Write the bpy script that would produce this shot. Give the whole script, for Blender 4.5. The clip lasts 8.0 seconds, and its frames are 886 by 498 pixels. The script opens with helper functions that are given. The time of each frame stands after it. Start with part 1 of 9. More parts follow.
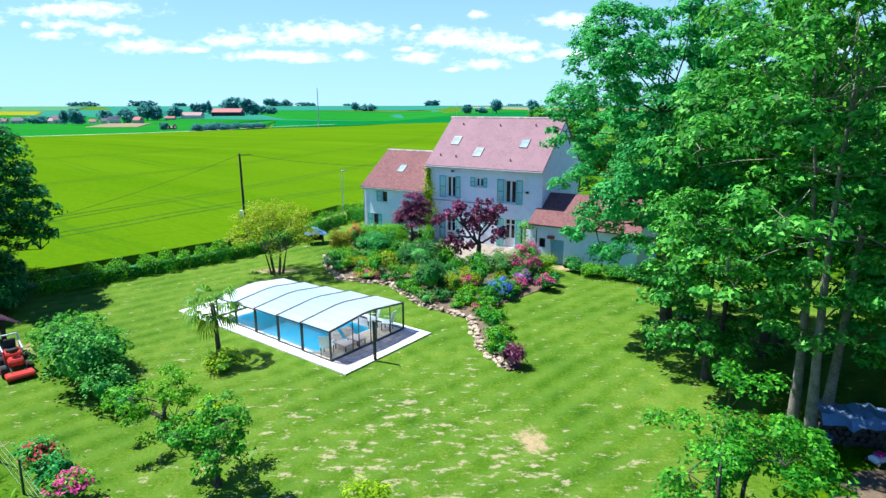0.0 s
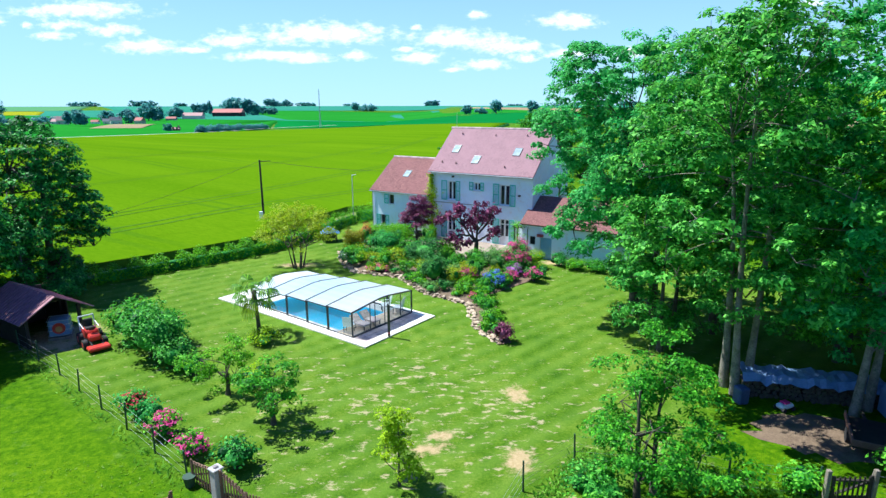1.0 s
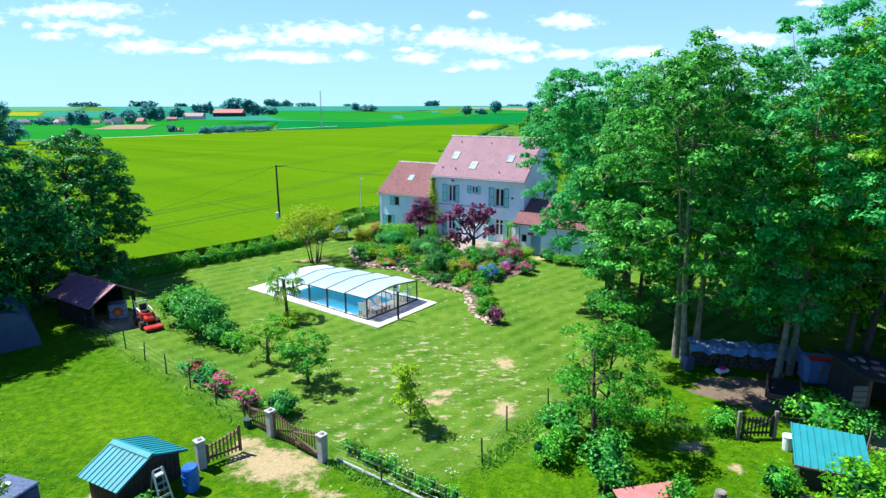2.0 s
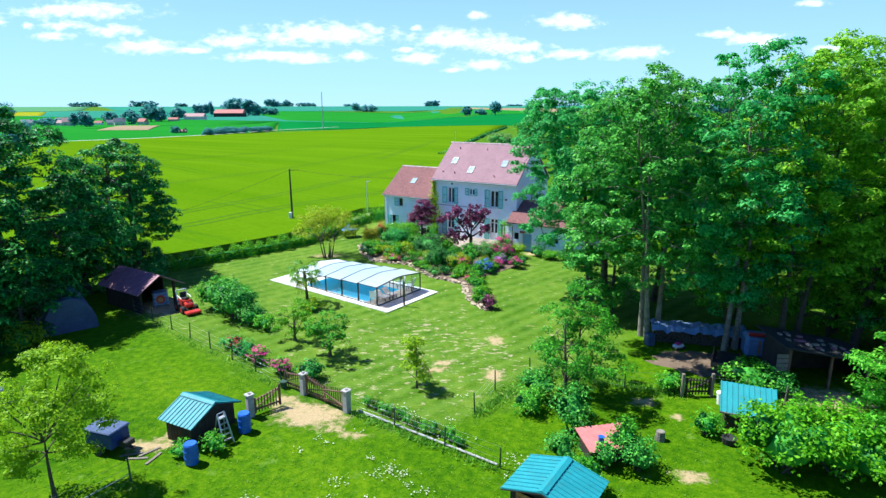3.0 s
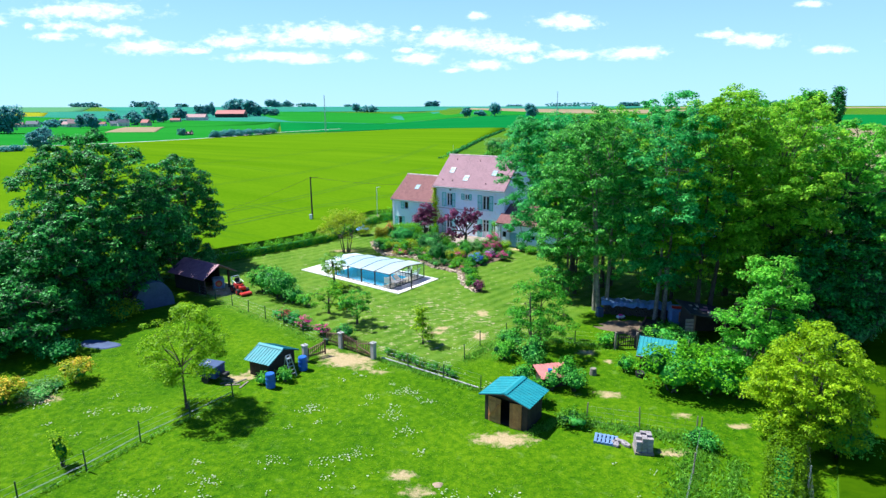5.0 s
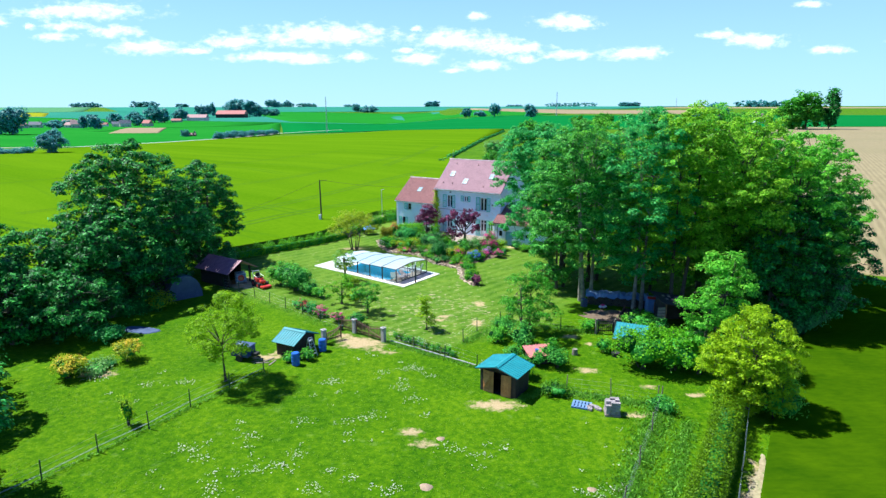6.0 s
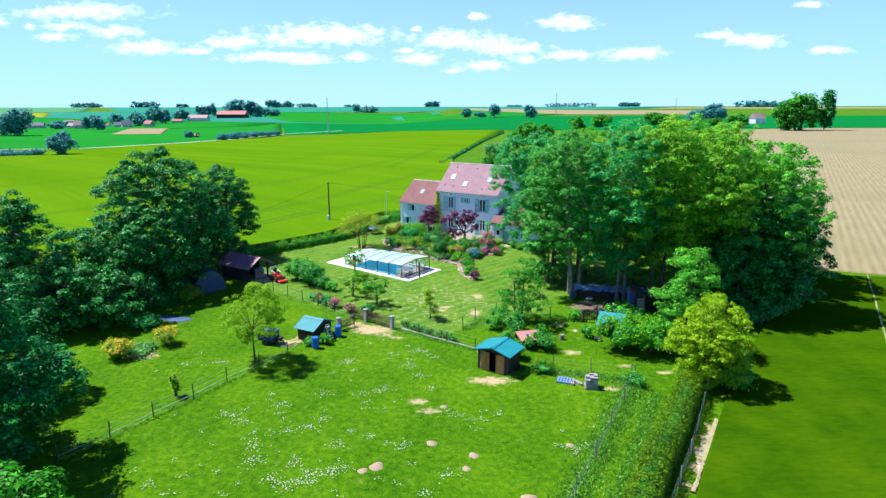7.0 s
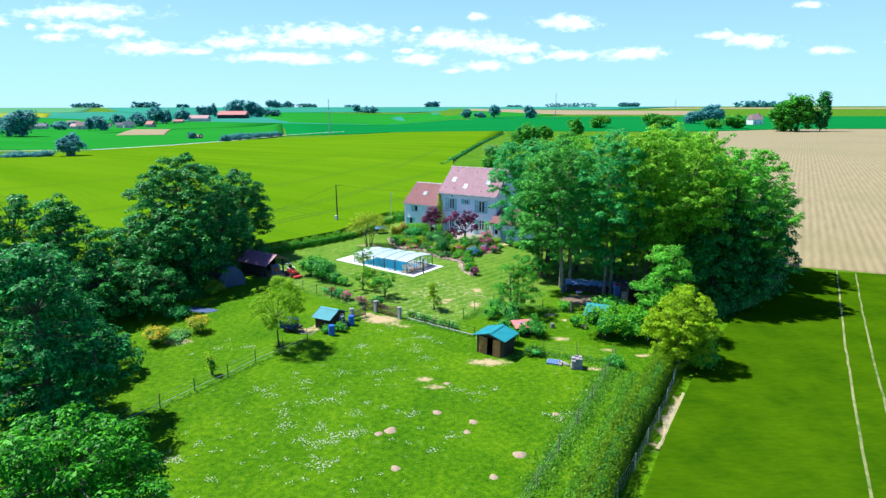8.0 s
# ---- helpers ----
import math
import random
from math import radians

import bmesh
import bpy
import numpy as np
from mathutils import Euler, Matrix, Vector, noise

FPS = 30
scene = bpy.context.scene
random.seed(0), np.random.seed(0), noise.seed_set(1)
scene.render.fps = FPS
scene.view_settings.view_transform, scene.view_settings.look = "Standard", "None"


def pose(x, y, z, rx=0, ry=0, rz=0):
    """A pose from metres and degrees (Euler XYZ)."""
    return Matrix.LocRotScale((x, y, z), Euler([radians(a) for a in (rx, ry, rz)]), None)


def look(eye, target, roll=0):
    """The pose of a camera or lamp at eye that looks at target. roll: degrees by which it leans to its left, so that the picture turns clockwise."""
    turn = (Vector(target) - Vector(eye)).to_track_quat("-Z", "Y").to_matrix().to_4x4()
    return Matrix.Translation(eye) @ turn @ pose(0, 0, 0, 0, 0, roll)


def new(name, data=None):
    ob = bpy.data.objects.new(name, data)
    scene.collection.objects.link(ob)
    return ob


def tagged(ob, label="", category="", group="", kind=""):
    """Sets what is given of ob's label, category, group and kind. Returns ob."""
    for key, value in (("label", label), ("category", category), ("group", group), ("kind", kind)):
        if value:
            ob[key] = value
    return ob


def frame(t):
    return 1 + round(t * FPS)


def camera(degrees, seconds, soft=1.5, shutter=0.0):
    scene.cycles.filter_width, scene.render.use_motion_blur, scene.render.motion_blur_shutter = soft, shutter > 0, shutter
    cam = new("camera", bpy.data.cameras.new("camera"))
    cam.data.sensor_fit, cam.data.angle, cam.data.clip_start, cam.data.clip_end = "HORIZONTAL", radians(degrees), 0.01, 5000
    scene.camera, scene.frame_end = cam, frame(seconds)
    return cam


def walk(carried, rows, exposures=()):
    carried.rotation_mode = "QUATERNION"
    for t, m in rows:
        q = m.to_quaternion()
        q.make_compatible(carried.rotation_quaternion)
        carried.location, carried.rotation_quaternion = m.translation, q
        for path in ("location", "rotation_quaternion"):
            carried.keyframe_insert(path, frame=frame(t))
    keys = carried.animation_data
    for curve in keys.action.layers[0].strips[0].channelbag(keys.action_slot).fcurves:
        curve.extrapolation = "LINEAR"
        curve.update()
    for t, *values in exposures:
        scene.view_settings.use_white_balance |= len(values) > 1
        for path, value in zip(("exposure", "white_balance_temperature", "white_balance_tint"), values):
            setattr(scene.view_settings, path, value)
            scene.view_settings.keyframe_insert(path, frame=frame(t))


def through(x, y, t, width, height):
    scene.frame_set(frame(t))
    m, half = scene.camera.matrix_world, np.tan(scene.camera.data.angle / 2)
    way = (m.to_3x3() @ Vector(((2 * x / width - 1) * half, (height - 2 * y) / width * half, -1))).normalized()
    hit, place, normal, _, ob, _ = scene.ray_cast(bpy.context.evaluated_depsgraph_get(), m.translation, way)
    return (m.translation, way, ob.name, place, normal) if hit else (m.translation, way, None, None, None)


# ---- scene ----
# ---------------- camera and its flight ----------------
cam = camera(74.2, 8.0, soft=1.4)
TILT = -13.71
ROWS = [
    (0.0, -0.19, -1.18, 11.27), (0.5, -0.26, -3.82, 11.78), (1.0, -0.32, -6.56, 12.33), (1.5, -0.37, -9.33, 12.88),
    (3.0, -0.40, -17.65, 14.40), (3.5, -0.37, -20.50, 14.99), (4.0, -0.33, -23.29, 15.55), (4.5, -0.32, -26.03, 16.09),
    (6.0, -0.44, -34.35, 17.73), (6.5, -0.52, -37.09, 18.26), (7.0, -0.61, -39.82, 18.81), (7.5, -0.72, -42.54, 19.36),
    (8.0, -0.86, -45.23, 19.89),
]
walk(cam, [(t, pose(x, y, z, 90 + TILT, 0.1, 0)) for t, x, y, z in ROWS], exposures=[(0.0, 0.93, 6000.0, 5.0), (8.0, 0.93, 6000.0, 5.0)])

# ---------------- daylight ----------------
SUN_AZ, SUN_EL = radians(-68), radians(58.5)      # bearing from +y towards +x, height
sun_dir = Vector((math.sin(SUN_AZ) * math.cos(SUN_EL), math.cos(SUN_AZ) * math.cos(SUN_EL), math.sin(SUN_EL)))
sun_data = bpy.data.lights.new("sun", "SUN")
sun_data.energy, sun_data.angle, sun_data.color = 5.0, radians(0.53), (1.0, 0.97, 0.91)
sun = new("sun", sun_data)
sun.matrix_world = look(sun_dir * 200, (0, 0, 0))
world = bpy.data.worlds.new("sky")
scene.world = world
world.use_nodes = True
wn = world.node_tree
sky = wn.nodes.new("ShaderNodeTexSky")
sky.sky_type, sky.sun_disc, sky.sun_elevation, sky.sun_rotation = "NISHITA", False, SUN_EL, SUN_AZ
sky.air_density, sky.dust_density, sky.ozone_density = 1.0, 0.0, 4.0
wn.nodes["Background"].inputs["Strength"].default_value = 0.075
rich = wn.nodes.new("ShaderNodeHueSaturation")
rich.inputs["Saturation"].default_value = 1.0
wn.links.new(sky.outputs["Color"], rich.inputs["Color"])
cool = wn.nodes.new("ShaderNodeMix")
cool.data_type, cool.blend_type = "RGBA", "MULTIPLY"
cool.inputs["Factor"].default_value = 1.0
cool.inputs["B"].default_value = (0.38, 0.66, 1.30, 1)
wn.links.new(rich.outputs["Color"], cool.inputs["A"])
haze = wn.nodes.new("ShaderNodeMix")
haze.data_type = "RGBA"
wtc, wsep, wmap = wn.nodes.new("ShaderNodeTexCoord"), wn.nodes.new("ShaderNodeSeparateXYZ"), wn.nodes.new("ShaderNodeMapRange")
wn.links.new(wtc.outputs["Generated"], wsep.inputs[0])
wn.links.new(wsep.outputs["Z"], wmap.inputs["Value"])
for k_, v_ in (("From Min", 0.0), ("From Max", 0.50), ("To Min", 0.80), ("To Max", 0.0)):
    wmap.inputs[k_].default_value = v_
wn.links.new(wmap.outputs["Result"], haze.inputs["Factor"])
wn.links.new(cool.outputs["Result"], haze.inputs["A"])
haze.inputs["B"].default_value = (4.6, 7.1, 8.4, 1)
wn.links.new(haze.outputs["Result"], wn.nodes["Background"].inputs["Color"])

# ---------------- materials ----------------
def nodes_of(m):
    m.use_nodes = True
    t = m.node_tree
    return t, t.nodes, t.links, t.nodes["Principled BSDF"]


def coords(t, kind="Object"):
    return t.nodes.new("ShaderNodeTexCoord").outputs[kind]


def noise_node(t, vec, scale, detail=4, rough=0.55, distortion=0.0):
    n = t.nodes.new("ShaderNodeTexNoise")
    n.inputs["Scale"].default_value, n.inputs["Detail"].default_value = scale, detail
    n.inputs["Roughness"].default_value, n.inputs["Distortion"].default_value = rough, distortion
    t.links.new(vec, n.inputs["Vector"])
    return n.outputs["Fac"]


def ramp(t, fac, stops):
    r = t.nodes.new("ShaderNodeValToRGB")
    r.color_ramp.elements[0].position, r.color_ramp.elements[0].color = stops[0][0], (*stops[0][1], 1)
    r.color_ramp.elements[1].position, r.color_ramp.elements[1].color = stops[-1][0], (*stops[-1][1], 1)
    for p, c in stops[1:-1]:
        r.color_ramp.elements.new(p).color = (*c, 1)
    t.links.new(fac, r.inputs["Fac"])
    return r.outputs["Color"]


def span(t, fac, a, b, lo=0.0, hi=1.0):
    n = t.nodes.new("ShaderNodeMapRange")
    n.interpolation_type = "SMOOTHSTEP"
    for k, v in zip(("From Min", "From Max", "To Min", "To Max"), (a, b, lo, hi)):
        n.inputs[k].default_value = v
    t.links.new(fac, n.inputs["Value"])
    return n.outputs["Result"]


def mix(t, fac, a, b, blend="MIX"):
    n = t.nodes.new("ShaderNodeMix")
    n.data_type, n.blend_type = "RGBA", blend
    for sock, v in ((n.inputs["Factor"], fac), (n.inputs["A"], a), (n.inputs["B"], b)):
        if isinstance(v, (int, float)):
            sock.default_value = v
        elif isinstance(v, tuple):
            sock.default_value = (*v, 1)
        else:
            t.links.new(v, sock)
    return n.outputs["Result"]


def math_node(t, op, a, b):
    n = t.nodes.new("ShaderNodeMath")
    n.operation = op
    for sock, v in zip(n.inputs, (a, b)):
        if isinstance(v, (int, float)):
            sock.default_value = v
        else:
            t.links.new(v, sock)
    return n.outputs[0]


def mapped(t, vec, scale=(1, 1, 1), turn=0.0):
    n = t.nodes.new("ShaderNodeMapping")
    n.inputs["Scale"].default_value, n.inputs["Rotation"].default_value = scale, (0, 0, radians(turn))
    t.links.new(vec, n.inputs["Vector"])
    return n.outputs["Vector"]


def bump(t, b, height, strength=0.3, distance=0.02):
    n = t.nodes.new("ShaderNodeBump")
    n.inputs["Strength"].default_value, n.inputs["Distance"].default_value = strength, distance
    t.links.new(height, n.inputs["Height"])
    t.links.new(n.outputs["Normal"], b.inputs["Normal"])


def surface(name, dark, light, fine=30.0, coarse=2.0, rough=0.8, metal=0.0, relief=0.25, depth=0.01, stain=None, vary=0.0):
    """A plain surface with grain at two sizes, an optional stain colour and a spread from piece to piece."""
    m = bpy.data.materials.new(name)
    t, n, l, b = nodes_of(m)
    v = coords(t)
    f, c = noise_node(t, v, fine, 5), noise_node(t, v, coarse, 4)
    col = ramp(t, math_node(t, "ADD", math_node(t, "MULTIPLY", f, 0.5), math_node(t, "MULTIPLY", c, 0.5)), [(0.36, dark), (0.64, light)])
    if stain:
        col = mix(t, span(t, noise_node(t, v, coarse * 1.7, 6, 0.65), 0.5, 0.72), col, stain)
    if vary:
        info = n.new("ShaderNodeObjectInfo")
        h = n.new("ShaderNodeHueSaturation")
        l.new(span(t, info.outputs["Random"], 0, 1, 1 - vary, 1 + vary), h.inputs["Value"])
        l.new(col, h.inputs["Color"])
        col = h.outputs["Color"]
    l.new(col, b.inputs["Base Color"])
    l.new(span(t, f, 0.3, 0.7, rough - 0.08, min(1, rough + 0.08)), b.inputs["Roughness"])
    b.inputs["Metallic"].default_value = metal
    bump(t, b, f, relief, depth)
    return m


def foliage(name, colours, through=0.42, gloss=0.5):
    """Leaves: each leaf and each clump of its own green, spread wide to imitate lit specks and dark gaps, some light
    passing through.
    """
    m = bpy.data.materials.new(name)
    t, n, l, b = nodes_of(m)
    geo = n.new("ShaderNodeNewGeometry")
    big = noise_node(t, coords(t), 0.45, 3)
    f = math_node(t, "ADD", math_node(t, "MULTIPLY", geo.outputs["Random Per Island"], 0.55), math_node(t, "MULTIPLY", big, 0.45))
    col = ramp(t, f, [(0.24 + 0.54 * i / (len(colours) - 1), c) for i, c in enumerate(colours)])
    l.new(col, b.inputs["Base Color"])
    b.inputs["Roughness"].default_value = gloss
    b.inputs["Specular IOR Level"].default_value = 0.12
    tr = n.new("ShaderNodeBsdfTranslucent")
    l.new(mix(t, 0.55, col, tuple(min(1, 1.5 * x) for x in colours[-1])), tr.inputs["Color"])
    mx = n.new("ShaderNodeMixShader")
    mx.inputs[0].default_value = through * 0.62
    l.new(b.outputs[0], mx.inputs[1])
    l.new(tr.outputs[0], mx.inputs[2])
    l.new(mx.outputs[0], n["Material Output"].inputs["Surface"])
    return m


M = {}
M["leaf_ash"] = foliage("leaf_ash", [(0.008, 0.072, 0.009), (0.043, 0.255, 0.028), (0.20, 0.58, 0.080)], through=0.42)
M["leaf_teal"] = foliage("leaf_teal", [(0.002, 0.034, 0.007), (0.009, 0.14, 0.024), (0.08, 0.45, 0.075)], through=0.26)
M["leaf_mid"] = foliage("leaf_mid", [(0.010, 0.080, 0.005), (0.036, 0.22, 0.012), (0.15, 0.50, 0.030)], through=0.45)
M["leaf_dense"] = foliage("leaf_dense", [(0.006, 0.060, 0.002), (0.026, 0.19, 0.005), (0.115, 0.45, 0.014)], through=0.32)
M["leaf_olive"] = foliage("leaf_olive", [(0.034, 0.115, 0.005), (0.125, 0.34, 0.013), (0.39, 0.69, 0.045)], through=0.74)
M["flower_daisy"] = foliage("flower_daisy", [(0.30, 0.36, 0.20), (0.44, 0.47, 0.34), (0.60, 0.57, 0.48)])
# dark green with shade put into it, for shrub cores and barn bushes
M["leaf_shade"] = foliage("leaf_shade", [(0.005, 0.055, 0.012), (0.018, 0.16, 0.026), (0.10, 0.42, 0.06)], through=0.40)
M["leaf_blue"] = foliage("leaf_blue", [(0.006, 0.078, 0.018), (0.030, 0.27, 0.058), (0.15, 0.60, 0.14)], through=0.62)
# dark foliage green, lowered further to carry shade below and inside crowns
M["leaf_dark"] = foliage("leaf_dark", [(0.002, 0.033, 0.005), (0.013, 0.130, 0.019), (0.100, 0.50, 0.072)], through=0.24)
M["leaf_lime"] = foliage("leaf_lime", [(0.095, 0.20, 0.002), (0.22, 0.38, 0.004), (0.41, 0.58, 0.010)], through=0.55)
M["leaf_spring"] = foliage("leaf_spring", [(0.085, 0.19, 0.002), (0.18, 0.34, 0.004), (0.34, 0.54, 0.010)], through=0.6)
M["leaf_hedge"] = foliage("leaf_hedge", [(0.032, 0.085, 0.001), (0.075, 0.165, 0.002), (0.15, 0.28, 0.004)])
M["leaf_bronze"] = foliage("leaf_bronze", [(0.10, 0.085, 0.004), (0.20, 0.19, 0.008), (0.30, 0.33, 0.014)])
M["leaf_garden"] = foliage("leaf_garden", [(0.028, 0.12, 0.003), (0.080, 0.29, 0.006), (0.22, 0.54, 0.016)], through=0.5)
M["leaf_box"] = foliage("leaf_box", [(0.016, 0.075, 0.005), (0.050, 0.17, 0.010), (0.15, 0.37, 0.028)])
M["leaf_gold"] = foliage("leaf_gold", [(0.12, 0.19, 0.005), (0.24, 0.33, 0.009), (0.42, 0.51, 0.02)], through=0.58)
M["leaf_fresh"] = foliage("leaf_fresh", [(0.018, 0.115, 0.008), (0.078, 0.34, 0.022), (0.29, 0.70, 0.065)], through=0.66)
M["leaf_grass"] = foliage("leaf_grass", [(0.075, 0.18, 0.003), (0.115, 0.235, 0.005), (0.16, 0.29, 0.012)])
M["leaf_silver"] = foliage("leaf_silver", [(0.06, 0.17, 0.035), (0.12, 0.28, 0.06), (0.26, 0.46, 0.14)])
M["leaf_red"] = foliage("leaf_red", [(0.026, 0.006, 0.020), (0.11, 0.022, 0.060), (0.44, 0.13, 0.25)])
M["leaf_rank"] = foliage("leaf_rank", [(0.085, 0.24, 0.010), (0.15, 0.37, 0.026), (0.24, 0.50, 0.07)], through=0.5)
M["leaf_rust"] = foliage("leaf_rust", [(0.2, 0.06, 0.024), (0.44, 0.12, 0.04), (0.66, 0.22, 0.06)])
M["leaf_conifer"] = foliage("leaf_conifer", [(0.014, 0.085, 0.016), (0.036, 0.18, 0.032), (0.11, 0.34, 0.07)], through=0.25)
M["leaf_palm"] = foliage("leaf_palm", [(0.030, 0.10, 0.006), (0.068, 0.19, 0.010), (0.17, 0.37, 0.025)], through=0.2)
# leaf green paled and blued: distance haze is put into the colour
M["leaf_haze"] = foliage("leaf_haze", [(0.045, 0.20, 0.20), (0.065, 0.26, 0.25), (0.100, 0.33, 0.30)], through=0.6)
M["flower_pink"] = foliage("flower_pink", [(0.36, 0.02, 0.11), (0.66, 0.05, 0.24), (0.82, 0.16, 0.40)])
M["flower_blue"] = foliage("flower_blue", [(0.0345, 0.0805, 0.483), (0.0805, 0.172, 0.69), (0.184, 0.299, 0.85)])
M["flower_mauve"] = foliage("flower_mauve", [(0.322, 0.069, 0.391), (0.517, 0.149, 0.575), (0.69, 0.322, 0.713)])
M["flower_white"] = foliage("flower_white", [(0.632, 0.575, 0.552), (0.805, 0.759, 0.736), (0.85, 0.85, 0.85)])
M["flower_yellow"] = foliage("flower_yellow", [(0.483, 0.299, 0.023), (0.69, 0.483, 0.0345), (0.828, 0.644, 0.069)])
M["flower_red"] = foliage("flower_red", [(0.322, 0.023, 0.0345), (0.575, 0.046, 0.0805), (0.713, 0.115, 0.138)])
M["bark"] = surface("bark", (0.035, 0.028, 0.020), (0.12, 0.098, 0.075), 22, 3, 0.9, relief=0.8, depth=0.03, stain=(0.07, 0.09, 0.04))
M["bark_pale"] = surface("bark_pale", (0.12, 0.10, 0.08), (0.30, 0.27, 0.22), 18, 3, 0.9, relief=0.7, depth=0.03, stain=(0.10, 0.12, 0.06))
M["render_wall"] = surface("render_wall", (0.76, 0.84, 0.97), (0.87, 0.92, 1.0), 60, 1.1, 0.9, relief=0.35, stain=(0.78, 0.75, 0.78))
M["white_paint"] = surface("white_paint", (0.70, 0.71, 0.72), (0.82, 0.82, 0.82), 40, 4, 0.5, relief=0.05)
M["shutter_green"] = surface("shutter_green", (0.10, 0.50, 0.42), (0.17, 0.62, 0.52), 50, 4, 0.6, relief=0.15, vary=0.06)
M["door_blue"] = surface("door_blue", (0.18, 0.38, 0.54), (0.26, 0.48, 0.64), 50, 4, 0.5, relief=0.1)
M["coping"] = surface("coping", (0.60, 0.58, 0.52), (0.74, 0.72, 0.67), 45, 2, 0.85, relief=0.2, stain=(0.52, 0.49, 0.42), vary=0.05)
M["paving"] = surface("paving", (0.42, 0.32, 0.30), (0.56, 0.45, 0.42), 40, 3, 0.85, relief=0.2, stain=(0.27, 0.21, 0.21), vary=0.12)
M["terrace"] = surface("terrace", (0.27, 0.21, 0.16), (0.38, 0.31, 0.25), 40, 2, 0.9, relief=0.2, stain=(0.24, 0.19, 0.15), vary=0.1)
M["alu_dark"] = surface("alu_dark", (0.035, 0.038, 0.042), (0.06, 0.063, 0.07), 60, 5, 0.4, 0.4, relief=0.03)
M["paving_tan"] = surface("paving_tan", (0.60, 0.45, 0.30), (0.74, 0.58, 0.42), 40, 3, 0.85, relief=0.2, stain=(0.45, 0.36, 0.28), vary=0.10)
M["stone"] = surface("stone", (0.32, 0.23, 0.15), (0.56, 0.44, 0.32), 12, 3, 0.9, relief=0.6, depth=0.03, stain=(0.25, 0.22, 0.17), vary=0.22)
M["wood_dark"] = surface("wood_dark", (0.016, 0.012, 0.011), (0.044, 0.033, 0.028), 26, 3, 0.8, relief=0.4, vary=0.15)
M["wood_gate"] = surface("wood_gate", (0.085, 0.045, 0.028), (0.19, 0.11, 0.068), 26, 3, 0.8, relief=0.4, vary=0.15)
M["post_green"] = surface("post_green", (0.012, 0.045, 0.025), (0.025, 0.075, 0.045), 26, 3, 0.6, relief=0.2)
M["wood_warm"] = surface("wood_warm", (0.30, 0.13, 0.04), (0.52, 0.26, 0.09), 26, 3, 0.75, relief=0.35, vary=0.15)
M["wood_grey"] = surface("wood_grey", (0.14, 0.115, 0.09), (0.27, 0.23, 0.185), 26, 3, 0.85, relief=0.4, vary=0.15)
M["wood_red"] = surface("wood_red", (0.12, 0.055, 0.045), (0.22, 0.11, 0.085), 26, 3, 0.8, relief=0.35, vary=0.12)
M["concrete"] = surface("concrete", (0.30, 0.29, 0.28), (0.48, 0.46, 0.44), 30, 3, 0.9, relief=0.4, stain=(0.25, 0.25, 0.21))
M["teal_sheet"] = surface("teal_sheet", (0.010, 0.19, 0.215), (0.020, 0.27, 0.30), 20, 1.5, 0.62, 0.0, relief=0.05, stain=(0.03, 0.21, 0.22))
M["plastic_blue"] = surface("plastic_blue", (0.015, 0.09, 0.42), (0.03, 0.14, 0.52), 20, 3, 0.38, relief=0.05)
M["plastic_navy"] = surface("plastic_navy", (0.008, 0.03, 0.15), (0.016, 0.05, 0.20), 20, 3, 0.6, relief=0.05)
M["tarp_blue"] = surface("tarp_blue", (0.10, 0.18, 0.34), (0.17, 0.27, 0.47), 10, 2, 0.6, relief=0.5, depth=0.04)
M["sheet_coral"] = surface("sheet_coral", (0.44, 0.13, 0.12), (0.58, 0.21, 0.19), 18, 2, 0.6, relief=0.2, stain=(0.34, 0.12, 0.11))
M["paint_sky"] = surface("paint_sky", (0.06, 0.20, 0.44), (0.11, 0.29, 0.54), 20, 3, 0.6, relief=0.1)
M["tarp_grey"] = surface("tarp_grey", (0.035, 0.06, 0.13), (0.065, 0.10, 0.20), 8, 1.5, 0.5, relief=0.4, depth=0.05)
M["sheet_red"] = surface("sheet_red", (0.23, 0.085, 0.115), (0.38, 0.16, 0.19), 18, 2, 0.55, relief=0.2, stain=(0.17, 0.07, 0.08))
M["machine_red"] = surface("machine_red", (0.42, 0.025, 0.02), (0.55, 0.045, 0.03), 20, 3, 0.35, relief=0.03)
M["rubber"] = surface("rubber", (0.015, 0.015, 0.016), (0.035, 0.034, 0.033), 40, 5, 0.85, relief=0.3)
M["steel"] = surface("steel", (0.42, 0.44, 0.47), (0.58, 0.60, 0.62), 40, 5, 0.4, 0.7, relief=0.05)
M["dry_earth"] = surface("dry_earth", (0.24, 0.19, 0.10), (0.40, 0.33, 0.20), 6, 1.2, 0.95, relief=0.5, depth=0.03, stain=(0.16, 0.18, 0.06))
M["track_worn"] = surface("track_worn", (0.045, 0.10, 0.006), (0.27, 0.25, 0.10), 1.6, 0.35, 0.95, relief=0.5, depth=0.03)
M["gravel"] = surface("gravel", (0.30, 0.28, 0.25), (0.46, 0.44, 0.40), 30, 1.5, 0.95, relief=0.6, depth=0.02)
M["soil"] = surface("soil", (0.10, 0.065, 0.04), (0.20, 0.14, 0.09), 16, 2, 0.95, relief=0.7, depth=0.04)
M["soil_pale"] = surface("soil_pale", (0.27, 0.18, 0.11), (0.42, 0.30, 0.20), 18, 3, 0.95, relief=0.7, depth=0.04)
M["zinc"] = surface("zinc", (0.30, 0.33, 0.36), (0.44, 0.47, 0.50), 18, 2, 0.5, 0.4, relief=0.1)
M["red_paint"] = surface("red_paint", (0.30, 0.04, 0.05), (0.42, 0.07, 0.07), 30, 4, 0.5, relief=0.1)
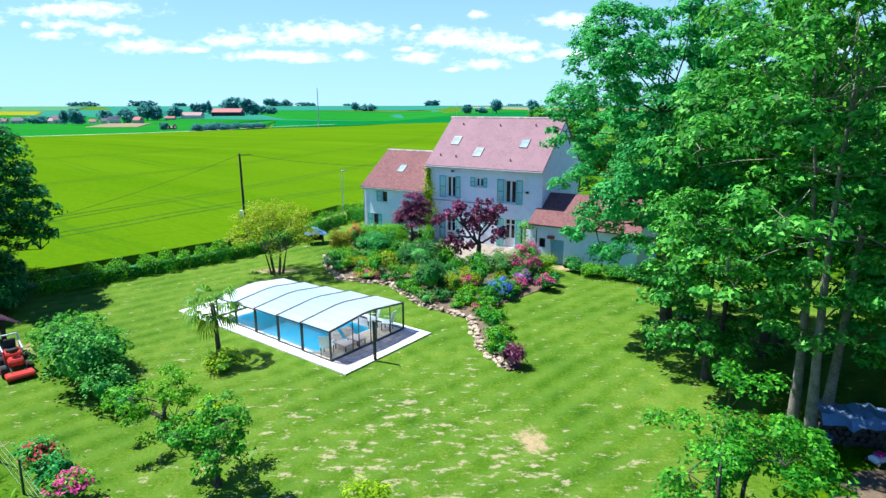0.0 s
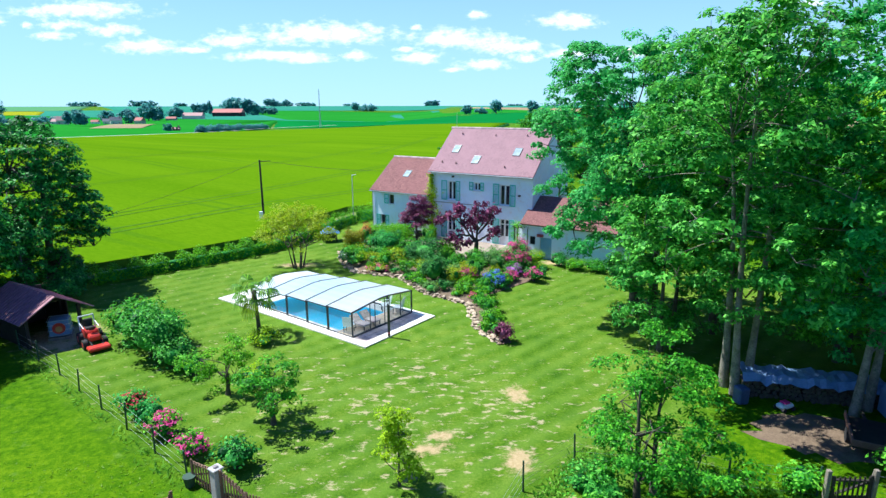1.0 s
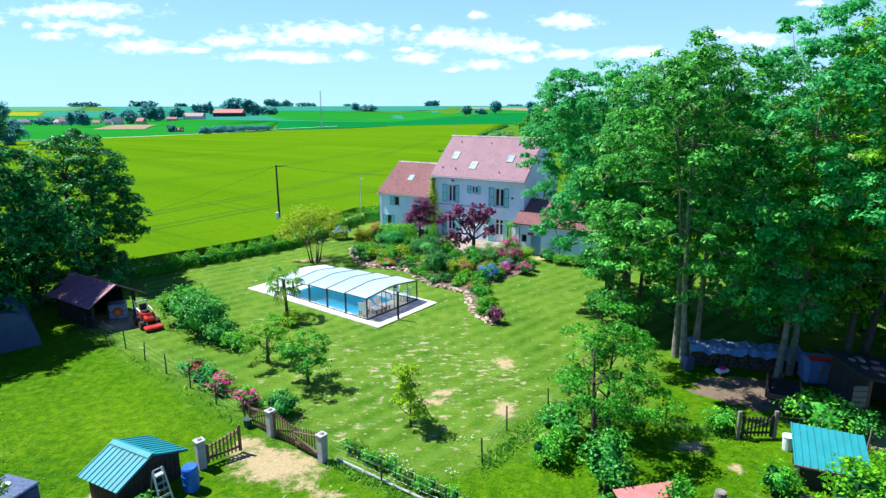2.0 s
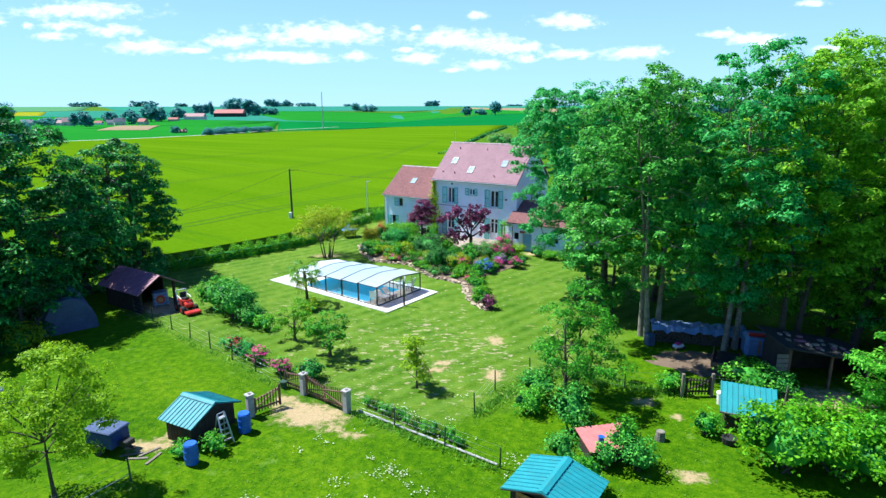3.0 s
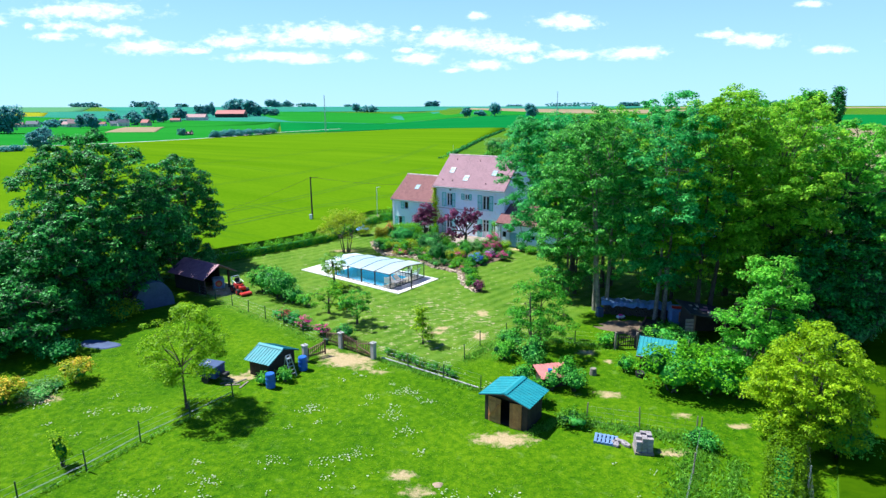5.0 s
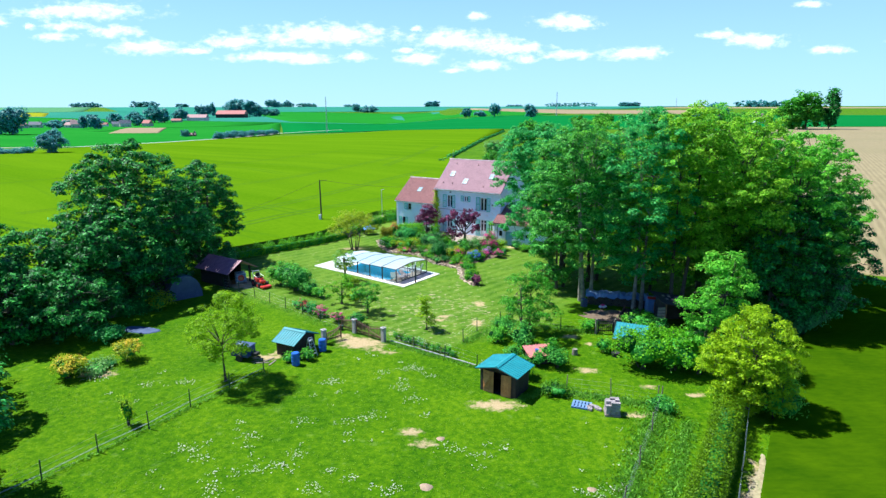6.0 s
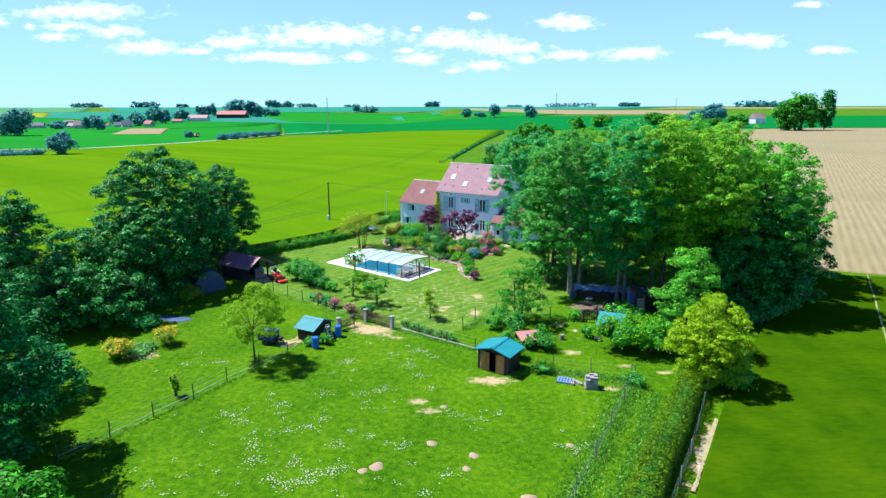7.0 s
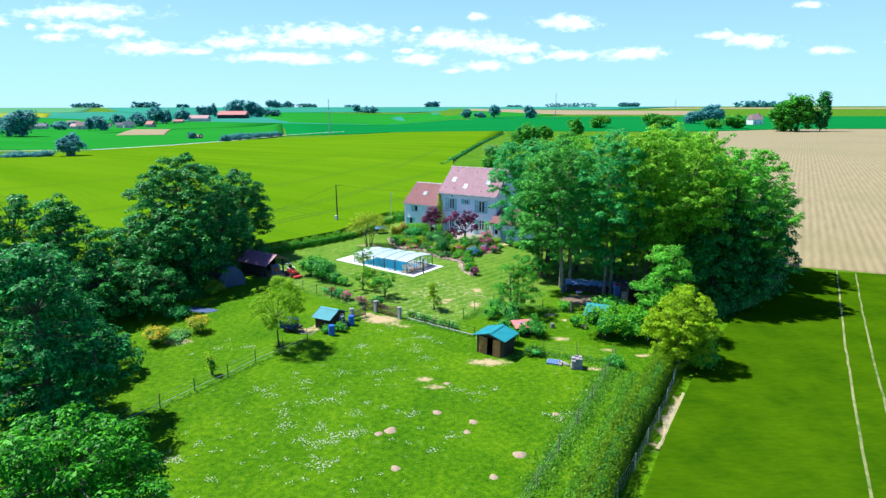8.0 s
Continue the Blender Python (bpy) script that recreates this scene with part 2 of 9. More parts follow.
M["block"] = surface("block", (0.22, 0.19, 0.19), (0.36, 0.31, 0.31), 30, 4, 0.9, relief=0.4, vary=0.14)


def glass(name, tint, rough=0.02, clear=0.8):
    m = bpy.data.materials.new(name)
    t, n, l, b = nodes_of(m)
    g, tr, mx = n.new("ShaderNodeBsdfGlossy"), n.new("ShaderNodeBsdfTransparent"), n.new("ShaderNodeMixShader")
    g.inputs["Roughness"].default_value, g.inputs["Color"].default_value = rough, (0.9, 0.95, 1, 1)
    tr.inputs["Color"].default_value = (*tint, 1)
    mx.inputs[0].default_value = 1 - clear
    l.new(tr.outputs[0], mx.inputs[1])
    l.new(g.outputs[0], mx.inputs[2])
    l.new(mx.outputs[0], n["Material Output"].inputs["Surface"])
    return m


M["glass"] = glass("glass", (0.96, 0.99, 1.0), clear=0.97)
M["water"] = glass("water", (0.86, 0.98, 1.0), 0.04, clear=0.96)
M["window_glass"] = surface("window_glass", (0.012, 0.016, 0.022), (0.03, 0.035, 0.045), 3, 1, 0.08, relief=0.0)
M["velux_glass"] = surface("velux_glass", (0.26, 0.33, 0.40), (0.36, 0.43, 0.50), 3, 1, 0.1, relief=0.0)

# twin-wall sheet of the pool roof
m = bpy.data.materials.new("twinwall_roof")
t, n, l, b = nodes_of(m)
v = coords(t)
w = n.new("ShaderNodeTexWave")
w.wave_type, w.bands_direction = "BANDS", "X"
w.inputs["Scale"].default_value = 0.5
w.inputs["Distortion"].default_value = 0.6
l.new(v, w.inputs["Vector"])
col = ramp(t, math_node(t, "ADD", math_node(t, "MULTIPLY", w.outputs["Fac"], 0.25), math_node(t, "MULTIPLY", noise_node(t, mapped(t, v, (1, 6, 1)), 1.2, 4), 0.75)), [(0.32, (0.70, 0.78, 0.82)), (0.68, (0.90, 0.93, 0.94))])
l.new(col, b.inputs["Base Color"])
b.inputs["Roughness"].default_value = 0.35
tr = n.new("ShaderNodeBsdfTranslucent")
tr.inputs["Color"].default_value = (0.93, 0.97, 0.98, 1)
mx = n.new("ShaderNodeMixShader")
mx.inputs[0].default_value = 0.62
l.new(b.outputs[0], mx.inputs[1])
l.new(tr.outputs[0], mx.inputs[2])
l.new(mx.outputs[0], n["Material Output"].inputs["Surface"])
M["twinwall"] = m

clear_m = bpy.data.materials.new("twinwall_inner")
t, n, l, b = nodes_of(clear_m)
tp_ = n.new("ShaderNodeBsdfTransparent")
l.new(tp_.outputs[0], n["Material Output"].inputs["Surface"])
M["twinwall_inner"] = clear_m
M["liner"] = surface("liner", (0.10, 0.66, 0.97), (0.15, 0.74, 1.0), 8, 1, 0.6, relief=0.03)


def tiles(name, low, mid, high, course=0.27):
    """Small flat clay tiles in courses down the slope (the sheet's own y), each a little different."""
    m = bpy.data.materials.new(name)
    t, n, l, b = nodes_of(m)
    v = coords(t)
    br = n.new("ShaderNodeTexBrick")
    br.inputs["Scale"].default_value = 1.0
    br.inputs["Brick Width"].default_value, br.inputs["Row Height"].default_value = 0.17, course * 0.4
    br.inputs["Mortar Size"].default_value = 0.008
    br.inputs["Color1"].default_value, br.inputs["Color2"].default_value, br.inputs["Mortar"].default_value = (*low, 1), (*high, 1), (*[x * 0.45 for x in low], 1)
    l.new(v, br.inputs["Vector"])
    col = mix(t, span(t, noise_node(t, v, 0.7, 5, 0.6), 0.35, 0.7), br.outputs["Color"], mid)
    col = mix(t, span(t, noise_node(t, v, 5.0, 4, 0.6), 0.55, 0.75, 0, 0.5), col, tuple(x * 0.6 for x in low))
    l.new(col, b.inputs["Base Color"])
    b.inputs["Roughness"].default_value = 0.9
    bump(t, b, br.outputs["Fac"], 0.5, -0.012)
    return m


M["tiles_pink"] = tiles("tiles_pink", (0.285, 0.155, 0.172), (0.32, 0.18, 0.198), (0.355, 0.21, 0.228))
M["tiles_red"] = tiles("tiles_red", (0.150, 0.058, 0.056), (0.215, 0.088, 0.082), (0.285, 0.125, 0.112))
M["tiles_ridge"] = surface("tiles_ridge", (0.38, 0.26, 0.26), (0.52, 0.40, 0.39), 12, 3, 0.9, relief=0.2, vary=0.2)
M["tiles_far"] = surface("tiles_far", (0.30, 0.17, 0.16), (0.40, 0.25, 0.23), 3, 0.3, 0.9, relief=0.1, vary=0.25)
M["tiles_farm"] = surface("tiles_farm", (0.40, 0.14, 0.12), (0.48, 0.19, 0.16), 3, 0.2, 0.9, relief=0.1)
M["wall_far"] = surface("wall_far", (0.46, 0.40, 0.34), (0.60, 0.54, 0.47), 3, 0.3, 0.9, relief=0.1, vary=0.2)
M["slate_far"] = surface("slate_far", (0.10, 0.11, 0.13), (0.16, 0.17, 0.20), 3, 0.3, 0.8, relief=0.1)


def crop(name, dark, light, streak, turn, fine=3.0, stretch=0.10, tram=0.0, tramcol=(0.03, 0.10, 0.01), tramgap=24.0):
    """A field of standing crop: drilled rows, drifts of colour, wheel tracks at a sprayer's spacing."""
    m = bpy.data.materials.new(name)
    t, n, l, b = nodes_of(m)
    v = coords(t)
    rot = mapped(t, v, (1, 1, 1), turn)
    drift = noise_node(t, mapped(t, rot, (stretch, 1, 1)), streak, 5, 0.6)
    grain = noise_node(t, mapped(t, rot, (0.35, 1, 1)), fine, 5, 0.65)
    f = math_node(t, "ADD", math_node(t, "MULTIPLY", drift, 0.6), math_node(t, "MULTIPLY", grain, 0.4))
    col = ramp(t, f, [(0.32, dark), (0.66, light)])
    if tram:
        sep = n.new("ShaderNodeSeparateXYZ")
        l.new(rot, sep.inputs[0])
        wob = math_node(t, "ADD", sep.outputs["Y"], math_node(t, "MULTIPLY", noise_node(t, v, 0.012, 1), 26.0))
        a = math_node(t, "ABSOLUTE", math_node(t, "SUBTRACT", math_node(t, "PINGPONG", wob, tramgap / 2), tramgap / 4), 0)
        a = math_node(t, "ABSOLUTE", math_node(t, "SUBTRACT", a, 0.9), 0)
        line = span(t, a, 0.2, 0.55, 1, 0)
        line = math_node(t, "MULTIPLY", line, span(t, noise_node(t, v, 0.02, 2), 0.42, 0.6, 0.15, 1.0))
        col = mix(t, math_node(t, "MULTIPLY", line, tram), col, tramcol)
    l.new(col, b.inputs["Base Color"])
    b.inputs["Roughness"].default_value = 0.9
    b.inputs["Specular IOR Level"].default_value = 0.0
    bump(t, b, grain, 0.6, 0.12)
    return m


M["wheat"] = crop("wheat", (0.060, 0.145, 0.002), (0.108, 0.203, 0.004), 0.06, 38, 2.5, tram=0.3)
M["crop_right"] = crop("crop_right", (0.021, 0.062, 0.001), (0.053, 0.109, 0.001), 0.30, 0, 3.2, stretch=0.9)
M["crop_deep"] = crop("crop_deep", (0.006, 0.12, 0.022), (0.012, 0.16, 0.034), 0.03, 10, 0.6)
M["crop_mid"] = crop("crop_mid", (0.012, 0.15, 0.014), (0.028, 0.20, 0.022), 0.03, 20, 0.8)
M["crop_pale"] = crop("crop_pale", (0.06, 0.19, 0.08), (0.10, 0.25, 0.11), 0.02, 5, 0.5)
# haze over the far fields is put into this crop colour
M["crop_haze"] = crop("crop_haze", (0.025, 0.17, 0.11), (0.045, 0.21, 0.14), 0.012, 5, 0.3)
M["rape"] = crop("rape", (0.20, 0.22, 0.01), (0.28, 0.29, 0.02), 0.03, 5, 0.5)
M["stubble"] = crop("stubble", (0.22, 0.17, 0.10), (0.30, 0.23, 0.14), 0.03, 5, 0.5)
M["crop_edge"] = crop("crop_edge", (0.045, 0.115, 0.008), (0.085, 0.18, 0.016), 0.8, 14, 6)

# bare drilled field: rows of clods
m = bpy.data.materials.new("bare_field")
t, n, l, b = nodes_of(m)
v = coords(t)
rot = mapped(t, v, (1, 1, 1), 31)
w = n.new("ShaderNodeTexWave")
w.wave_type, w.bands_direction = "BANDS", "X"
w.inputs["Scale"].default_value, w.inputs["Distortion"].default_value, w.inputs["Detail"].default_value = 0.28, 0.5, 3
l.new(rot, w.inputs["Vector"])
f = math_node(t, "ADD", math_node(t, "MULTIPLY", w.outputs["Fac"], 0.22), math_node(t, "MULTIPLY", noise_node(t, mapped(t, rot, (1, 0.12, 1)), 0.9, 6, 0.7), 0.78))
col = ramp(t, f, [(0.32, (0.19, 0.145, 0.062)), (0.68, (0.28, 0.22, 0.10))])
col = mix(t, span(t, noise_node(t, v, 0.02, 3), 0.45, 0.7, 0, 0.5), col, (0.19, 0.16, 0.06))
l.new(col, b.inputs["Base Color"])
b.inputs["Roughness"].default_value = 0.95
bump(t, b, f, 0.5, 0.1)
M["bare_field"] = m

# ---------------- building helpers ----------------
def smooth(a, b, x):
    u = np.clip((x - a) / (b - a), 0, 1)
    return u * u * (3 - 2 * u)


def land(x, y):
    """Height of the open country: level round the house, a shallow valley beyond, a rim of low hills."""
    w = smooth(120, -150, x)
    return (0.5 * smooth(40, 58, y) * smooth(80, 30, np.abs(x))
            + w * (-6 * smooth(120, 520, y) - 15 * smooth(500, 1300, y) + 34 * smooth(1500, 4300, y))
            + (1 - w) * 13 * smooth(900, 4300, y))


def mesh_of(name, verts, faces, mats=(), flat=True):
    me = bpy.data.meshes.new(name)
    verts = np.asarray(verts, dtype=np.float32)
    me.vertices.add(len(verts))
    me.vertices.foreach_set("co", verts.ravel())
    if isinstance(faces, np.ndarray):
        k = faces.shape[1]
        flatf = faces.astype(np.int32).ravel()
        starts = np.arange(0, len(flatf), k, dtype=np.int32)
        me.loops.add(len(flatf))
        me.loops.foreach_set("vertex_index", flatf)
        me.polygons.add(len(starts))
        me.polygons.foreach_set("loop_start", starts)
    else:
        flatf = np.fromiter((i for f in faces for i in f), dtype=np.int32)
        starts = np.cumsum([0] + [len(f) for f in faces[:-1]]).astype(np.int32)
        me.loops.add(len(flatf))
        me.loops.foreach_set("vertex_index", flatf)
        me.polygons.add(len(starts))
        me.polygons.foreach_set("loop_start", starts)
    if not flat:
        me.polygons.foreach_set("use_smooth", np.ones(len(starts), dtype=bool))
    for m_ in mats:
        me.materials.append(M[m_])
    me.update(calc_edges=True)
    me.validate()
    return me


def thing(name, x=0, y=0, z=0, turn=0, label="", category="", group="", kind=""):
    ob = new(name)
    ob.empty_display_size = 0.3
    ob.matrix_world = pose(x, y, z, 0, 0, turn)
    return tagged(ob, label, category, group, kind)


def part(name, bm, material, parent, label=""):
    me = bpy.data.meshes.new(name)
    bm.normal_update()
    bm.to_mesh(me)
    bm.free()
    me.materials.append(M[material])
    ob = new(name, me)
    ob.parent = parent
    return tagged(ob, label)


def part_mesh(name, me, parent, label=""):
    ob = new(name, me)
    ob.parent = parent
    return tagged(ob, label)


def solo(name, bm, material, label="", category="", group="", kind="", at=None):
    me = bpy.data.meshes.new(name)
    bm.normal_update()
    bm.to_mesh(me)
    bm.free()
    me.materials.append(M[material])
    ob = new(name, me)
    if at is not None:
        ob.matrix_world = at
    return tagged(ob, label, category, group, kind)


def box(x0, y0, z0, x1, y1, z1, bevel=0.0, bm=None):
    bm = bm or bmesh.new()
    r = bmesh.ops.create_cube(bm, size=1, matrix=Matrix.Translation(((x0 + x1) / 2, (y0 + y1) / 2, (z0 + z1) / 2)) @ Matrix.Diagonal((abs(x1 - x0), abs(y1 - y0), abs(z1 - z0), 1)))
    if bevel:
        es = list({e for v_ in r["verts"] for e in v_.link_edges})
        bmesh.ops.bevel(bm, geom=es, offset=bevel, segments=1, affect="EDGES")
    return bm


def bar(a, b_, w, h=None, bm=None, sides=4):
    """A straight bar from a to b, square (w by h) or round."""
    bm = bm or bmesh.new()
    a, b_ = Vector(a), Vector(b_)
    d = b_ - a
    m4 = Matrix.Translation((a + b_) / 2) @ d.to_track_quat("Z", "X").to_matrix().to_4x4()
    if sides == 4:
        bmesh.ops.create_cube(bm, size=1, matrix=m4 @ Matrix.Diagonal((w, h or w, d.length, 1)))
    else:
        bmesh.ops.create_cone(bm, cap_ends=True, segments=sides, radius1=w / 2, radius2=(h or w) / 2, depth=d.length, matrix=m4)
    return bm


def prism(profile, y0, y1, bm=None):
    """Extrude an (x, z) outline along y."""
    bm = bm or bmesh.new()
    a = [bm.verts.new((x, y0, z)) for x, z in profile]
    c = [bm.verts.new((x, y1, z)) for x, z in profile]
    n_ = len(profile)
    bm.faces.new(a)
    bm.faces.new(c[::-1])
    for i in range(n_):
        bm.faces.new((a[(i + 1) % n_], a[i], c[i], c[(i + 1) % n_]))
    bmesh.ops.recalc_face_normals(bm, faces=bm.faces)
    return bm


def wall_sheet(x0, x1, z0, z1, openings, depth, y=0.0):
    """A wall in the xz plane with its face at y, openings cut right through, and reveals."""
    bm = bmesh.new()
    xs = sorted({x0, x1, *[v_ for o in openings for v_ in (o[0], o[2])]})
    zs = sorted({z0, z1, *[v_ for o in openings for v_ in (o[1], o[3])]})

    def quad(*p):
        bm.faces.new([bm.verts.new(q) for q in p])
    for xa, xb in zip(xs, xs[1:]):
        for za, zb in zip(zs, zs[1:]):
            cx, cz = (xa + xb) / 2, (za + zb) / 2
            if any(o[0] < cx < o[2] and o[1] < cz < o[3] for o in openings):
                continue
            quad((xa, y, za), (xb, y, za), (xb, y, zb), (xa, y, zb))
            quad((xa, y + depth, zb), (xb, y + depth, zb), (xb, y + depth, za), (xa, y + depth, za))
    for xa, za, xb, zb in openings:
        quad((xa, y, za), (xa, y + depth, za), (xb, y + depth, za), (xb, y, za))
        quad((xa, y, zb), (xb, y, zb), (xb, y + depth, zb), (xa, y + depth, zb))
        quad((xa, y, za), (xa, y, zb), (xa, y + depth, zb), (xa, y + depth, za))
        quad((xb, y, za), (xb, y + depth, za), (xb, y + depth, zb), (xb, y, zb))
    quad((x0, y, z1), (x1, y, z1), (x1, y + depth, z1), (x0, y + depth, z1))
    quad((x0, y, z0), (x0, y, z1), (x0, y + depth, z1), (x0, y + depth, z0))
    quad((x1, y, z0), (x1, y + depth, z0), (x1, y + depth, z1), (x1, y, z1))
    return bm


# ---------------- ground: one sheet to the horizon ----------------
def axis(lo, hi, step, far_lo, far_hi, grow=1.09):
    a = list(np.arange(lo, hi + 1e-6, step))
    d, v_ = step, hi
    while v_ < far_hi:
        d *= grow
        v_ += d
        a.append(min(v_, far_hi))
    d, v_ = step, lo
    while v_ > far_lo:
        d *= grow
        v_ -= d
        a.insert(0, max(v_, far_lo))
    return np.array(a)


def inside(poly, X, Y):
    r = np.zeros(X.shape, dtype=bool)
    for (xa, ya), (xb, yb) in zip(poly, poly[1:] + poly[:1]):
        c = (ya > Y) != (yb > Y)
        with np.errstate(divide="ignore", invalid="ignore"):
            r ^= c & (X < (xb - xa) * (Y - ya) / (yb - ya) + xa)
    return r


LAWN = [(-26, 33), (-15, 43.5), (-9, 57), (13, 38), (30, 36), (30, 20), (12, 19), (8.5, 11.5), (1.2, 8), (-1.5, 6), (-5, 8.5), (-8, 10.2), (-16.4, 17), (-23, 22)]
# bare earth: x, y, radius along x, radius along y
BARE = [(-6.7, 7.7, 2.1, 1.3), (-5.4, 6.6, 0.9, 0.35), (2.7, -1.9, 1.9, 0.8), (-2.3, -4.9, 0.8, 0.5), (-1.5, -6.1, 0.9, 0.45), (-12.2, 5.9, 1.0, 0.8),
        (9.5, 2.9, 1.0, 0.5), (2.4, 12.0, 0.7, 1.0), (2.9, 17.0, 0.6, 1.1), (-11.9, 38.6, 2.0, 0.8), (-0.9, 12.6, 0.9, 0.4), 
        (-8.4, 9.3, 0.8, 0.6), (-7.6, 8.4, 1.4, 0.9), (-4.4, 5.9, 0.9, 0.3), (-13.3, 5.2, 1.5, 0.6), (-24.1, 2.5, 1.5, 0.8), (10.7, 7.5, 0.5, 0.3), (-20.6, 22.6, 1.6, 1.2), (-21.5, 23.8, 2.4, 2.2), (18.6, 9.2, 2.6, 1.6), (12.9, 0.4, 0.8, 0.3), (15.5, -0.6, 0.9, 0.35), (9.6, 9.0, 0.9, 0.5), (-0.4, 13.6, 0.7, 0.5),
        (8.6, 39.2, 1.2, 0.9), (11, -3.1, 1.2, 0.4),
        (15.4, -8.1, 0.35, 0.7), (14.6, -9.4, 0.5, 0.8), (13.7, -10.9, 0.45, 0.8), (12.8, -12.3, 0.4, 0.8), (11.8, -13.8, 0.3, 0.7)]
gx, gy = axis(-30, 24, 0.42, -4600, 4600), axis(-28, 44, 0.42, -420, 4950)
X, Y = np.meshgrid(gx, gy)
Z = land(X, Y)
nx, ny = len(gx), len(gy)
idx = np.arange(nx * ny).reshape(ny, nx)
quads = np.stack([idx[:-1, :-1], idx[:-1, 1:], idx[1:, 1:], idx[1:, :-1]], axis=-1).reshape(-1, 4)
# the pool's basin is sunk through the sheet
qc = np.stack([X.ravel()[quads].mean(axis=1) + 4.40, Y.ravel()[quads].mean(axis=1) - 22.03], axis=-1)
lx, ly = qc @ np.array([0.604, 0.797]), qc @ np.array([-0.797, 0.604])
quads = quads[~((lx > 0.4) & (lx < 5.5) & (ly > 0.4) & (ly < 13.0))]
me = mesh_of("ground", np.stack([X, Y, Z], axis=-1).reshape(-1, 3), quads, flat=False)
cover = np.zeros((ny, nx, 4), dtype=np.float32)
cover[..., 3] = 1
for bx, by, rx_, ry_ in BARE:
    cover[..., 0] = np.maximum(cover[..., 0], np.clip(1.25 - 0.8 * np.hypot((X - bx) / rx_, (Y - by) / ry_), 0, 1))
cover[..., 1] = inside(LAWN, X, Y)
for _ in range(5):
    g_ = cover[..., 1]
    g_[1:-1, 1:-1] = (g_[:-2, 1:-1] + g_[2:, 1:-1] + g_[1:-1, :-2] + g_[1:-1, 2:] + 2 * g_[1:-1, 1:-1]) / 6
# worn, drier turf between the gate and the house
cover[..., 2] = np.clip(1.2 - np.hypot((X + 1) / 9, (Y - 15) / 8), 0, 1)
att = me.color_attributes.new("cover", "FLOAT_COLOR", "POINT")
att.data.foreach_set("color", cover.ravel())

m = bpy.data.materials.new("turf")
t, n, l, b = nodes_of(m)
v = coords(t)
ca = n.new("ShaderNodeAttribute")
ca.attribute_name = "cover"
sep = n.new("ShaderNodeSeparateColor")
l.new(ca.outputs["Color"], sep.inputs[0])
fine, mid_, big = noise_node(t, v, 9, 6, 0.7), noise_node(t, v, 1.3, 5, 0.65), noise_node(t, v, 0.16, 4, 0.6)
tuft = noise_node(t, v, 2.4, 5, 0.7)
blade = noise_node(t, v, 40, 3, 0.7)
meadow = ramp(t, math_node(t, "ADD", math_node(t, "MULTIPLY", fine, 0.26), math_node(t, "ADD", math_node(t, "MULTIPLY", tuft, 0.46), math_node(t, "MULTIPLY", big, 0.28))),
              [(0.39, (0.019, 0.082, 0.001)), (0.5, (0.060, 0.150, 0.001)), (0.61, (0.122, 0.222, 0.003))])
lawn = ramp(t, math_node(t, "ADD", math_node(t, "MULTIPLY", fine, 0.35), math_node(t, "ADD", math_node(t, "MULTIPLY", mid_, 0.3), math_node(t, "MULTIPLY", big, 0.35))),
            [(0.39, (0.030, 0.098, 0.005)), (0.5, (0.080, 0.163, 0.010)), (0.61, (0.168, 0.240, 0.030))])
# mowing swathes curve round the beds
wv = n.new("ShaderNodeTexWave")
wv.wave_type, wv.bands_direction = "BANDS", "X"
wv.inputs["Scale"].default_value, wv.inputs["Distortion"].default_value, wv.inputs["Detail"].default_value, wv.inputs["Detail Scale"].default_value = 0.26, 3.0, 1.5, 0.35
l.new(mapped(t, v, (1, 1, 1), 48), wv.inputs["Vector"])
lawn = mix(t, math_node(t, "MULTIPLY", wv.outputs["Fac"], 0.45), lawn, (0.135, 0.235, 0.032))
dry = span(t, math_node(t, "ADD", noise_node(t, mapped(t, v, (0.7, 1.2, 1)), 2.3, 7, 0.70), math_node(t, "ADD", math_node(t, "MULTIPLY", sep.outputs[2], 0.07), math_node(t, "MULTIPLY", noise_node(t, v, 0.35, 3), 0.22))), 0.70, 0.80, 0, 0.8)
lawn = mix(t, dry, lawn, (0.43, 0.36, 0.21))
base = mix(t, sep.outputs[1], meadow, lawn)
pale = span(t, noise_node(t, v, 1.1, 6, 0.65), 0.58, 0.76, 0, 0.6)
base = mix(t, math_node(t, "MULTIPLY", pale, math_node(t, "SUBTRACT", 1.0, sep.outputs[1])), base, (0.17, 0.27, 0.05))
bare = span(t, math_node(t, "ADD", sep.outputs[0], math_node(t, "MULTIPLY", math_node(t, "SUBTRACT", noise_node(t, v, 1.9, 8, 0.75), 0.5), 2.2)), 0.42, 0.95)
base = mix(t, bare, base, ramp(t, fine, [(0.3, (0.33, 0.24, 0.115)), (0.7, (0.51, 0.39, 0.225))]))
l.new(base, b.inputs["Base Color"])
b.inputs["Roughness"].default_value, b.inputs["Specular IOR Level"].default_value = 0.9, 0.04
bump(t, b, math_node(t, "ADD", math_node(t, "MULTIPLY", fine, 0.6), math_node(t, "MULTIPLY", blade, 0.4)), 0.75, 0.09)
M["turf"] = m
me.materials.append(m)
tagged(new("ground", me), "mown lawn, rough meadow and bare patches on level ground", "ground", kind="structure")


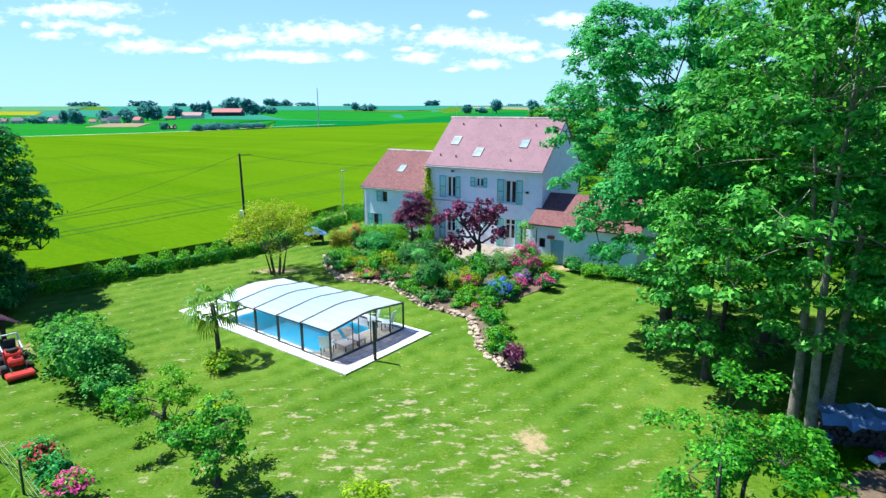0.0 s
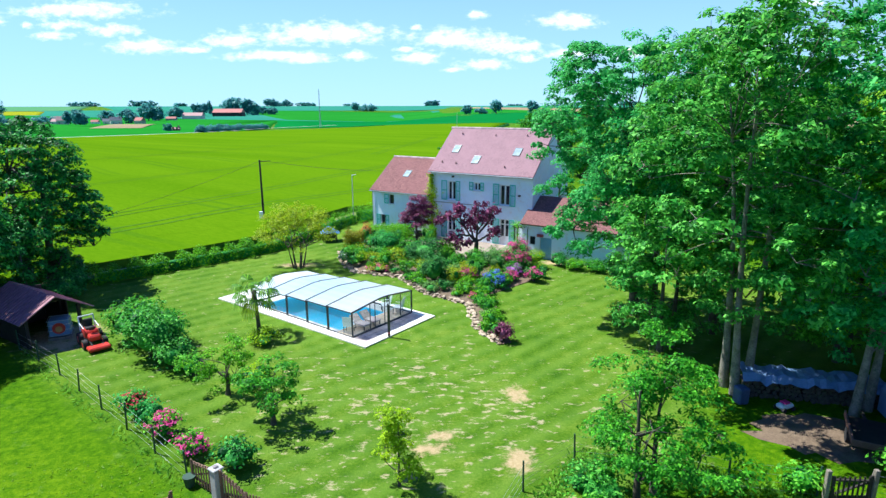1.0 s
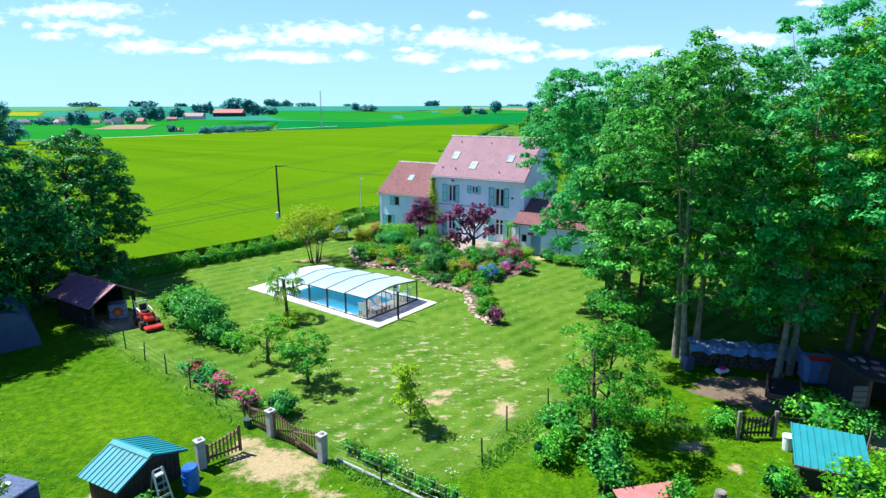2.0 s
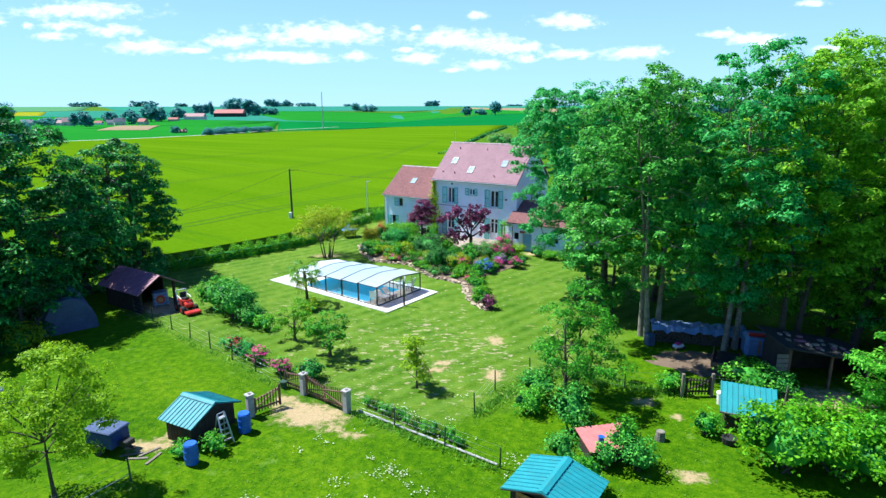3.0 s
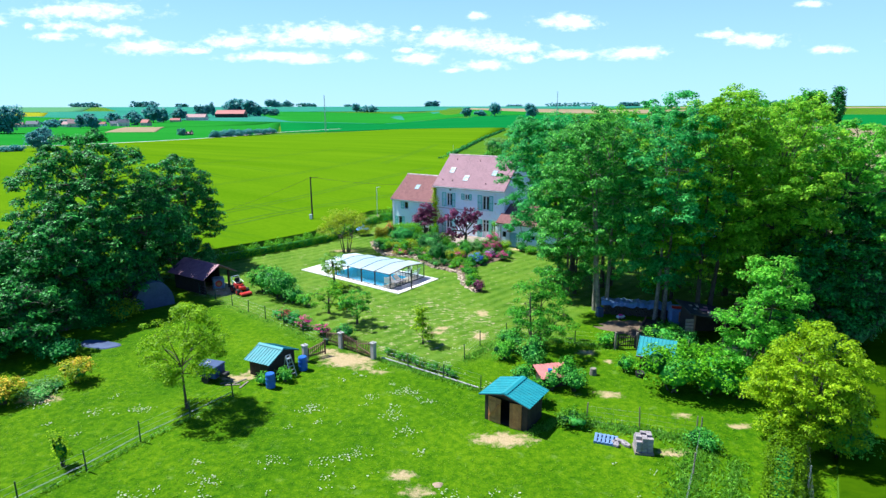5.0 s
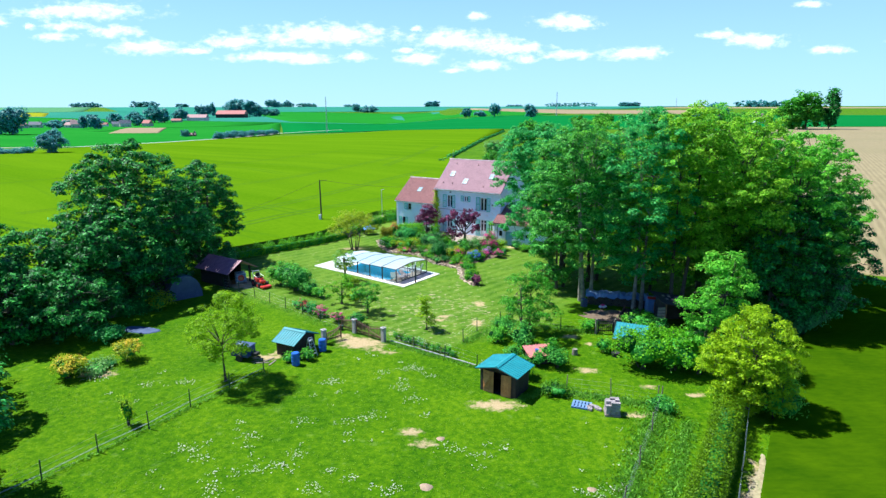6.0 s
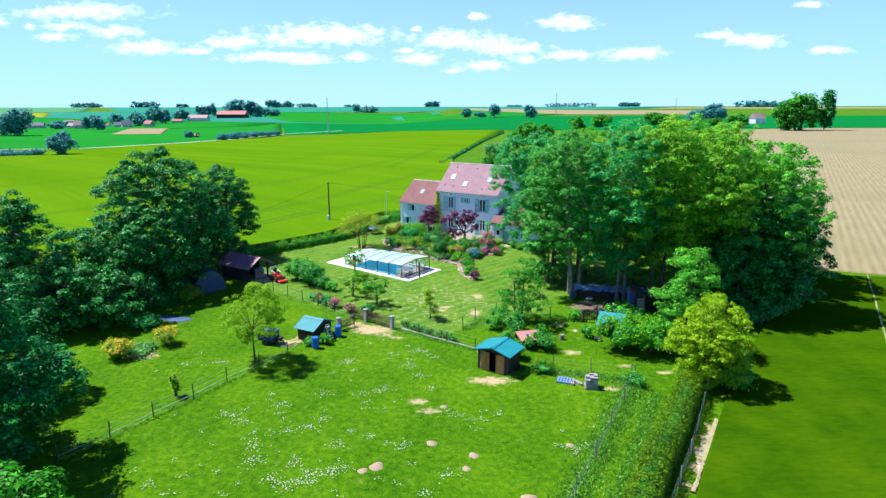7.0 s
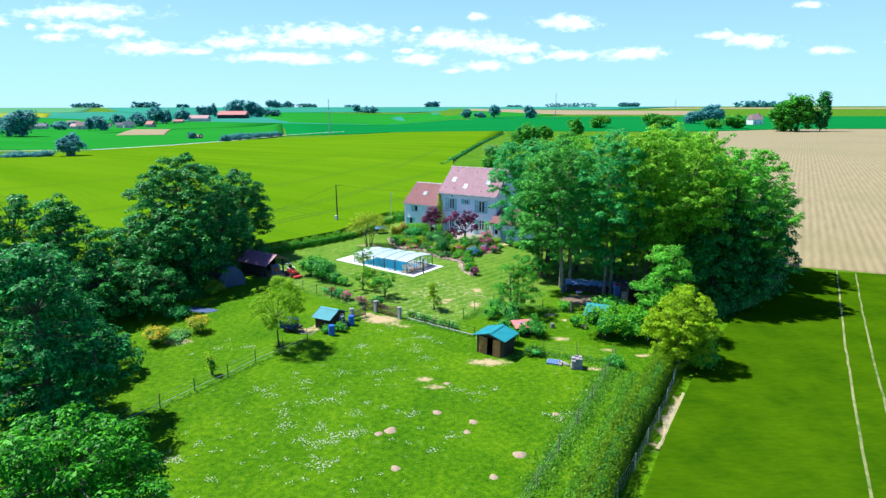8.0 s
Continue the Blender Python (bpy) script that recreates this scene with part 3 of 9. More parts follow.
def field(name, near, far, lift, material, label, side=None, cells=24):
    """A field between two edges of equal point count, standing lift metres over the land, with its cut edge towards us."""
    near, far = np.array(near, float), np.array(far, float)

    def spread(e):
        k = np.linspace(0, len(e) - 1, cells + 1)
        return np.stack([np.interp(k, range(len(e)), e[:, i]) for i in range(2)], axis=-1)
    a, c = spread(near), spread(far)
    k = np.linspace(0, 1, cells + 1) ** 1.7
    P = a[None] * (1 - k[:, None, None]) + c[None] * k[:, None, None]
    zz = land(P[..., 0], P[..., 1]) + lift
    V = np.concatenate([P, zz[..., None]], axis=-1).reshape(-1, 3)
    i = np.arange((cells + 1) ** 2).reshape(cells + 1, cells + 1)
    Q = np.stack([i[:-1, :-1], i[:-1, 1:], i[1:, 1:], i[1:, :-1]], axis=-1).reshape(-1, 4)
    ring = np.concatenate([i[0, :], i[1:, -1], i[-1, -2::-1], i[-2:0:-1, 0]])
    base_i = len(V)
    V = np.concatenate([V, V[ring] - np.array([0, 0, lift + 0.4])])
    r = np.arange(len(ring))
    S = np.stack([base_i + r, base_i + np.roll(r, -1), np.roll(ring, -1), ring], axis=-1)
    me_ = mesh_of(name, V, np.concatenate([Q, S]), [material] + ([side] if side else []))
    if side:
        mi = np.zeros(len(Q) + len(S), dtype=np.int32)
        mi[len(Q):] = 1
        me_.polygons.foreach_set("material_index", mi)
    return tagged(new(name, me_), label, "field", kind="structure")


field("field_wheat", [(-120, -40), (-60, 4), (-27, 36.5), (-17.5, 45.5), (-11, 60), (4, 64), (6, 110), (-0.7, 160)],
      [(-215, 120), (-190, 180), (-172, 225), (-160, 300), (-150, 390), (-95, 440), (-43, 486), (48, 440)], 0.7, "wheat", "bright green standing cereal crop with wheel tracks", "crop_edge", 60)
field("field_right", [(-2, -60), (7.6, -22), (11.3, -15.6), (13.5, -11.9), (15.5, -8.7), (17.7, -5.2), (23, 2.5), (40, 24)], [(75, -90), (80, -40), (77, -20), (75, -12), (72, -6), (70, 0), (62, 12), (56, 21)], 0.35, "crop_right", "dense dark green low crop", "crop_edge", 40)
field("field_bare", [(42, 27.5), (56, 21.5), (110, -5)], [(198, 418), (300, 470), (460, 470)], 0.06, "bare_field", "pale brown drilled bare field with rows", None, 40)
FAR = [
    ("field_green", [(-420, 260), (-176, 255), (-141, 480)], [(-470, 480), (-330, 540), (-400, 1440)], 0.3, "crop_mid"),
    ("field_green", [(-141, 490), (-43, 510), (70, 440), (200, 420), (300, 475), (900, 480)], [(-400, 1440), (-160, 1300), (32, 1100), (180, 1100), (560, 1100), (1400, 1000)], 0.3, "crop_deep"),
    ("field_pale", [(-390, 1500), (30, 1150), (180, 1110)], [(-1000, 3000), (100, 2190), (270, 1290)], 0.5, "crop_mid"),
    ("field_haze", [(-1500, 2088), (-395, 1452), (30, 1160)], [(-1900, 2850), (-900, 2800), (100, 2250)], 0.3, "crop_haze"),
    ("field_stubble", [(96, 2200), (271, 1300), (545, 1225)], [(120, 2750), (531, 2010), (900, 1900)], 0.8, "stubble"),
    ("field_stubble", [(-300, 500), (-258, 506)], [(-395, 716), (-350, 722)], 0.6, "stubble"),
    ("field_green", [(-1500, 300), (-470, 470), (-330, 535)], [(-3000, 2100), (-1500, 2085), (-395, 1450)], 0.25, "crop_mid"),
    ("field_rape", [(-1700, 2090), (-1409, 2090)], [(-2400, 2700), (-1739, 2620)], 0.8, "rape"),
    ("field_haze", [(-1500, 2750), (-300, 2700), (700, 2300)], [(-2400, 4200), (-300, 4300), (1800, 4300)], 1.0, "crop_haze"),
    ("field_stubble", [(900, 2600), (1900, 2400)], [(1200, 3100), (2600, 2900)], 0.8, "stubble"),
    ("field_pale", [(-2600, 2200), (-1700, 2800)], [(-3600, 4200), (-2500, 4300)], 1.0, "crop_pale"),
]
for nm, ne, fa, li, ma in FAR:
    field(nm, ne, fa, li, ma, {"crop_mid": "distant green crop field", "crop_deep": "wide deep green crop field", "stubble": "pale tan cut field in the distance", "rape": "distant yellow rape field",
                               "crop_haze": "hazy distant green fields", "crop_pale": "pale green distant field"}[ma], None, 16)


# ---------------- plants ----------------
def tube(V, Fc, pts, radii, sides=7):
    pts = [Vector(p) for p in pts]
    start = len(V)
    for i, p in enumerate(pts):
        d = (pts[min(i + 1, len(pts) - 1)] - pts[max(i - 1, 0)]).normalized()
        u = d.orthogonal().normalized()
        w_ = d.cross(u)
        for k in range(sides):
            a = 2 * math.pi * k / sides
            V.append(p + (u * math.cos(a) + w_ * math.sin(a)) * radii[i])
    for i in range(len(pts) - 1):
        for k in range(sides):
            a, c = start + i * sides + k, start + i * sides + (k + 1) % sides
            Fc.append((a, c, c + sides, a + sides))
    Fc.append(tuple(start + (len(pts) - 1) * sides + k for k in range(sides)))


def bent(a, b_, rng, sway=0.12, n_=5):
    a, b_ = np.array(a), np.array(b_)
    L = np.linalg.norm(b_ - a)
    ks = np.linspace(0, 1, n_)
    off = rng.normal(0, sway * L, 3)
    return [tuple(a + (b_ - a) * k + off * math.sin(math.pi * k) * 0.6 + np.array([0, 0, 0.06 * L * math.sin(math.pi * k)])) for k in ks]


def leaves_of(name, P, N, S, material, rng, slim=0.30, three=False):
    """One mesh of pointed, folded leaves at P, facing N, of length S."""
    k = len(P)
    N = N / (np.linalg.norm(N, axis=1, keepdims=True) + 1e-9)
    R = rng.normal(size=(k, 3))
    U = np.cross(N, R)
    U /= np.linalg.norm(U, axis=1, keepdims=True) + 1e-9
    W = np.cross(N, U)
    s = S[:, None]
    if three:
        V = np.stack([P - U * s * 0.35 + W * s * slim, P + U * s * 0.65, P - U * s * 0.35 - W * s * slim], axis=1).reshape(-1, 3)
        return mesh_of(name, V, np.arange(3 * k).reshape(-1, 3), [material])
    V = np.stack([P - U * s * 0.5, P + W * s * slim - N * s * 0.10, P + U * s * 0.5, P - W * s * slim - N * s * 0.10], axis=1).reshape(-1, 3)
    return mesh_of(name, V, np.arange(4 * k).reshape(-1, 4), [material])


def clumps_in(lobes, count, rng, low=-0.75, shell=0.45):
    """Centres of leaf clumps, towards the outside of a crown made of several lobes."""
    lobes = np.array(lobes, float)
    wgt = lobes[:, 3] * lobes[:, 4] + lobes[:, 4] * lobes[:, 5]
    out = []
    while len(out) < count:
        c = lobes[rng.choice(len(lobes), p=wgt / wgt.sum())]
        d = rng.normal(size=3)
        d /= np.linalg.norm(d)
        if d[2] < low:
            continue
        p = c[:3] + d * c[3:] * (1 - shell * rng.random() ** 1.6)
        q = np.linalg.norm((p - lobes[:, :3]) / lobes[:, 3:], axis=1)
        if q.min() < 0.45 and rng.random() < 0.8:
            continue
        out.append((p, d))
    return out


def foliage_mesh(name, lobes, count, per, size, leaf, material, rng, low=-0.75, flat=0.7, shell=0.45, slim=0.30, spread=0.45, three=False, form=0.7):
    C = clumps_in(lobes, count, rng, low, shell)
    P, N, S = [], [], []
    for c, d in C:
        r = size * (0.65 + 0.7 * rng.random())
        k = max(4, int(per * (0.6 + 0.8 * rng.random())))
        q = rng.normal(size=(k, 3))
        q /= np.linalg.norm(q, axis=1, keepdims=True)
        q[:, 2] = np.where(q[:, 2] < -0.3, -q[:, 2], q[:, 2])
        P.append(c + q * np.array([1, 1, flat]) * r * (0.35 + 0.65 * rng.random((k, 1)) ** 0.6))
        N.append(q * form + d * 0.5 * form + np.array([0, 0, 0.6]) + rng.normal(0, spread, (k, 3)))
        S.append(leaf * (0.6 + 0.8 * rng.random(k)))
    return leaves_of(name, np.concatenate(P), np.concatenate(N), np.concatenate(S), material, rng, slim, three), C


def tree(name, x, y, height, radius, label, leafmat="leaf_ash", base=0.3, trunk=0.22, stems=1, lobes=7, clumps=150, per=120, leaf=0.3, clump=0.95, seed=1,
         bark="bark", group="", lean=(0, 0), z=0.0, reach=0.80, spiky=0.0, low=-0.75, category="tree", own_lobes=None, shell=0.45, more=(), limb=None, twigs=7, flat=0.80, form=0.7):
    rng = np.random.default_rng(seed)
    root = thing(name, x, y, z, 0, label, category, group)
    h0, L = height * base, []
    if own_lobes:
        L = list(own_lobes)
    else:
        for i in range(lobes):
            k = (i + 0.5) / lobes
            zc = h0 + (height - h0) * (0.05 + 0.80 * k)
            prof = math.sin(math.pi * (0.24 + 0.62 * k)) ** 0.75
            a = i * 2.399 + rng.random() * 0.8
            off = radius * prof * (0.22 + 0.46 * rng.random())
            r = radius * (0.27 + 0.17 * prof) * (0.8 + 0.45 * rng.random())
            L.append((lean[0] * k + off * math.cos(a), lean[1] * k + off * math.sin(a), zc, r, r, r * (0.9 + spiky + 0.35 * rng.random())))
    L += list(more)
    crown, C = foliage_mesh("crown", L, clumps, int(per * 1.75), clump, leaf * 0.78, leafmat, rng, low, flat=flat, shell=shell, slim=0.34, three=True, spread=0.42, form=form)
    V, Fc = [], []
    tops = []
    for s_ in range(stems):
        a = 2 * math.pi * s_ / max(1, stems) + rng.random()
        spread = 0.0 if stems == 1 else trunk * 1.6 + 0.25
        foot = (spread * math.cos(a), spread * math.sin(a), -0.05)
        top = (lean[0] * 0.6 + (0 if stems == 1 else radius * 0.22) * math.cos(a), lean[1] * 0.6 + (0 if stems == 1 else radius * 0.22) * math.sin(a), height * reach)
        path = bent(foot, top, rng, 0.02, 7)
        rad = [trunk * (1.35 if i == 0 else 1) * (1 - 0.85 * i / 6) for i in range(7)]
        tube(V, Fc, path, rad, 9)
        tops.append((path, rad))
    for c in L:
        path, rad = tops[rng.integers(len(tops))]
        k = int(np.clip(round(6 * (c[2] - c[5] * 0.7) / (height * reach)), 1, 5))
        tube(V, Fc, bent(path[k], c[:3], rng, 0.08), [(limb or rad[k] * 0.6) * (1 - 0.16 * i) for i in range(5)], 6)
        near = sorted((q[0] for q in C), key=lambda q: np.linalg.norm(q - np.array(c[:3])))[:twigs]
        for q in near:
            tube(V, Fc, bent(c[:3], q, rng, 0.1, 3), [rad[k] * 0.22, rad[k] * 0.14, rad[k] * 0.05], 4)
    part_mesh("trunk", mesh_of("trunk", V, Fc, [bark], flat=False), root)
    part_mesh("crown", crown, root)
    return root


def shrub(name, x, y, w, d, h, label, leafmat, seed=1, flower=None, bloom=0.0, leaf=0.10, density=1.0, z=0.0, category="shrub", group="", turn=0, lumps=4, clump=None, slim=0.3):
    rng = np.random.default_rng(seed)
    root = thing(name, x, y, z, turn, label, category, group)
    L = [(0, 0, h * 0.45, w * 0.42, d * 0.42, h * 0.5)]
    for i in range(lumps):
        a = 2.4 * i + rng.random()
        L.append((w * 0.26 * math.cos(a), d * 0.26 * math.sin(a), h * (0.35 + 0.3 * rng.random()), w * 0.27, d * 0.27, h * 0.36))
    area = (w * d + (w + d) * h) * 1.5
    cl = clump or min(0.42, 0.20 * (w + d + h) / 3 + 0.06)
    leaf *= 1.25
    count = max(14, int(area / (cl * cl) * 0.48))
    per = max(8, int(cl * cl / (leaf * leaf) * 3.0 * density))
    me_, C = foliage_mesh("foliage", L, count, per, cl, leaf, leafmat, rng, low=-0.5, flat=0.9, shell=0.22, slim=slim)
    part_mesh("foliage", me_, root)
    # solid lobes in dark green stand in for shade between the leaves
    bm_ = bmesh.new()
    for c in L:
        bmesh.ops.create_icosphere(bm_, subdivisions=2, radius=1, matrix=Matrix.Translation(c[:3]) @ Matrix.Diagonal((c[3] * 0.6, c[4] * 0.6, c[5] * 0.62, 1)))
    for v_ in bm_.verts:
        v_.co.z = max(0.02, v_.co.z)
    part("shade_core", bm_, "leaf_shade" if leafmat != "leaf_red" else leafmat, root)
    V, Fc = [], []
    for i in range(5):
        c = L[i % len(L)]
        tube(V, Fc, bent((0.06 * w * math.cos(i * 1.3), 0.06 * d * math.sin(i * 1.3), -0.03), c[:3], rng, 0.1, 4), [0.03 + 0.012 * h, 0.02 + 0.008 * h, 0.012 + 0.004 * h, 0.008], 5)
    part_mesh("stems", mesh_of("stems", V, Fc, ["bark"], flat=False), root)
    if flower:
        fm, _ = foliage_mesh("blossom", [(c[0], c[1], c[2] + 0.04 * h, c[3] * 1.05, c[4] * 1.05, c[5] * 1.05) for c in L], max(8, int(count * 0.9)), max(4, int(per * bloom)), cl * 0.8, leaf * 0.85, flower, rng, low=-0.35, slim=0.42)
        part_mesh("blossom", fm, root, "dense " + flower.split("_")[1] + " blossom")
    return root


def hedge(name, pts, w, h, label, leafmat, seed=1, leaf=0.12, per_m=420, lump=0.18, z=0.0, pitch=1.1, boxy=False):
    """A hedge along a line of points: a leafy skin of uneven outline over a dark inner sheet that stands in for shade.
    """
    rng = np.random.default_rng(seed)
    root = thing(name, 0, 0, 0, 0, label, "hedge", kind="")
    pts = np.array(pts, float)
    seg = np.linalg.norm(np.diff(pts, axis=0), axis=1)
    s = np.concatenate([[0], np.cumsum(seg)])
    k = int(s[-1] * per_m)
    u = rng.random(k) * s[-1]
    c = np.stack([np.interp(u, s, pts[:, i]) for i in range(2)], axis=-1)
    i = np.clip(np.searchsorted(s, u) - 1, 0, len(seg) - 1)
    dirv = (np.diff(pts, axis=0) / seg[:, None])[i]
    nrm = np.stack([-dirv[:, 1], dirv[:, 0]], axis=-1)
    bulge = 1 + lump * np.sin(u * 2 * math.pi / pitch + 1.3 * np.sin(u * 0.7)) + lump * 0.5 * np.sin(u * 2 * math.pi / (pitch * 2.7) + 2)
    if boxy:
        q = rng.random(k) * (w + 2 * h)
        top = np.abs(q - h - w / 2) < w / 2
        th = np.where(top, math.pi * (0.5 - 0.3 * (q - h - w / 2) / w), np.where(q < h, math.pi * 0.96, 0.04 * math.pi))
        cx = np.where(top, q - h - w / 2, np.where(q < h, -w / 2, w / 2)) * bulge
        cz = np.where(top, h * (1 - 0.10 * np.abs(2 * (q - h - w / 2) / w) ** 3), np.where(q < h, q, 2 * h + w - q) * 0.93) * bulge
    else:
        th = rng.random(k) * math.pi * 1.15 - 0.075 * math.pi
        cx = np.sign(np.cos(th)) * np.abs(np.cos(th)) ** 0.55 * w / 2 * bulge
        cz = np.sign(np.sin(th)) * np.abs(np.sin(th)) ** 0.55 * h * bulge
    depth = 1 - 0.28 * rng.random(k) ** 1.5
    jit = rng.normal(0, 0.06, (k, 3))
    off = cx * depth
    P = np.stack([c[:, 0] + nrm[:, 0] * off, c[:, 1] + nrm[:, 1] * off, np.maximum(0.05, cz * depth)], axis=-1) + jit
    P[:, 2] += land(P[:, 0], P[:, 1]) + z
    N = np.stack([nrm[:, 0] * np.cos(th), nrm[:, 1] * np.cos(th), np.sin(th) + 0.35], axis=-1) + rng.normal(0, 0.45, (k, 3))
    part_mesh("foliage", leaves_of("foliage", P, N, leaf * (0.6 + 0.8 * rng.random(k)), leafmat, rng, 0.34), root)
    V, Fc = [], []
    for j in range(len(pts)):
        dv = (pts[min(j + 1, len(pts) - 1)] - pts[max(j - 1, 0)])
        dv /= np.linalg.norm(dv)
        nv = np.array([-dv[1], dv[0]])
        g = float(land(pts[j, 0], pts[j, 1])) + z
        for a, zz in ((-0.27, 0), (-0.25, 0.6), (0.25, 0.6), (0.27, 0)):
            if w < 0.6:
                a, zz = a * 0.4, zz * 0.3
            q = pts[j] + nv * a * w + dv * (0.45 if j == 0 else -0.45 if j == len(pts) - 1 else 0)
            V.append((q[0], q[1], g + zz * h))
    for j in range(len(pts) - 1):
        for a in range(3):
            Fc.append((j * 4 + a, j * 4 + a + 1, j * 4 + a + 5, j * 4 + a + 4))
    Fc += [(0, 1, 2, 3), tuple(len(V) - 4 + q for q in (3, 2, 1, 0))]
    part_mesh("shade_core", mesh_of("shade_core", V, Fc, ["leaf_dark"]), root)
    return root


def strip(name, pts, w_, lift, material, label, category):
    """A narrow band over the land along a line of points."""
    bm_ = bmesh.new()
    vs_ = []
    for i_ in range(len(pts)):
        (x1_, y1_), (x2_, y2_) = pts[max(i_ - 1, 0)], pts[min(i_ + 1, len(pts) - 1)]
        L_ = math.hypot(x2_ - x1_, y2_ - y1_)
        for s_ in (-w_ / 2, w_ / 2):
            px_, py_ = pts[i_][0] - (y2_ - y1_) / L_ * s_, pts[i_][1] + (x2_ - x1_) / L_ * s_
            vs_.append(bm_.verts.new((px_, py_, float(land(px_, py_)) + lift)))
    for i_ in range(len(pts) - 1):
        bm_.faces.new((vs_[2 * i_], vs_[2 * i_ + 2], vs_[2 * i_ + 3], vs_[2 * i_ + 1]))
    bmesh.ops.recalc_face_normals(bm_, faces=bm_.faces)
    for f_ in bm_.faces:
        if f_.normal.z < 0:
            f_.normal_flip()
    return solo(name, bm_, material, label, category, kind="structure")


def worn(pts, seed):
    """Points every metre and a half along a line, wandering a little."""
    rng_ = random.Random(seed)
    out_ = []
    for (x1_, y1_), (x2_, y2_) in zip(pts, pts[1:]):
        n_ = max(1, int(math.hypot(x2_ - x1_, y2_ - y1_) / 1.5))
        out_ += [(x1_ + (x2_ - x1_) * i_ / n_ + rng_.uniform(-0.04, 0.04), y1_ + (y2_ - y1_) * i_ / n_ + rng_.uniform(-0.04, 0.04)) for i_ in range(n_)]
    return out_ + [pts[-1]]


strip("wheel_track", worn([(47.1, 23.5), (39.3, 11.0), (32.3, -0.3), (27.6, -8.1), (23.5, -14.9), (21.1, -19.0), (14, -31)], 3), 0.16, 0.36, "track_worn", "pale wheel track through the crop", "wheel track")
strip("wheel_track", worn([(48.5, 22.2), (40.3, 9.3), (33.0, -2.5), (28.7, -9.7), (24, -17.4), (16.5, -30)], 4), 0.15, 0.36, "track_worn", "pale wheel track through the crop", "wheel track")

rng = random.Random(12)
bm = bmesh.new()
edge = []
for i in range(45):
    u = i / 44
    cx_, cy_ = 16.15 - 4.4 * u + 0.12 * math.sin(9 * u), -7.3 - 7.0 * u
    half = (0.08 + 0.24 * math.sin(math.pi * min(1, u * 1.25)) ** 0.8 if u < 0.8 else 0.12) * rng.uniform(0.65, 1.25)
    lift = 0.10 + rng.uniform(-0.02, 0.02)
    edge.append([bm.verts.new((cx_ + k * half * 0.85, cy_ - k * half * 0.53, lift + (0.03 if k == 0 else 0.0))) for k in (-1, 0, 1)])
for r0, r1 in zip(edge, edge[1:]):
    for k in (0, 1):
        bm.faces.new((r0[k], r1[k], r1[k + 1], r0[k + 1]))
bmesh.ops.recalc_face_normals(bm, faces=bm.faces)
solo("field_path", bm, "dry_earth", "ragged strip of pale dry earth along the crop's edge", "path", kind="structure")

for pts, w_ in ((((-44, 32), (-33, 46.2), (-28.8, 51.0), (-20.3, 63.0), (-10.8, 73.5), (4, 90)), 0.42), (((-46, 38), (-35, 55), (-29.8, 64), (-25.7, 72), (-15, 98), (-4, 124)), 0.40), (((-17, 134), (-9.5, 181), (-3, 225)), 0.36),
                (((-70, 60), (-52, 83), (-36, 108), (-26, 135), (-16, 165)), 0.36), (((-110, 90), (-84, 122), (-56, 160), (-40, 200)), 0.36)):
    for sd in (-0.85, 0.85):
        strip("wheel_track", worn([(x + sd * 0.8, y - sd * 0.5) for x, y in pts], 5), w_, 0.72, "crop_edge", "dark wheel track pressed into the cereal crop", "wheel track")

# ---------------- the house ----------------
HX, HY, HTURN = -1.41, 47.46, -32.0
FLOOR_Z = 0.5


def roof_slope(name, x0, x1, y0, z0, y1, z1, parent, material, thick=0.12, label=""):
    """A roof slope as a slab in its own frame: x along the eave, y up the slope."""
    run = math.hypot(y1 - y0, z1 - z0)
    ob = part(name, box(0, 0, 0, x1 - x0, run, thick, 0.02), material, parent, label)
    ang = math.degrees(math.atan2(z1 - z0, y1 - y0))
    ob.matrix_basis = pose(x0, y0, z0, ang, 0, 0)
    return ob


def casement(parent, x0, z0, x1, z1, y, leaves=2, mats="white_paint", bars=0, sill=True, name="window", transom=False):
    """A window set back in its opening: frame, glazed leaves, sill."""
    w = thing(name, 0, 0, 0)
    w.parent = parent
    f = 0.09
    bm = box(x0, y, z0, x0 + f, y + 0.07, z1)
    box(x1 - f, y, z0, x1, y + 0.07, z1, bm=bm)
    box(x0 + f, y, z1 - f, x1 - f, y + 0.07, z1, bm=bm)
    box(x0 + f, y, z0, x1 - f, y + 0.07, z0 + f, bm=bm)
    for i in range(1, leaves):
        xm = x0 + (x1 - x0) * i / leaves
        box(xm - 0.075, y - 0.01, z0 + f, xm + 0.075, y + 0.06, z1 - f, bm=bm)
    for i in range(bars):
        zm = z0 + (z1 - z0) * (i + 1) / (bars + 1)
        box(x0 + f, y + 0.005, zm - 0.018, x1 - f, y + 0.05, zm + 0.018, bm=bm)
    if transom:
        box(x0 + f, y - 0.005, z1 - 0.5, x1 - f, y + 0.055, z1 - 0.42, bm=bm)
    part("frame", bm, mats, w)
    for i in range(leaves):
        xa, xb = x0 + (x1 - x0) * i / leaves, x0 + (x1 - x0) * (i + 1) / leaves
        part("pane", box(xa + 0.05, y + 0.025, z0 + 0.05, xb - 0.05, y + 0.035, z1 - 0.05), "window_glass", w)
    if sill:
        part("sill", box(x0 - 0.08, -0.12, z0 - 0.09, x1 + 0.08, y + 0.05, z0 - 0.003, 0.01), "white_paint", w)
    return w


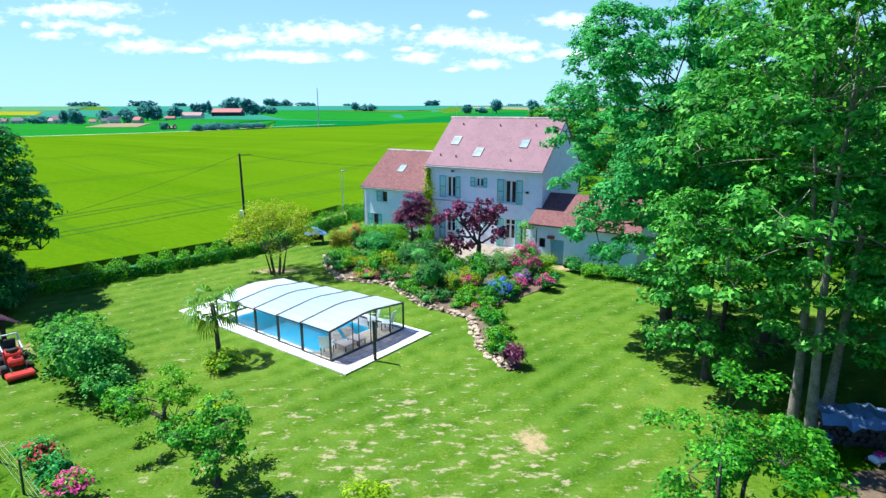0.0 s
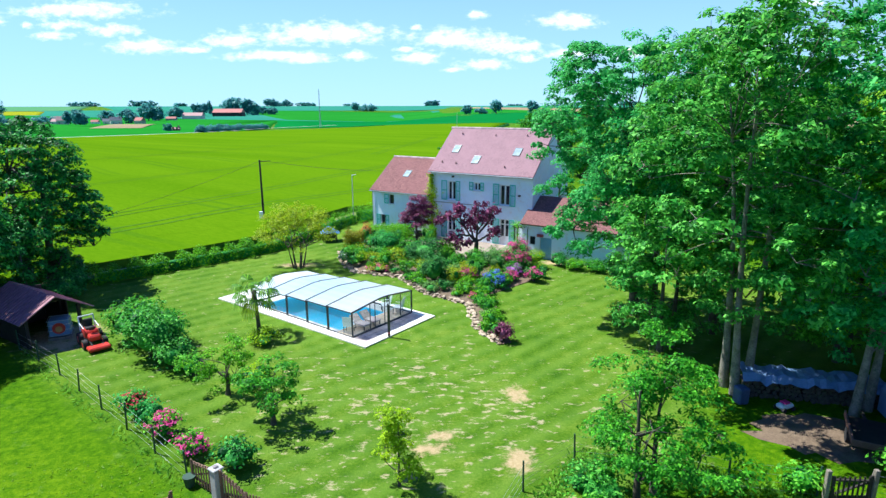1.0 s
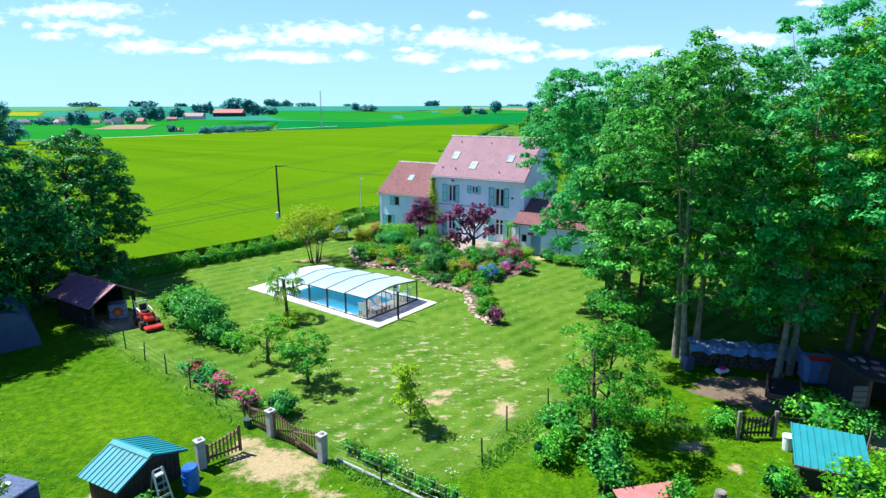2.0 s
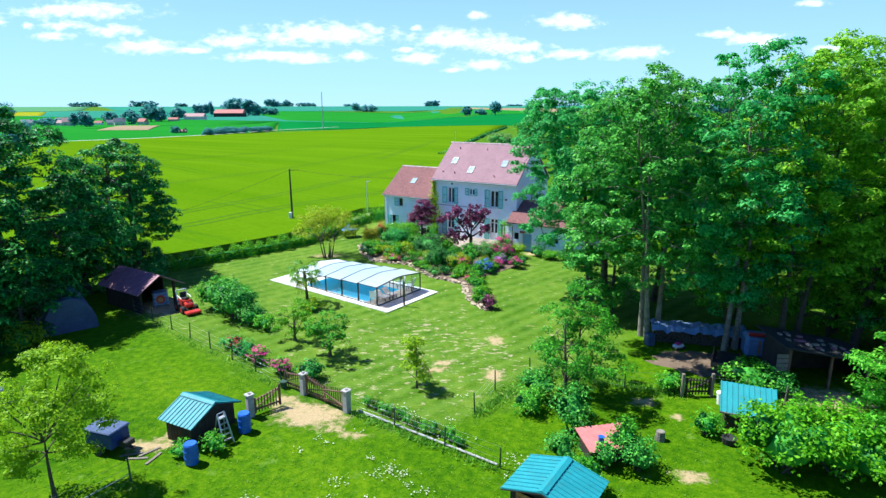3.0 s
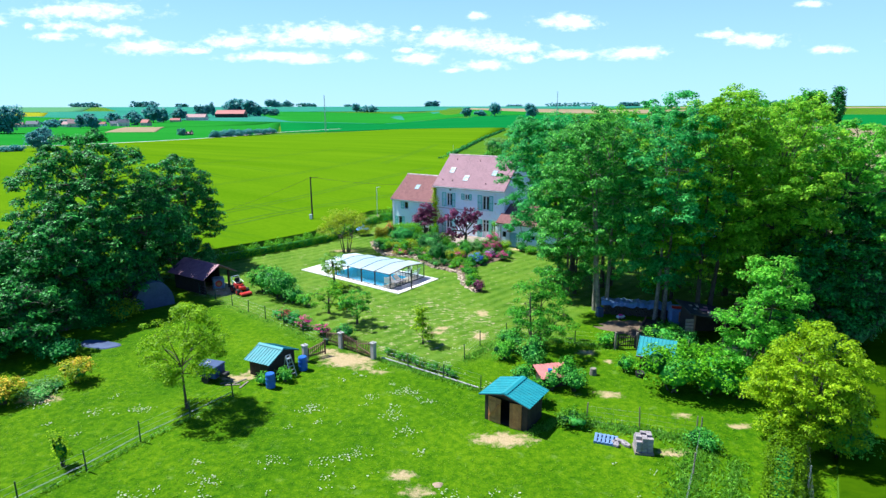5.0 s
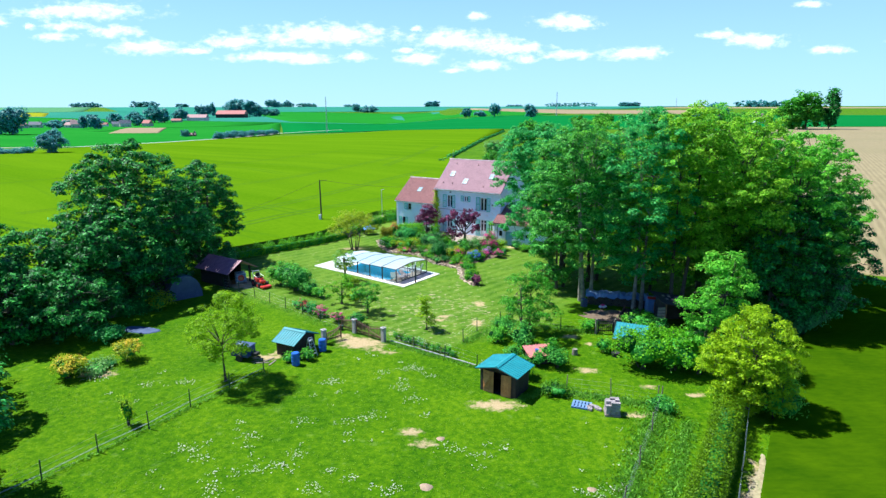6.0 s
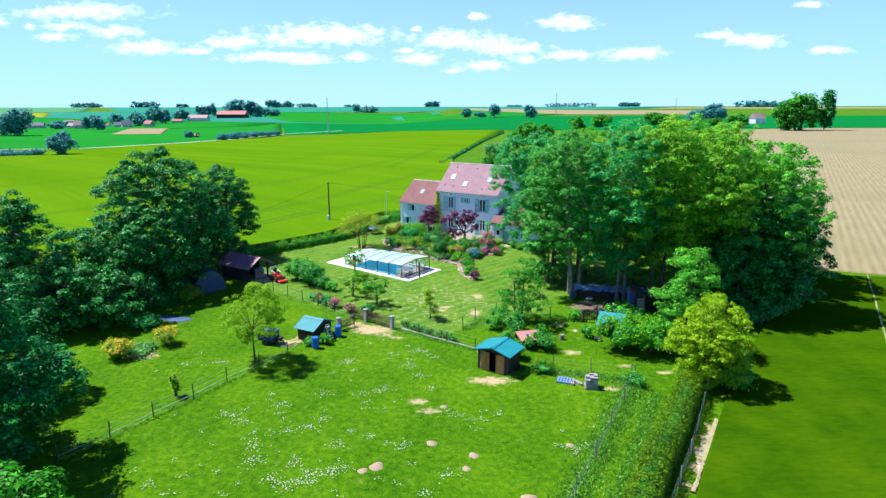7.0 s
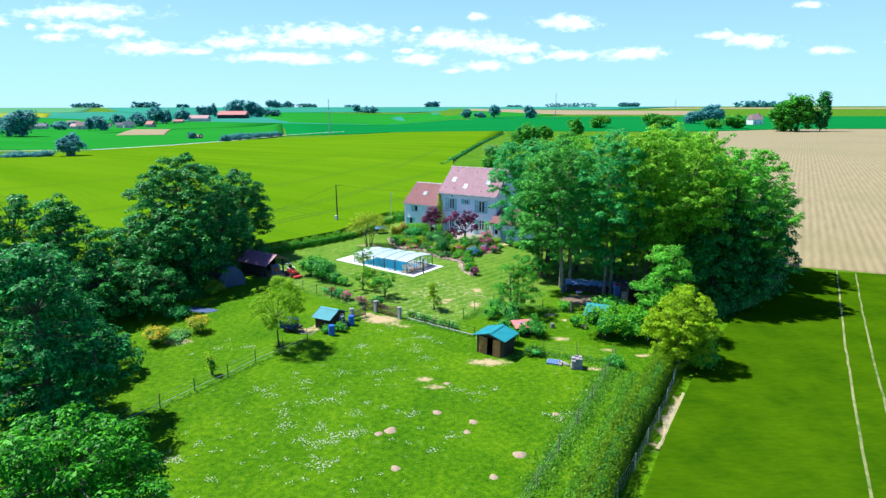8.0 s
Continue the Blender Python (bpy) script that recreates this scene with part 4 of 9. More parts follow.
def shutter(parent, x0, z0, x1, z1):
    """A hooked-back louvred shutter flat on the wall: frame, rail and slats in one leaf."""
    bm = box(x0, -0.045, z0, x0 + 0.07, -0.004, z1)
    box(x1 - 0.07, -0.045, z0, x1, -0.004, z1, bm=bm)
    for za, zb in ((z0, z0 + 0.09), (z1 - 0.09, z1), ((z0 + z1) / 2 - 0.04, (z0 + z1) / 2 + 0.04)):
        box(x0 + 0.07, -0.045, za, x1 - 0.07, -0.004, zb, bm=bm)
    zz = z0 + 0.12
    while zz < z1 - 0.12:
        bar((x0 + 0.07, -0.022, zz), (x1 - 0.07, -0.022, zz), 0.012, 0.05, bm=bm)
        zz += 0.085
    return part("shutter", bm, "shutter_green", parent, "pale green wooden shutter")


def roof_window(parent, x, y, z, ang, w=0.70, h=0.98):
    rw = thing("roof_window", 0, 0, 0)
    rw.parent = parent
    rw.matrix_basis = pose(x, y, z, ang, 0, 0)
    bm = bmesh.new()
    for q in ((-w / 2, -h / 2, -w / 2 + 0.05, h / 2), (w / 2 - 0.05, -h / 2, w / 2, h / 2), (-w / 2 + 0.05, -h / 2, w / 2 - 0.05, -h / 2 + 0.05), (-w / 2 + 0.05, h / 2 - 0.09, w / 2 - 0.05, h / 2)):
        box(q[0], q[1], 0.0, q[2], q[3], 0.07, bm=bm)
    part("frame", bm, "alu_dark", rw)
    part("pane", box(-w / 2 + 0.052, -h / 2 + 0.052, 0.03, w / 2 - 0.052, h / 2 - 0.092, 0.06), "velux_glass", rw, "sky-bright roof glass")
    return rw


house = thing("house", HX, HY, 0, HTURN, "two-storey rendered country house with pinkish tiled roof and pale green shutters", "house")
UP = [(1.78, 4.04, 2.60, 5.75), (4.47, 5.06, 5.13, 5.78), (7.03, 3.97, 7.99, 5.75)]
DOWN = [(1.72, FLOOR_Z, 2.60, 2.72), (4.45, 2.0, 5.10, 3.05), (7.08, FLOOR_Z, 7.98, 2.76)]
LEN, DEEP, EAVE, RIDGE = 10.12, 8.2, 6.72, 10.15
part("front_wall", wall_sheet(0, LEN, 0, EAVE, UP + DOWN, 0.42), "render_wall", house, "off-white rendered wall, lightly stained")
part("back_wall", box(0, DEEP - 0.42, 0, LEN, DEEP, EAVE), "render_wall", house)
for x0 in (0, LEN - 0.42):
    bm = bmesh.new()
    prof = [(0.42, 0), (DEEP - 0.42, 0), (DEEP - 0.42, EAVE), (DEEP / 2, RIDGE - 0.02), (0.42, EAVE)]
    a = [bm.verts.new((x0, q[0], q[1])) for q in prof]
    c = [bm.verts.new((x0 + 0.42, q[0], q[1])) for q in prof]
    bm.faces.new(a), bm.faces.new(c[::-1])
    for i in range(5):
        bm.faces.new((a[(i + 1) % 5], a[i], c[i], c[(i + 1) % 5]))
    bmesh.ops.recalc_face_normals(bm, faces=bm.faces)
    part("gable_wall", bm, "render_wall", house)
part("floor_slab", box(0.42, 0.42, 3.2, LEN - 0.42, DEEP - 0.42, 3.4), "wood_dark", house)
part("loft_floor", box(0.42, 0.42, EAVE - 0.3, LEN - 0.42, DEEP - 0.42, EAVE - 0.1), "wood_dark", house)
slope = math.degrees(math.atan2(RIDGE - EAVE, DEEP / 2))
roof_slope("roof", -0.12, LEN + 0.15, -0.32, EAVE - 0.32 * math.tan(radians(slope)) + 0.05, DEEP / 2, RIDGE + 0.05, house, "tiles_pink", label="weathered pinkish clay tile slope")
back = roof_slope("roof", -0.12, LEN + 0.15, 0, 0, DEEP / 2 + 0.32, RIDGE - EAVE + 0.32 * math.tan(radians(slope)), house, "tiles_pink")
back.matrix_basis = Matrix.Translation((LEN + 0.03, DEEP + 0.32, EAVE - 0.22)) @ pose(0, 0, 0, 0, 0, 180) @ pose(0, 0, 0, slope, 0, 0)
ridge_bm = bmesh.new()
bmesh.ops.create_cone(ridge_bm, cap_ends=True, segments=10, radius1=0.13, radius2=0.115, depth=0.36, matrix=Matrix.Rotation(radians(90), 4, "Y"))
ridge_me = bpy.data.meshes.new("ridge_tile")
ridge_bm.to_mesh(ridge_me)
ridge_bm.free()
ridge_me.materials.append(M["tiles_ridge"])
for i in range(29):
    o = part_mesh("ridge_tile", ridge_me, house)
    o.location = (-0.05 + 0.36 * i, DEEP / 2, RIDGE + 0.14)
bm = bmesh.new()
bar((-0.12, -0.36, EAVE - 0.22), (LEN + 0.15, -0.36, EAVE - 0.22), 0.12, bm=bm, sides=8)
part("gutter", bm, "zinc", house)
part("downpipe", bar((0.05, -0.06, 0.3), (0.05, -0.06, EAVE - 0.25), 0.09, sides=8), "zinc", house)
for i, (x0, z0, x1, z1) in enumerate(UP):
    casement(house, x0, z0, x1, z1, 0.16, 2, bars=0 if i == 1 else 0)
for x0, z0, x1, z1 in DOWN[1:2]:
    casement(house, x0, z0, x1, z1, 0.16, 2)
for i in (0, 2):
    x0, z0, x1, z1 = DOWN[i]
    casement(house, x0, z0, x1, z1, 0.16, 2, transom=(i == 2), sill=False, name="french_door", bars=0 if i else 2)
    part("panel", box(x0 + 0.06, 0.14, z0 + 0.03, x1 - 0.06, 0.20, z0 + 0.75), "white_paint", house, "white lower door panel")
for (a, zb, c, zt) in ((1.12, 4.0, 1.72, 5.79), (2.64, 4.0, 3.1, 5.79), (4.02, 5.05, 4.44, 5.82), (5.16, 5.05, 5.5, 5.82), (6.40, 3.93, 6.98, 5.81), (8.02, 3.93, 8.55, 5.81),
                       (1.10, 0.52, 1.68, 2.4), (2.66, 0.52, 3.14, 2.4), (4.05, 2.0, 4.42, 3.1), (5.13, 2.0, 5.5, 3.1), (6.42, 0.52, 7.02, 2.76), (8.02, 0.52, 8.5, 2.76)):
    shutter(house, a, zb, c, zt)
part("string_course", box(0, -0.03, 3.72, 6.3, -0.003, 3.80), "concrete", house)
for x, z in ((2.4, 6.2), (8.95, 4.95)):
    part("wall_lamp", box(x - 0.10, -0.22, z - 0.09, x + 0.10, -0.004, z + 0.06, 0.03), "wood_dark", house, "small dark wall lamp")
rs = math.radians(slope)
for x, zc in ((1.63, 8.35), (4.2, 7.55), (7.8, 8.3)):
    yy = (zc - EAVE) / math.tan(rs)
    roof_window(house, x, yy - 0.12 * math.sin(rs), zc + 0.14 * math.cos(rs) + 0.02, slope)
for x, zc in ((2.4, 7.15), (4.9, 9.55), (1.4, 9.6), (8.0, 9.6), (0.9, 7.2), (7.3, 7.05)):
    yy = (zc - EAVE) / math.tan(rs)
    part("roof_vent", bar((x, yy - 0.05, zc + 0.08), (x, yy - 0.14, zc + 0.32), 0.14, 0.10, sides=8), "tiles_far", house, "small clay roof vent")
part("antenna", bar((0.3, DEEP / 2, RIDGE), (0.3, DEEP / 2, RIDGE + 1.5), 0.03, sides=6), "steel", house)

annex = thing("house_wing", HX, HY, 0, HTURN, "lower house wing with red-brown tiled roof and pale rendered wall", "house")
AW = [(-4.94, 3.1, -4.34, 4.0), (-6.0, 0.9, -5.42, 1.95)]
AE, AR_, AD = 4.4, 7.15, 7.8
part("front_wall", wall_sheet(-6.95, -0.01, 0, AE, AW, 0.4), "render_wall", annex, "off-white rendered wall with worn patches")
part("back_wall", box(-6.95, AD - 0.4, 0, -0.01, AD, AE), "render_wall", annex)
bm = bmesh.new()
prof = [(0.4, 0), (AD - 0.4, 0), (AD - 0.4, AE), (AD / 2, AR_ - 0.02), (0.4, AE)]
a = [bm.verts.new((-6.95, q[0], q[1])) for q in prof]
c = [bm.verts.new((-6.55, q[0], q[1])) for q in prof]
bm.faces.new(a), bm.faces.new(c[::-1])
for i in range(5):
    bm.faces.new((a[(i + 1) % 5], a[i], c[i], c[(i + 1) % 5]))
bmesh.ops.recalc_face_normals(bm, faces=bm.faces)
part("gable_wall", bm, "render_wall", annex)
asl = math.degrees(math.atan2(AR_ - AE, AD / 2))
roof_slope("roof", -7.1, -0.02, -0.28, AE - 0.28 * math.tan(radians(asl)) + 0.04, AD / 2, AR_ + 0.04, annex, "tiles_red", label="mottled red-brown clay tile slope")
back = roof_slope("roof", -7.1, -0.02, 0, 0, AD / 2 + 0.28, AR_ - AE + 0.28 * math.tan(radians(asl)), annex, "tiles_red")
back.matrix_basis = Matrix.Translation((-0.02, AD + 0.28, AE - 0.16)) @ pose(0, 0, 0, 0, 0, 180) @ pose(0, 0, 0, asl, 0, 0)
for i in range(19):
    o = part_mesh("ridge_tile", ridge_me, annex)
    o.location = (-6.9 + 0.36 * i, AD / 2, AR_ + 0.13)
for x0, z0, x1, z1 in AW:
    casement(annex, x0, z0, x1, z1, 0.18, 1, mats="wood_dark")
for q in ((-5.5, 3.08, -4.98, 4.02), (-6.5, 0.88, -6.04, 1.97), (-5.38, 0.88, -4.98, 1.97)):
    shutter(annex, *q)
bm = bmesh.new()
bar((-7.1, -0.3, AE - 0.14), (-0.3, -0.3, AE - 0.14), 0.11, bm=bm, sides=8)
bar((-6.9, -0.07, 0.3), (-6.9, -0.07, AE - 0.15), 0.08, bm=bm, sides=8)
part("gutter", bm, "zinc", annex)
asr = radians(asl)
yy = (5.75 - AE) / math.tan(asr)
roof_window(annex, -4.0, yy - 0.1 * math.sin(asr), 5.75 + 0.15 * math.cos(asr), asl, 0.7, 0.95)

ext = thing("side_extension", HX, HY, 0, HTURN, "low rendered side building with tiled roof and blue door", "house")
EW = [(10.49, 1.16, 10.99, 1.85), (11.40, 0.0, 12.42, 1.85), (14.2, 1.14, 15.26, 1.72)]
part("front_wall", wall_sheet(9.8, 17.6, -0.35, 2.95, EW, 0.35, y=-1.2), "render_wall", ext, "pale rendered wall")
part("side_wall", box(9.8, -0.85, -0.35, 10.1, 0.0, 2.95), "render_wall", ext)
part("side_wall", box(17.25, -0.85, -0.35, 17.6, 4.6, 3.0), "render_wall", ext)
part("back_wall", box(10.13, 4.6, -0.35, 17.6, 4.95, 3.0), "render_wall", ext)
er = math.degrees(math.atan2(1.75, 2.9))
roof_slope("roof", 9.7, 17.8, -1.5, 2.80, 1.7, 2.80 + 3.2 * math.tan(radians(er)), ext, "tiles_red", label="mottled red-brown clay tile slope")
back = roof_slope("roof", 9.7, 17.8, 0, 0, 3.5, 3.5 * math.tan(radians(er)), ext, "tiles_red")
back.matrix_basis = Matrix.Translation((18.3 - 0.5, 5.2, 2.62)) @ pose(0, 0, 0, 0, 0, 180) @ pose(0, 0, 0, er, 0, 0)
casement(ext, 10.49, 1.16, 10.99, 1.85, -1.05, 1, mats="wood_dark", sill=False)
casement(ext, 14.2, 1.14, 15.26, 1.72, -1.05, 2, mats="door_blue", sill=False)
d = thing("door", 0, 0, 0)
d.parent = ext
part("leaf", box(11.42, -1.08, 0.02, 12.40, -1.02, 1.84, 0.01), "door_blue", d, "faded blue plank door")
bm = bmesh.new()
for i in range(6):
    box(11.47 + 0.155 * i, -1.095, 0.06, 11.60 + 0.155 * i, -1.078, 1.80, bm=bm)
part("plank", bm, "door_blue", d)
part("handle", box(12.27, -1.13, 0.88, 12.31, -1.08, 1.06), "steel", d)
part("lintel_box", box(11.2, -1.42, 1.90, 11.72, -1.203, 2.12, 0.02), "red_paint", ext, "dark red box over the door")
for i in range(3):
    part("step", box(11.35, -1.5 - 0.28 * i, -0.4, 12.5, -1.2 - 0.28 * i - 0.002 * (i > 0), -0.05 - 0.12 * i, 0.01), "concrete", ext)
roof_window(ext, 15.3, 0.4, 2.80 + 1.9 * math.tan(radians(er)) + 0.16, er, 0.6, 0.8)

# paved terrace before the house, slab by slab
terr_root = thing("terrace", HX, HY, 0, HTURN, "pale sandstone paved terrace before the house", "terrace", kind="structure")
part("bed", box(-1.0, -6.2, -0.3, 9.7, -0.004, FLOOR_Z - 0.05), "terrace", terr_root)
slab_me = bpy.data.meshes.new("slab")
bm = box(-0.44, -0.44, -0.045, 0.44, 0.44, 0.0, 0.012)
bm.to_mesh(slab_me)
bm.free()
slab_me.materials.append(M["terrace"])
for i in range(11):
    for j in range(6):
        o = part_mesh("slab", slab_me, terr_root)
        o.location = (-0.52 + 0.9 * i, -0.5 - 0.9 * j, FLOOR_Z + random.uniform(-0.004, 0.004))

# ---------------- pool and its sliding cover ----------------
PX, PY = -4.40, 22.03
PTURN = math.degrees(math.atan2(0.797, 0.604))     # local x along the short side, local y along the long side
pool = thing("swimming_pool", PX, PY, 0, PTURN, "blue swimming pool with pale stone coping and paved end strip", "pool", kind="structure")
# coping and deck as slabs round the basin (basin 0.9..4.6 by 3.0..9.9)
part("deck_bed", wall_sheet(0, 5.95, 0, 13.5, [(0.83, 2.9, 4.65, 10.0)], 0.10), "coping", pool).matrix_basis = pose(0, 0, 0.005, -90, 0, 0) @ Matrix.Diagonal((1, 1, -1, 1))
for ob_ in [o for o in pool.children if o.name.startswith("deck_bed")]:
    ob_.matrix_basis = Matrix(((1, 0, 0, 0), (0, 0, 1, 0), (0, -1, 0, 0.045), (0, 0, 0, 1)))
def deck_slab(x0, y0, x1, y1, mat_, z=0.07):
    return part("slab", box(x0 + 0.006, y0 + 0.006, 0.02, x1 - 0.006, y1 - 0.006, z, 0.008), mat_, pool)
for i in range(27):
    y0 = 0.5 * i
    deck_slab(0, y0, 0.5, y0 + 0.5, "coping")
    deck_slab(5.45, y0, 5.95, y0 + 0.5, "coping")
for i in range(10):
    x0 = 0.5 + 0.495 * i
    deck_slab(x0, 0, x0 + 0.495, 0.5, "coping")
    deck_slab(x0, 13.0, x0 + 0.495, 13.5, "coping")
for i in range(8):
    x0 = 0.5 + 4.95 / 8 * i
    for j in range(2):
        deck_slab(x0, 0.5 + 0.5 * j, x0 + 4.95 / 8, 1.0 + 0.5 * j, "paving", 0.062)
    for j in range(3):
        deck_slab(x0, 1.5 + 0.45 * j, x0 + 4.95 / 8, 1.95 + 0.45 * j, "paving_tan", 0.06)
    for j in range(6):
        deck_slab(x0, 10.0 + 0.5 * j, x0 + 4.95 / 8, 10.5 + 0.5 * j, "coping", 0.06)
for i in range(14):
    y0 = 2.9 + 7.1 / 14 * i
    deck_slab(0.5, y0, 0.88, y0 + 7.1 / 14, "coping", 0.065)
    deck_slab(4.6, y0, 5.45, y0 + 7.1 / 14, "coping", 0.065)
bm = bmesh.new()
for q in ((0.83, 2.9, -1.2, 4.65, 2.95, 0.03), (0.83, 9.95, -1.2, 4.65, 10.0, 0.03), (0.83, 2.95, -1.2, 0.88, 9.95, 0.03), (4.6, 2.95, -1.2, 4.65, 9.95, 0.03), (0.83, 2.9, -1.25, 4.65, 10.0, -1.202)):
    box(*q, bm=bm)
part("basin", bm, "liner", pool, "pale blue pool liner")
part("water", box(0.882, 2.952, -1.198, 4.598, 9.948, -0.06), "water", pool, "clear still pool water")

cover = thing("pool_enclosure", PX, PY, 0.05, PTURN, "low telescopic pool enclosure, dark frames, clear sides, white twin-wall roof", "pool enclosure")
SEC = [1.48, 3.40, 5.25, 7.15, 8.95, 10.75]
for k in range(5):
    x0, x1 = 0.52 + 0.06 * k, 5.5 - 0.06 * k
    he, hc = 1.42 - 0.075 * k, 1.66 - 0.075 * k
    ya, yb = SEC[k], SEC[k + 1] + 0.05
    xm = (x0 + x1) / 2
    sec = thing("section", 0, 0, 0)
    sec.parent = cover
    prof = [(x0, 0.02), (x0, he), (xm - 0.35, hc - 0.005), (xm, hc), (xm + 0.35, hc - 0.005), (x1, he), (x1, 0.02)]
    for y in (ya, yb):
        ya_ = y + (0.07 if k and y == ya else 0)
        rim = [(x, z_ + 0.05 * (z_ > 0.1)) for x, z_ in prof]
        inner = [(x + (0.035 if i < 2 else -0.035 if i > 4 else 0), z_ - 0.065 * (z_ > 0.1)) for i, (x, z_) in enumerate(rim)]
        outer = [(x - (0.035 if i < 2 else -0.035 if i > 4 else 0), z_) for i, (x, z_) in enumerate(rim)]
        bm = prism(outer + inner[::-1], ya_ - 0.035, ya_ + 0.035)
        part("arch", bm, "alu_dark", sec, "dark aluminium arch")
    for x in (x0, x1):
        part("floor_rail", bar((x, ya, 0.03), (x, yb, 0.03), 0.07, 0.06), "alu_dark", sec)
        part("eave_rail", bar((x, ya, he), (x, yb, he), 0.05, 0.05), "alu_dark", sec)
    for p0, p1 in zip(prof[1:5], prof[2:6]):
        dz = 0.012
        bm = bmesh.new()
        vs = [bm.verts.new(q) for q in ((p0[0], ya + 0.03, p0[1] + dz), (p1[0], ya + 0.03, p1[1] + dz), (p1[0], yb - 0.03, p1[1] + dz), (p0[0], yb - 0.03, p0[1] + dz))]
        f_ = bm.faces.new(vs)
        r = bmesh.ops.extrude_face_region(bm, geom=[f_])
        for v_ in r["geom"]:
            if isinstance(v_, bmesh.types.BMVert):
                v_.co.z += 0.016
        bmesh.ops.recalc_face_normals(bm, faces=bm.faces)
        o = part("roof_panel", bm, "twinwall", sec, "milky white twin-wall roof panel")
        o.data.materials.append(M["twinwall_inner"])
        for pl in o.data.polygons:
            pl.material_index = 0 if pl.normal.z > 0.3 else 1
    for x in (x0, x1):
        o = part("side_pane", box(x - 0.004, ya + 0.04, 0.07, x + 0.004, yb - 0.04, he - 0.03), "glass", sec, "clear side pane")
        o.visible_shadow = False
# glazed front end with posts
for k, y in ((0, SEC[0]), (4, SEC[5] + 0.05)):
    x0, x1, he, hc = 0.52 + 0.06 * k, 5.5 - 0.06 * k, 1.42 - 0.075 * k, 1.66 - 0.075 * k
    end = thing("end_wall", 0, 0, 0)
    end.parent = cover
    bm = bmesh.new()
    bar((x0, y, 0.05), (x1, y, 0.05), 0.07, 0.10, bm=bm)
    for f_ in (0.28, 0.36, 0.52, 0.60, 0.80):
        x = x0 + (x1 - x0) * f_
        bar((x, y, 0.05), (x, y, he + (hc - he) * (1 - abs(2 * f_ - 1)) - 0.03), 0.035, 0.035, bm=bm)
    part("mullion", bm, "alu_dark", end)
    xs = [x0 + (x1 - x0) * f_ for f_ in (0.01, 0.28, 0.52, 0.80, 0.99)]
    for xa, xb in zip(xs, xs[1:]):
        o = part("pane", box(xa + 0.02, y - 0.004, 0.11, xb - 0.02, y + 0.004, he - 0.02), "glass", end, "clear end pane")
        o.visible_shadow = False

# ---------------- trees ----------------
COPSE = "trees of the tall copse"


def crown_lobes(height, radius, base, lean, seed, cone=0.0, count=38):
    """Boughs set round a crown's outline, with a few deeper ones that close its middle."""
    rng_ = np.random.default_rng(seed + 4000)
    h0, L_ = height * base, []

    def outline(k):
        egg = math.sqrt(max(0.03, 1 - ((k - 0.38) / 0.65) ** 2)) if k > 0.38 else 1 - 0.38 * ((0.38 - k) / 0.38) ** 2
        peak = min(1.0, 0.55 + 3.0 * k) * (1.04 - k) ** 0.62
        return egg * (1 - cone) + peak * cone
    for i in range(count):
        k = ((i + 0.5) / count) ** 0.92
        p = outline(k)
        a = i * 2.399 + rng_.uniform(-0.45, 0.45)
        r = radius * (0.17 + 0.12 * rng_.random()) * (0.75 + 0.4 * p)
        off = max(0.0, radius * p * rng_.uniform(0.94, 1.16) - r * 0.70)
        L_.append((lean[0] * k + off * math.cos(a), lean[1] * k + off * math.sin(a), h0 + 0.5 * r + (height + 0.5 - h0 - 1.2 * r) * k, r, r, r * rng_.uniform(0.70, 1.0)))
    for k in (0.04, 0.20, 0.38, 0.56, 0.76):
        p = outline(k) * radius * 0.50
        L_.append((lean[0] * k, lean[1] * k, h0 + (height - h0) * k, p, p, (height - h0) * 0.15))
    return L_


def crown_tree(name, x, y, height, radius, label, leafmat, base, trunk, stems, seed, bark, group, lean=(0, 0), dens=1.0, leaf=0.27, clump=0.52, cone=0.0, more=(), flat=0.72):
    L_ = crown_lobes(height, radius, base, lean, seed, cone) + list(more)
    area = sum(2 * c[3] * c[5] for c in L_)
    return tree(name, x, y, height, radius, label, leafmat, base, trunk, stems, len(L_), int(dens * 1.0 * area / clump ** 2), 44, leaf * 0.86, clump, seed, bark, group, lean, own_lobes=L_, shell=0.26, limb=trunk * 0.18, twigs=3, flat=flat, form=0.95)


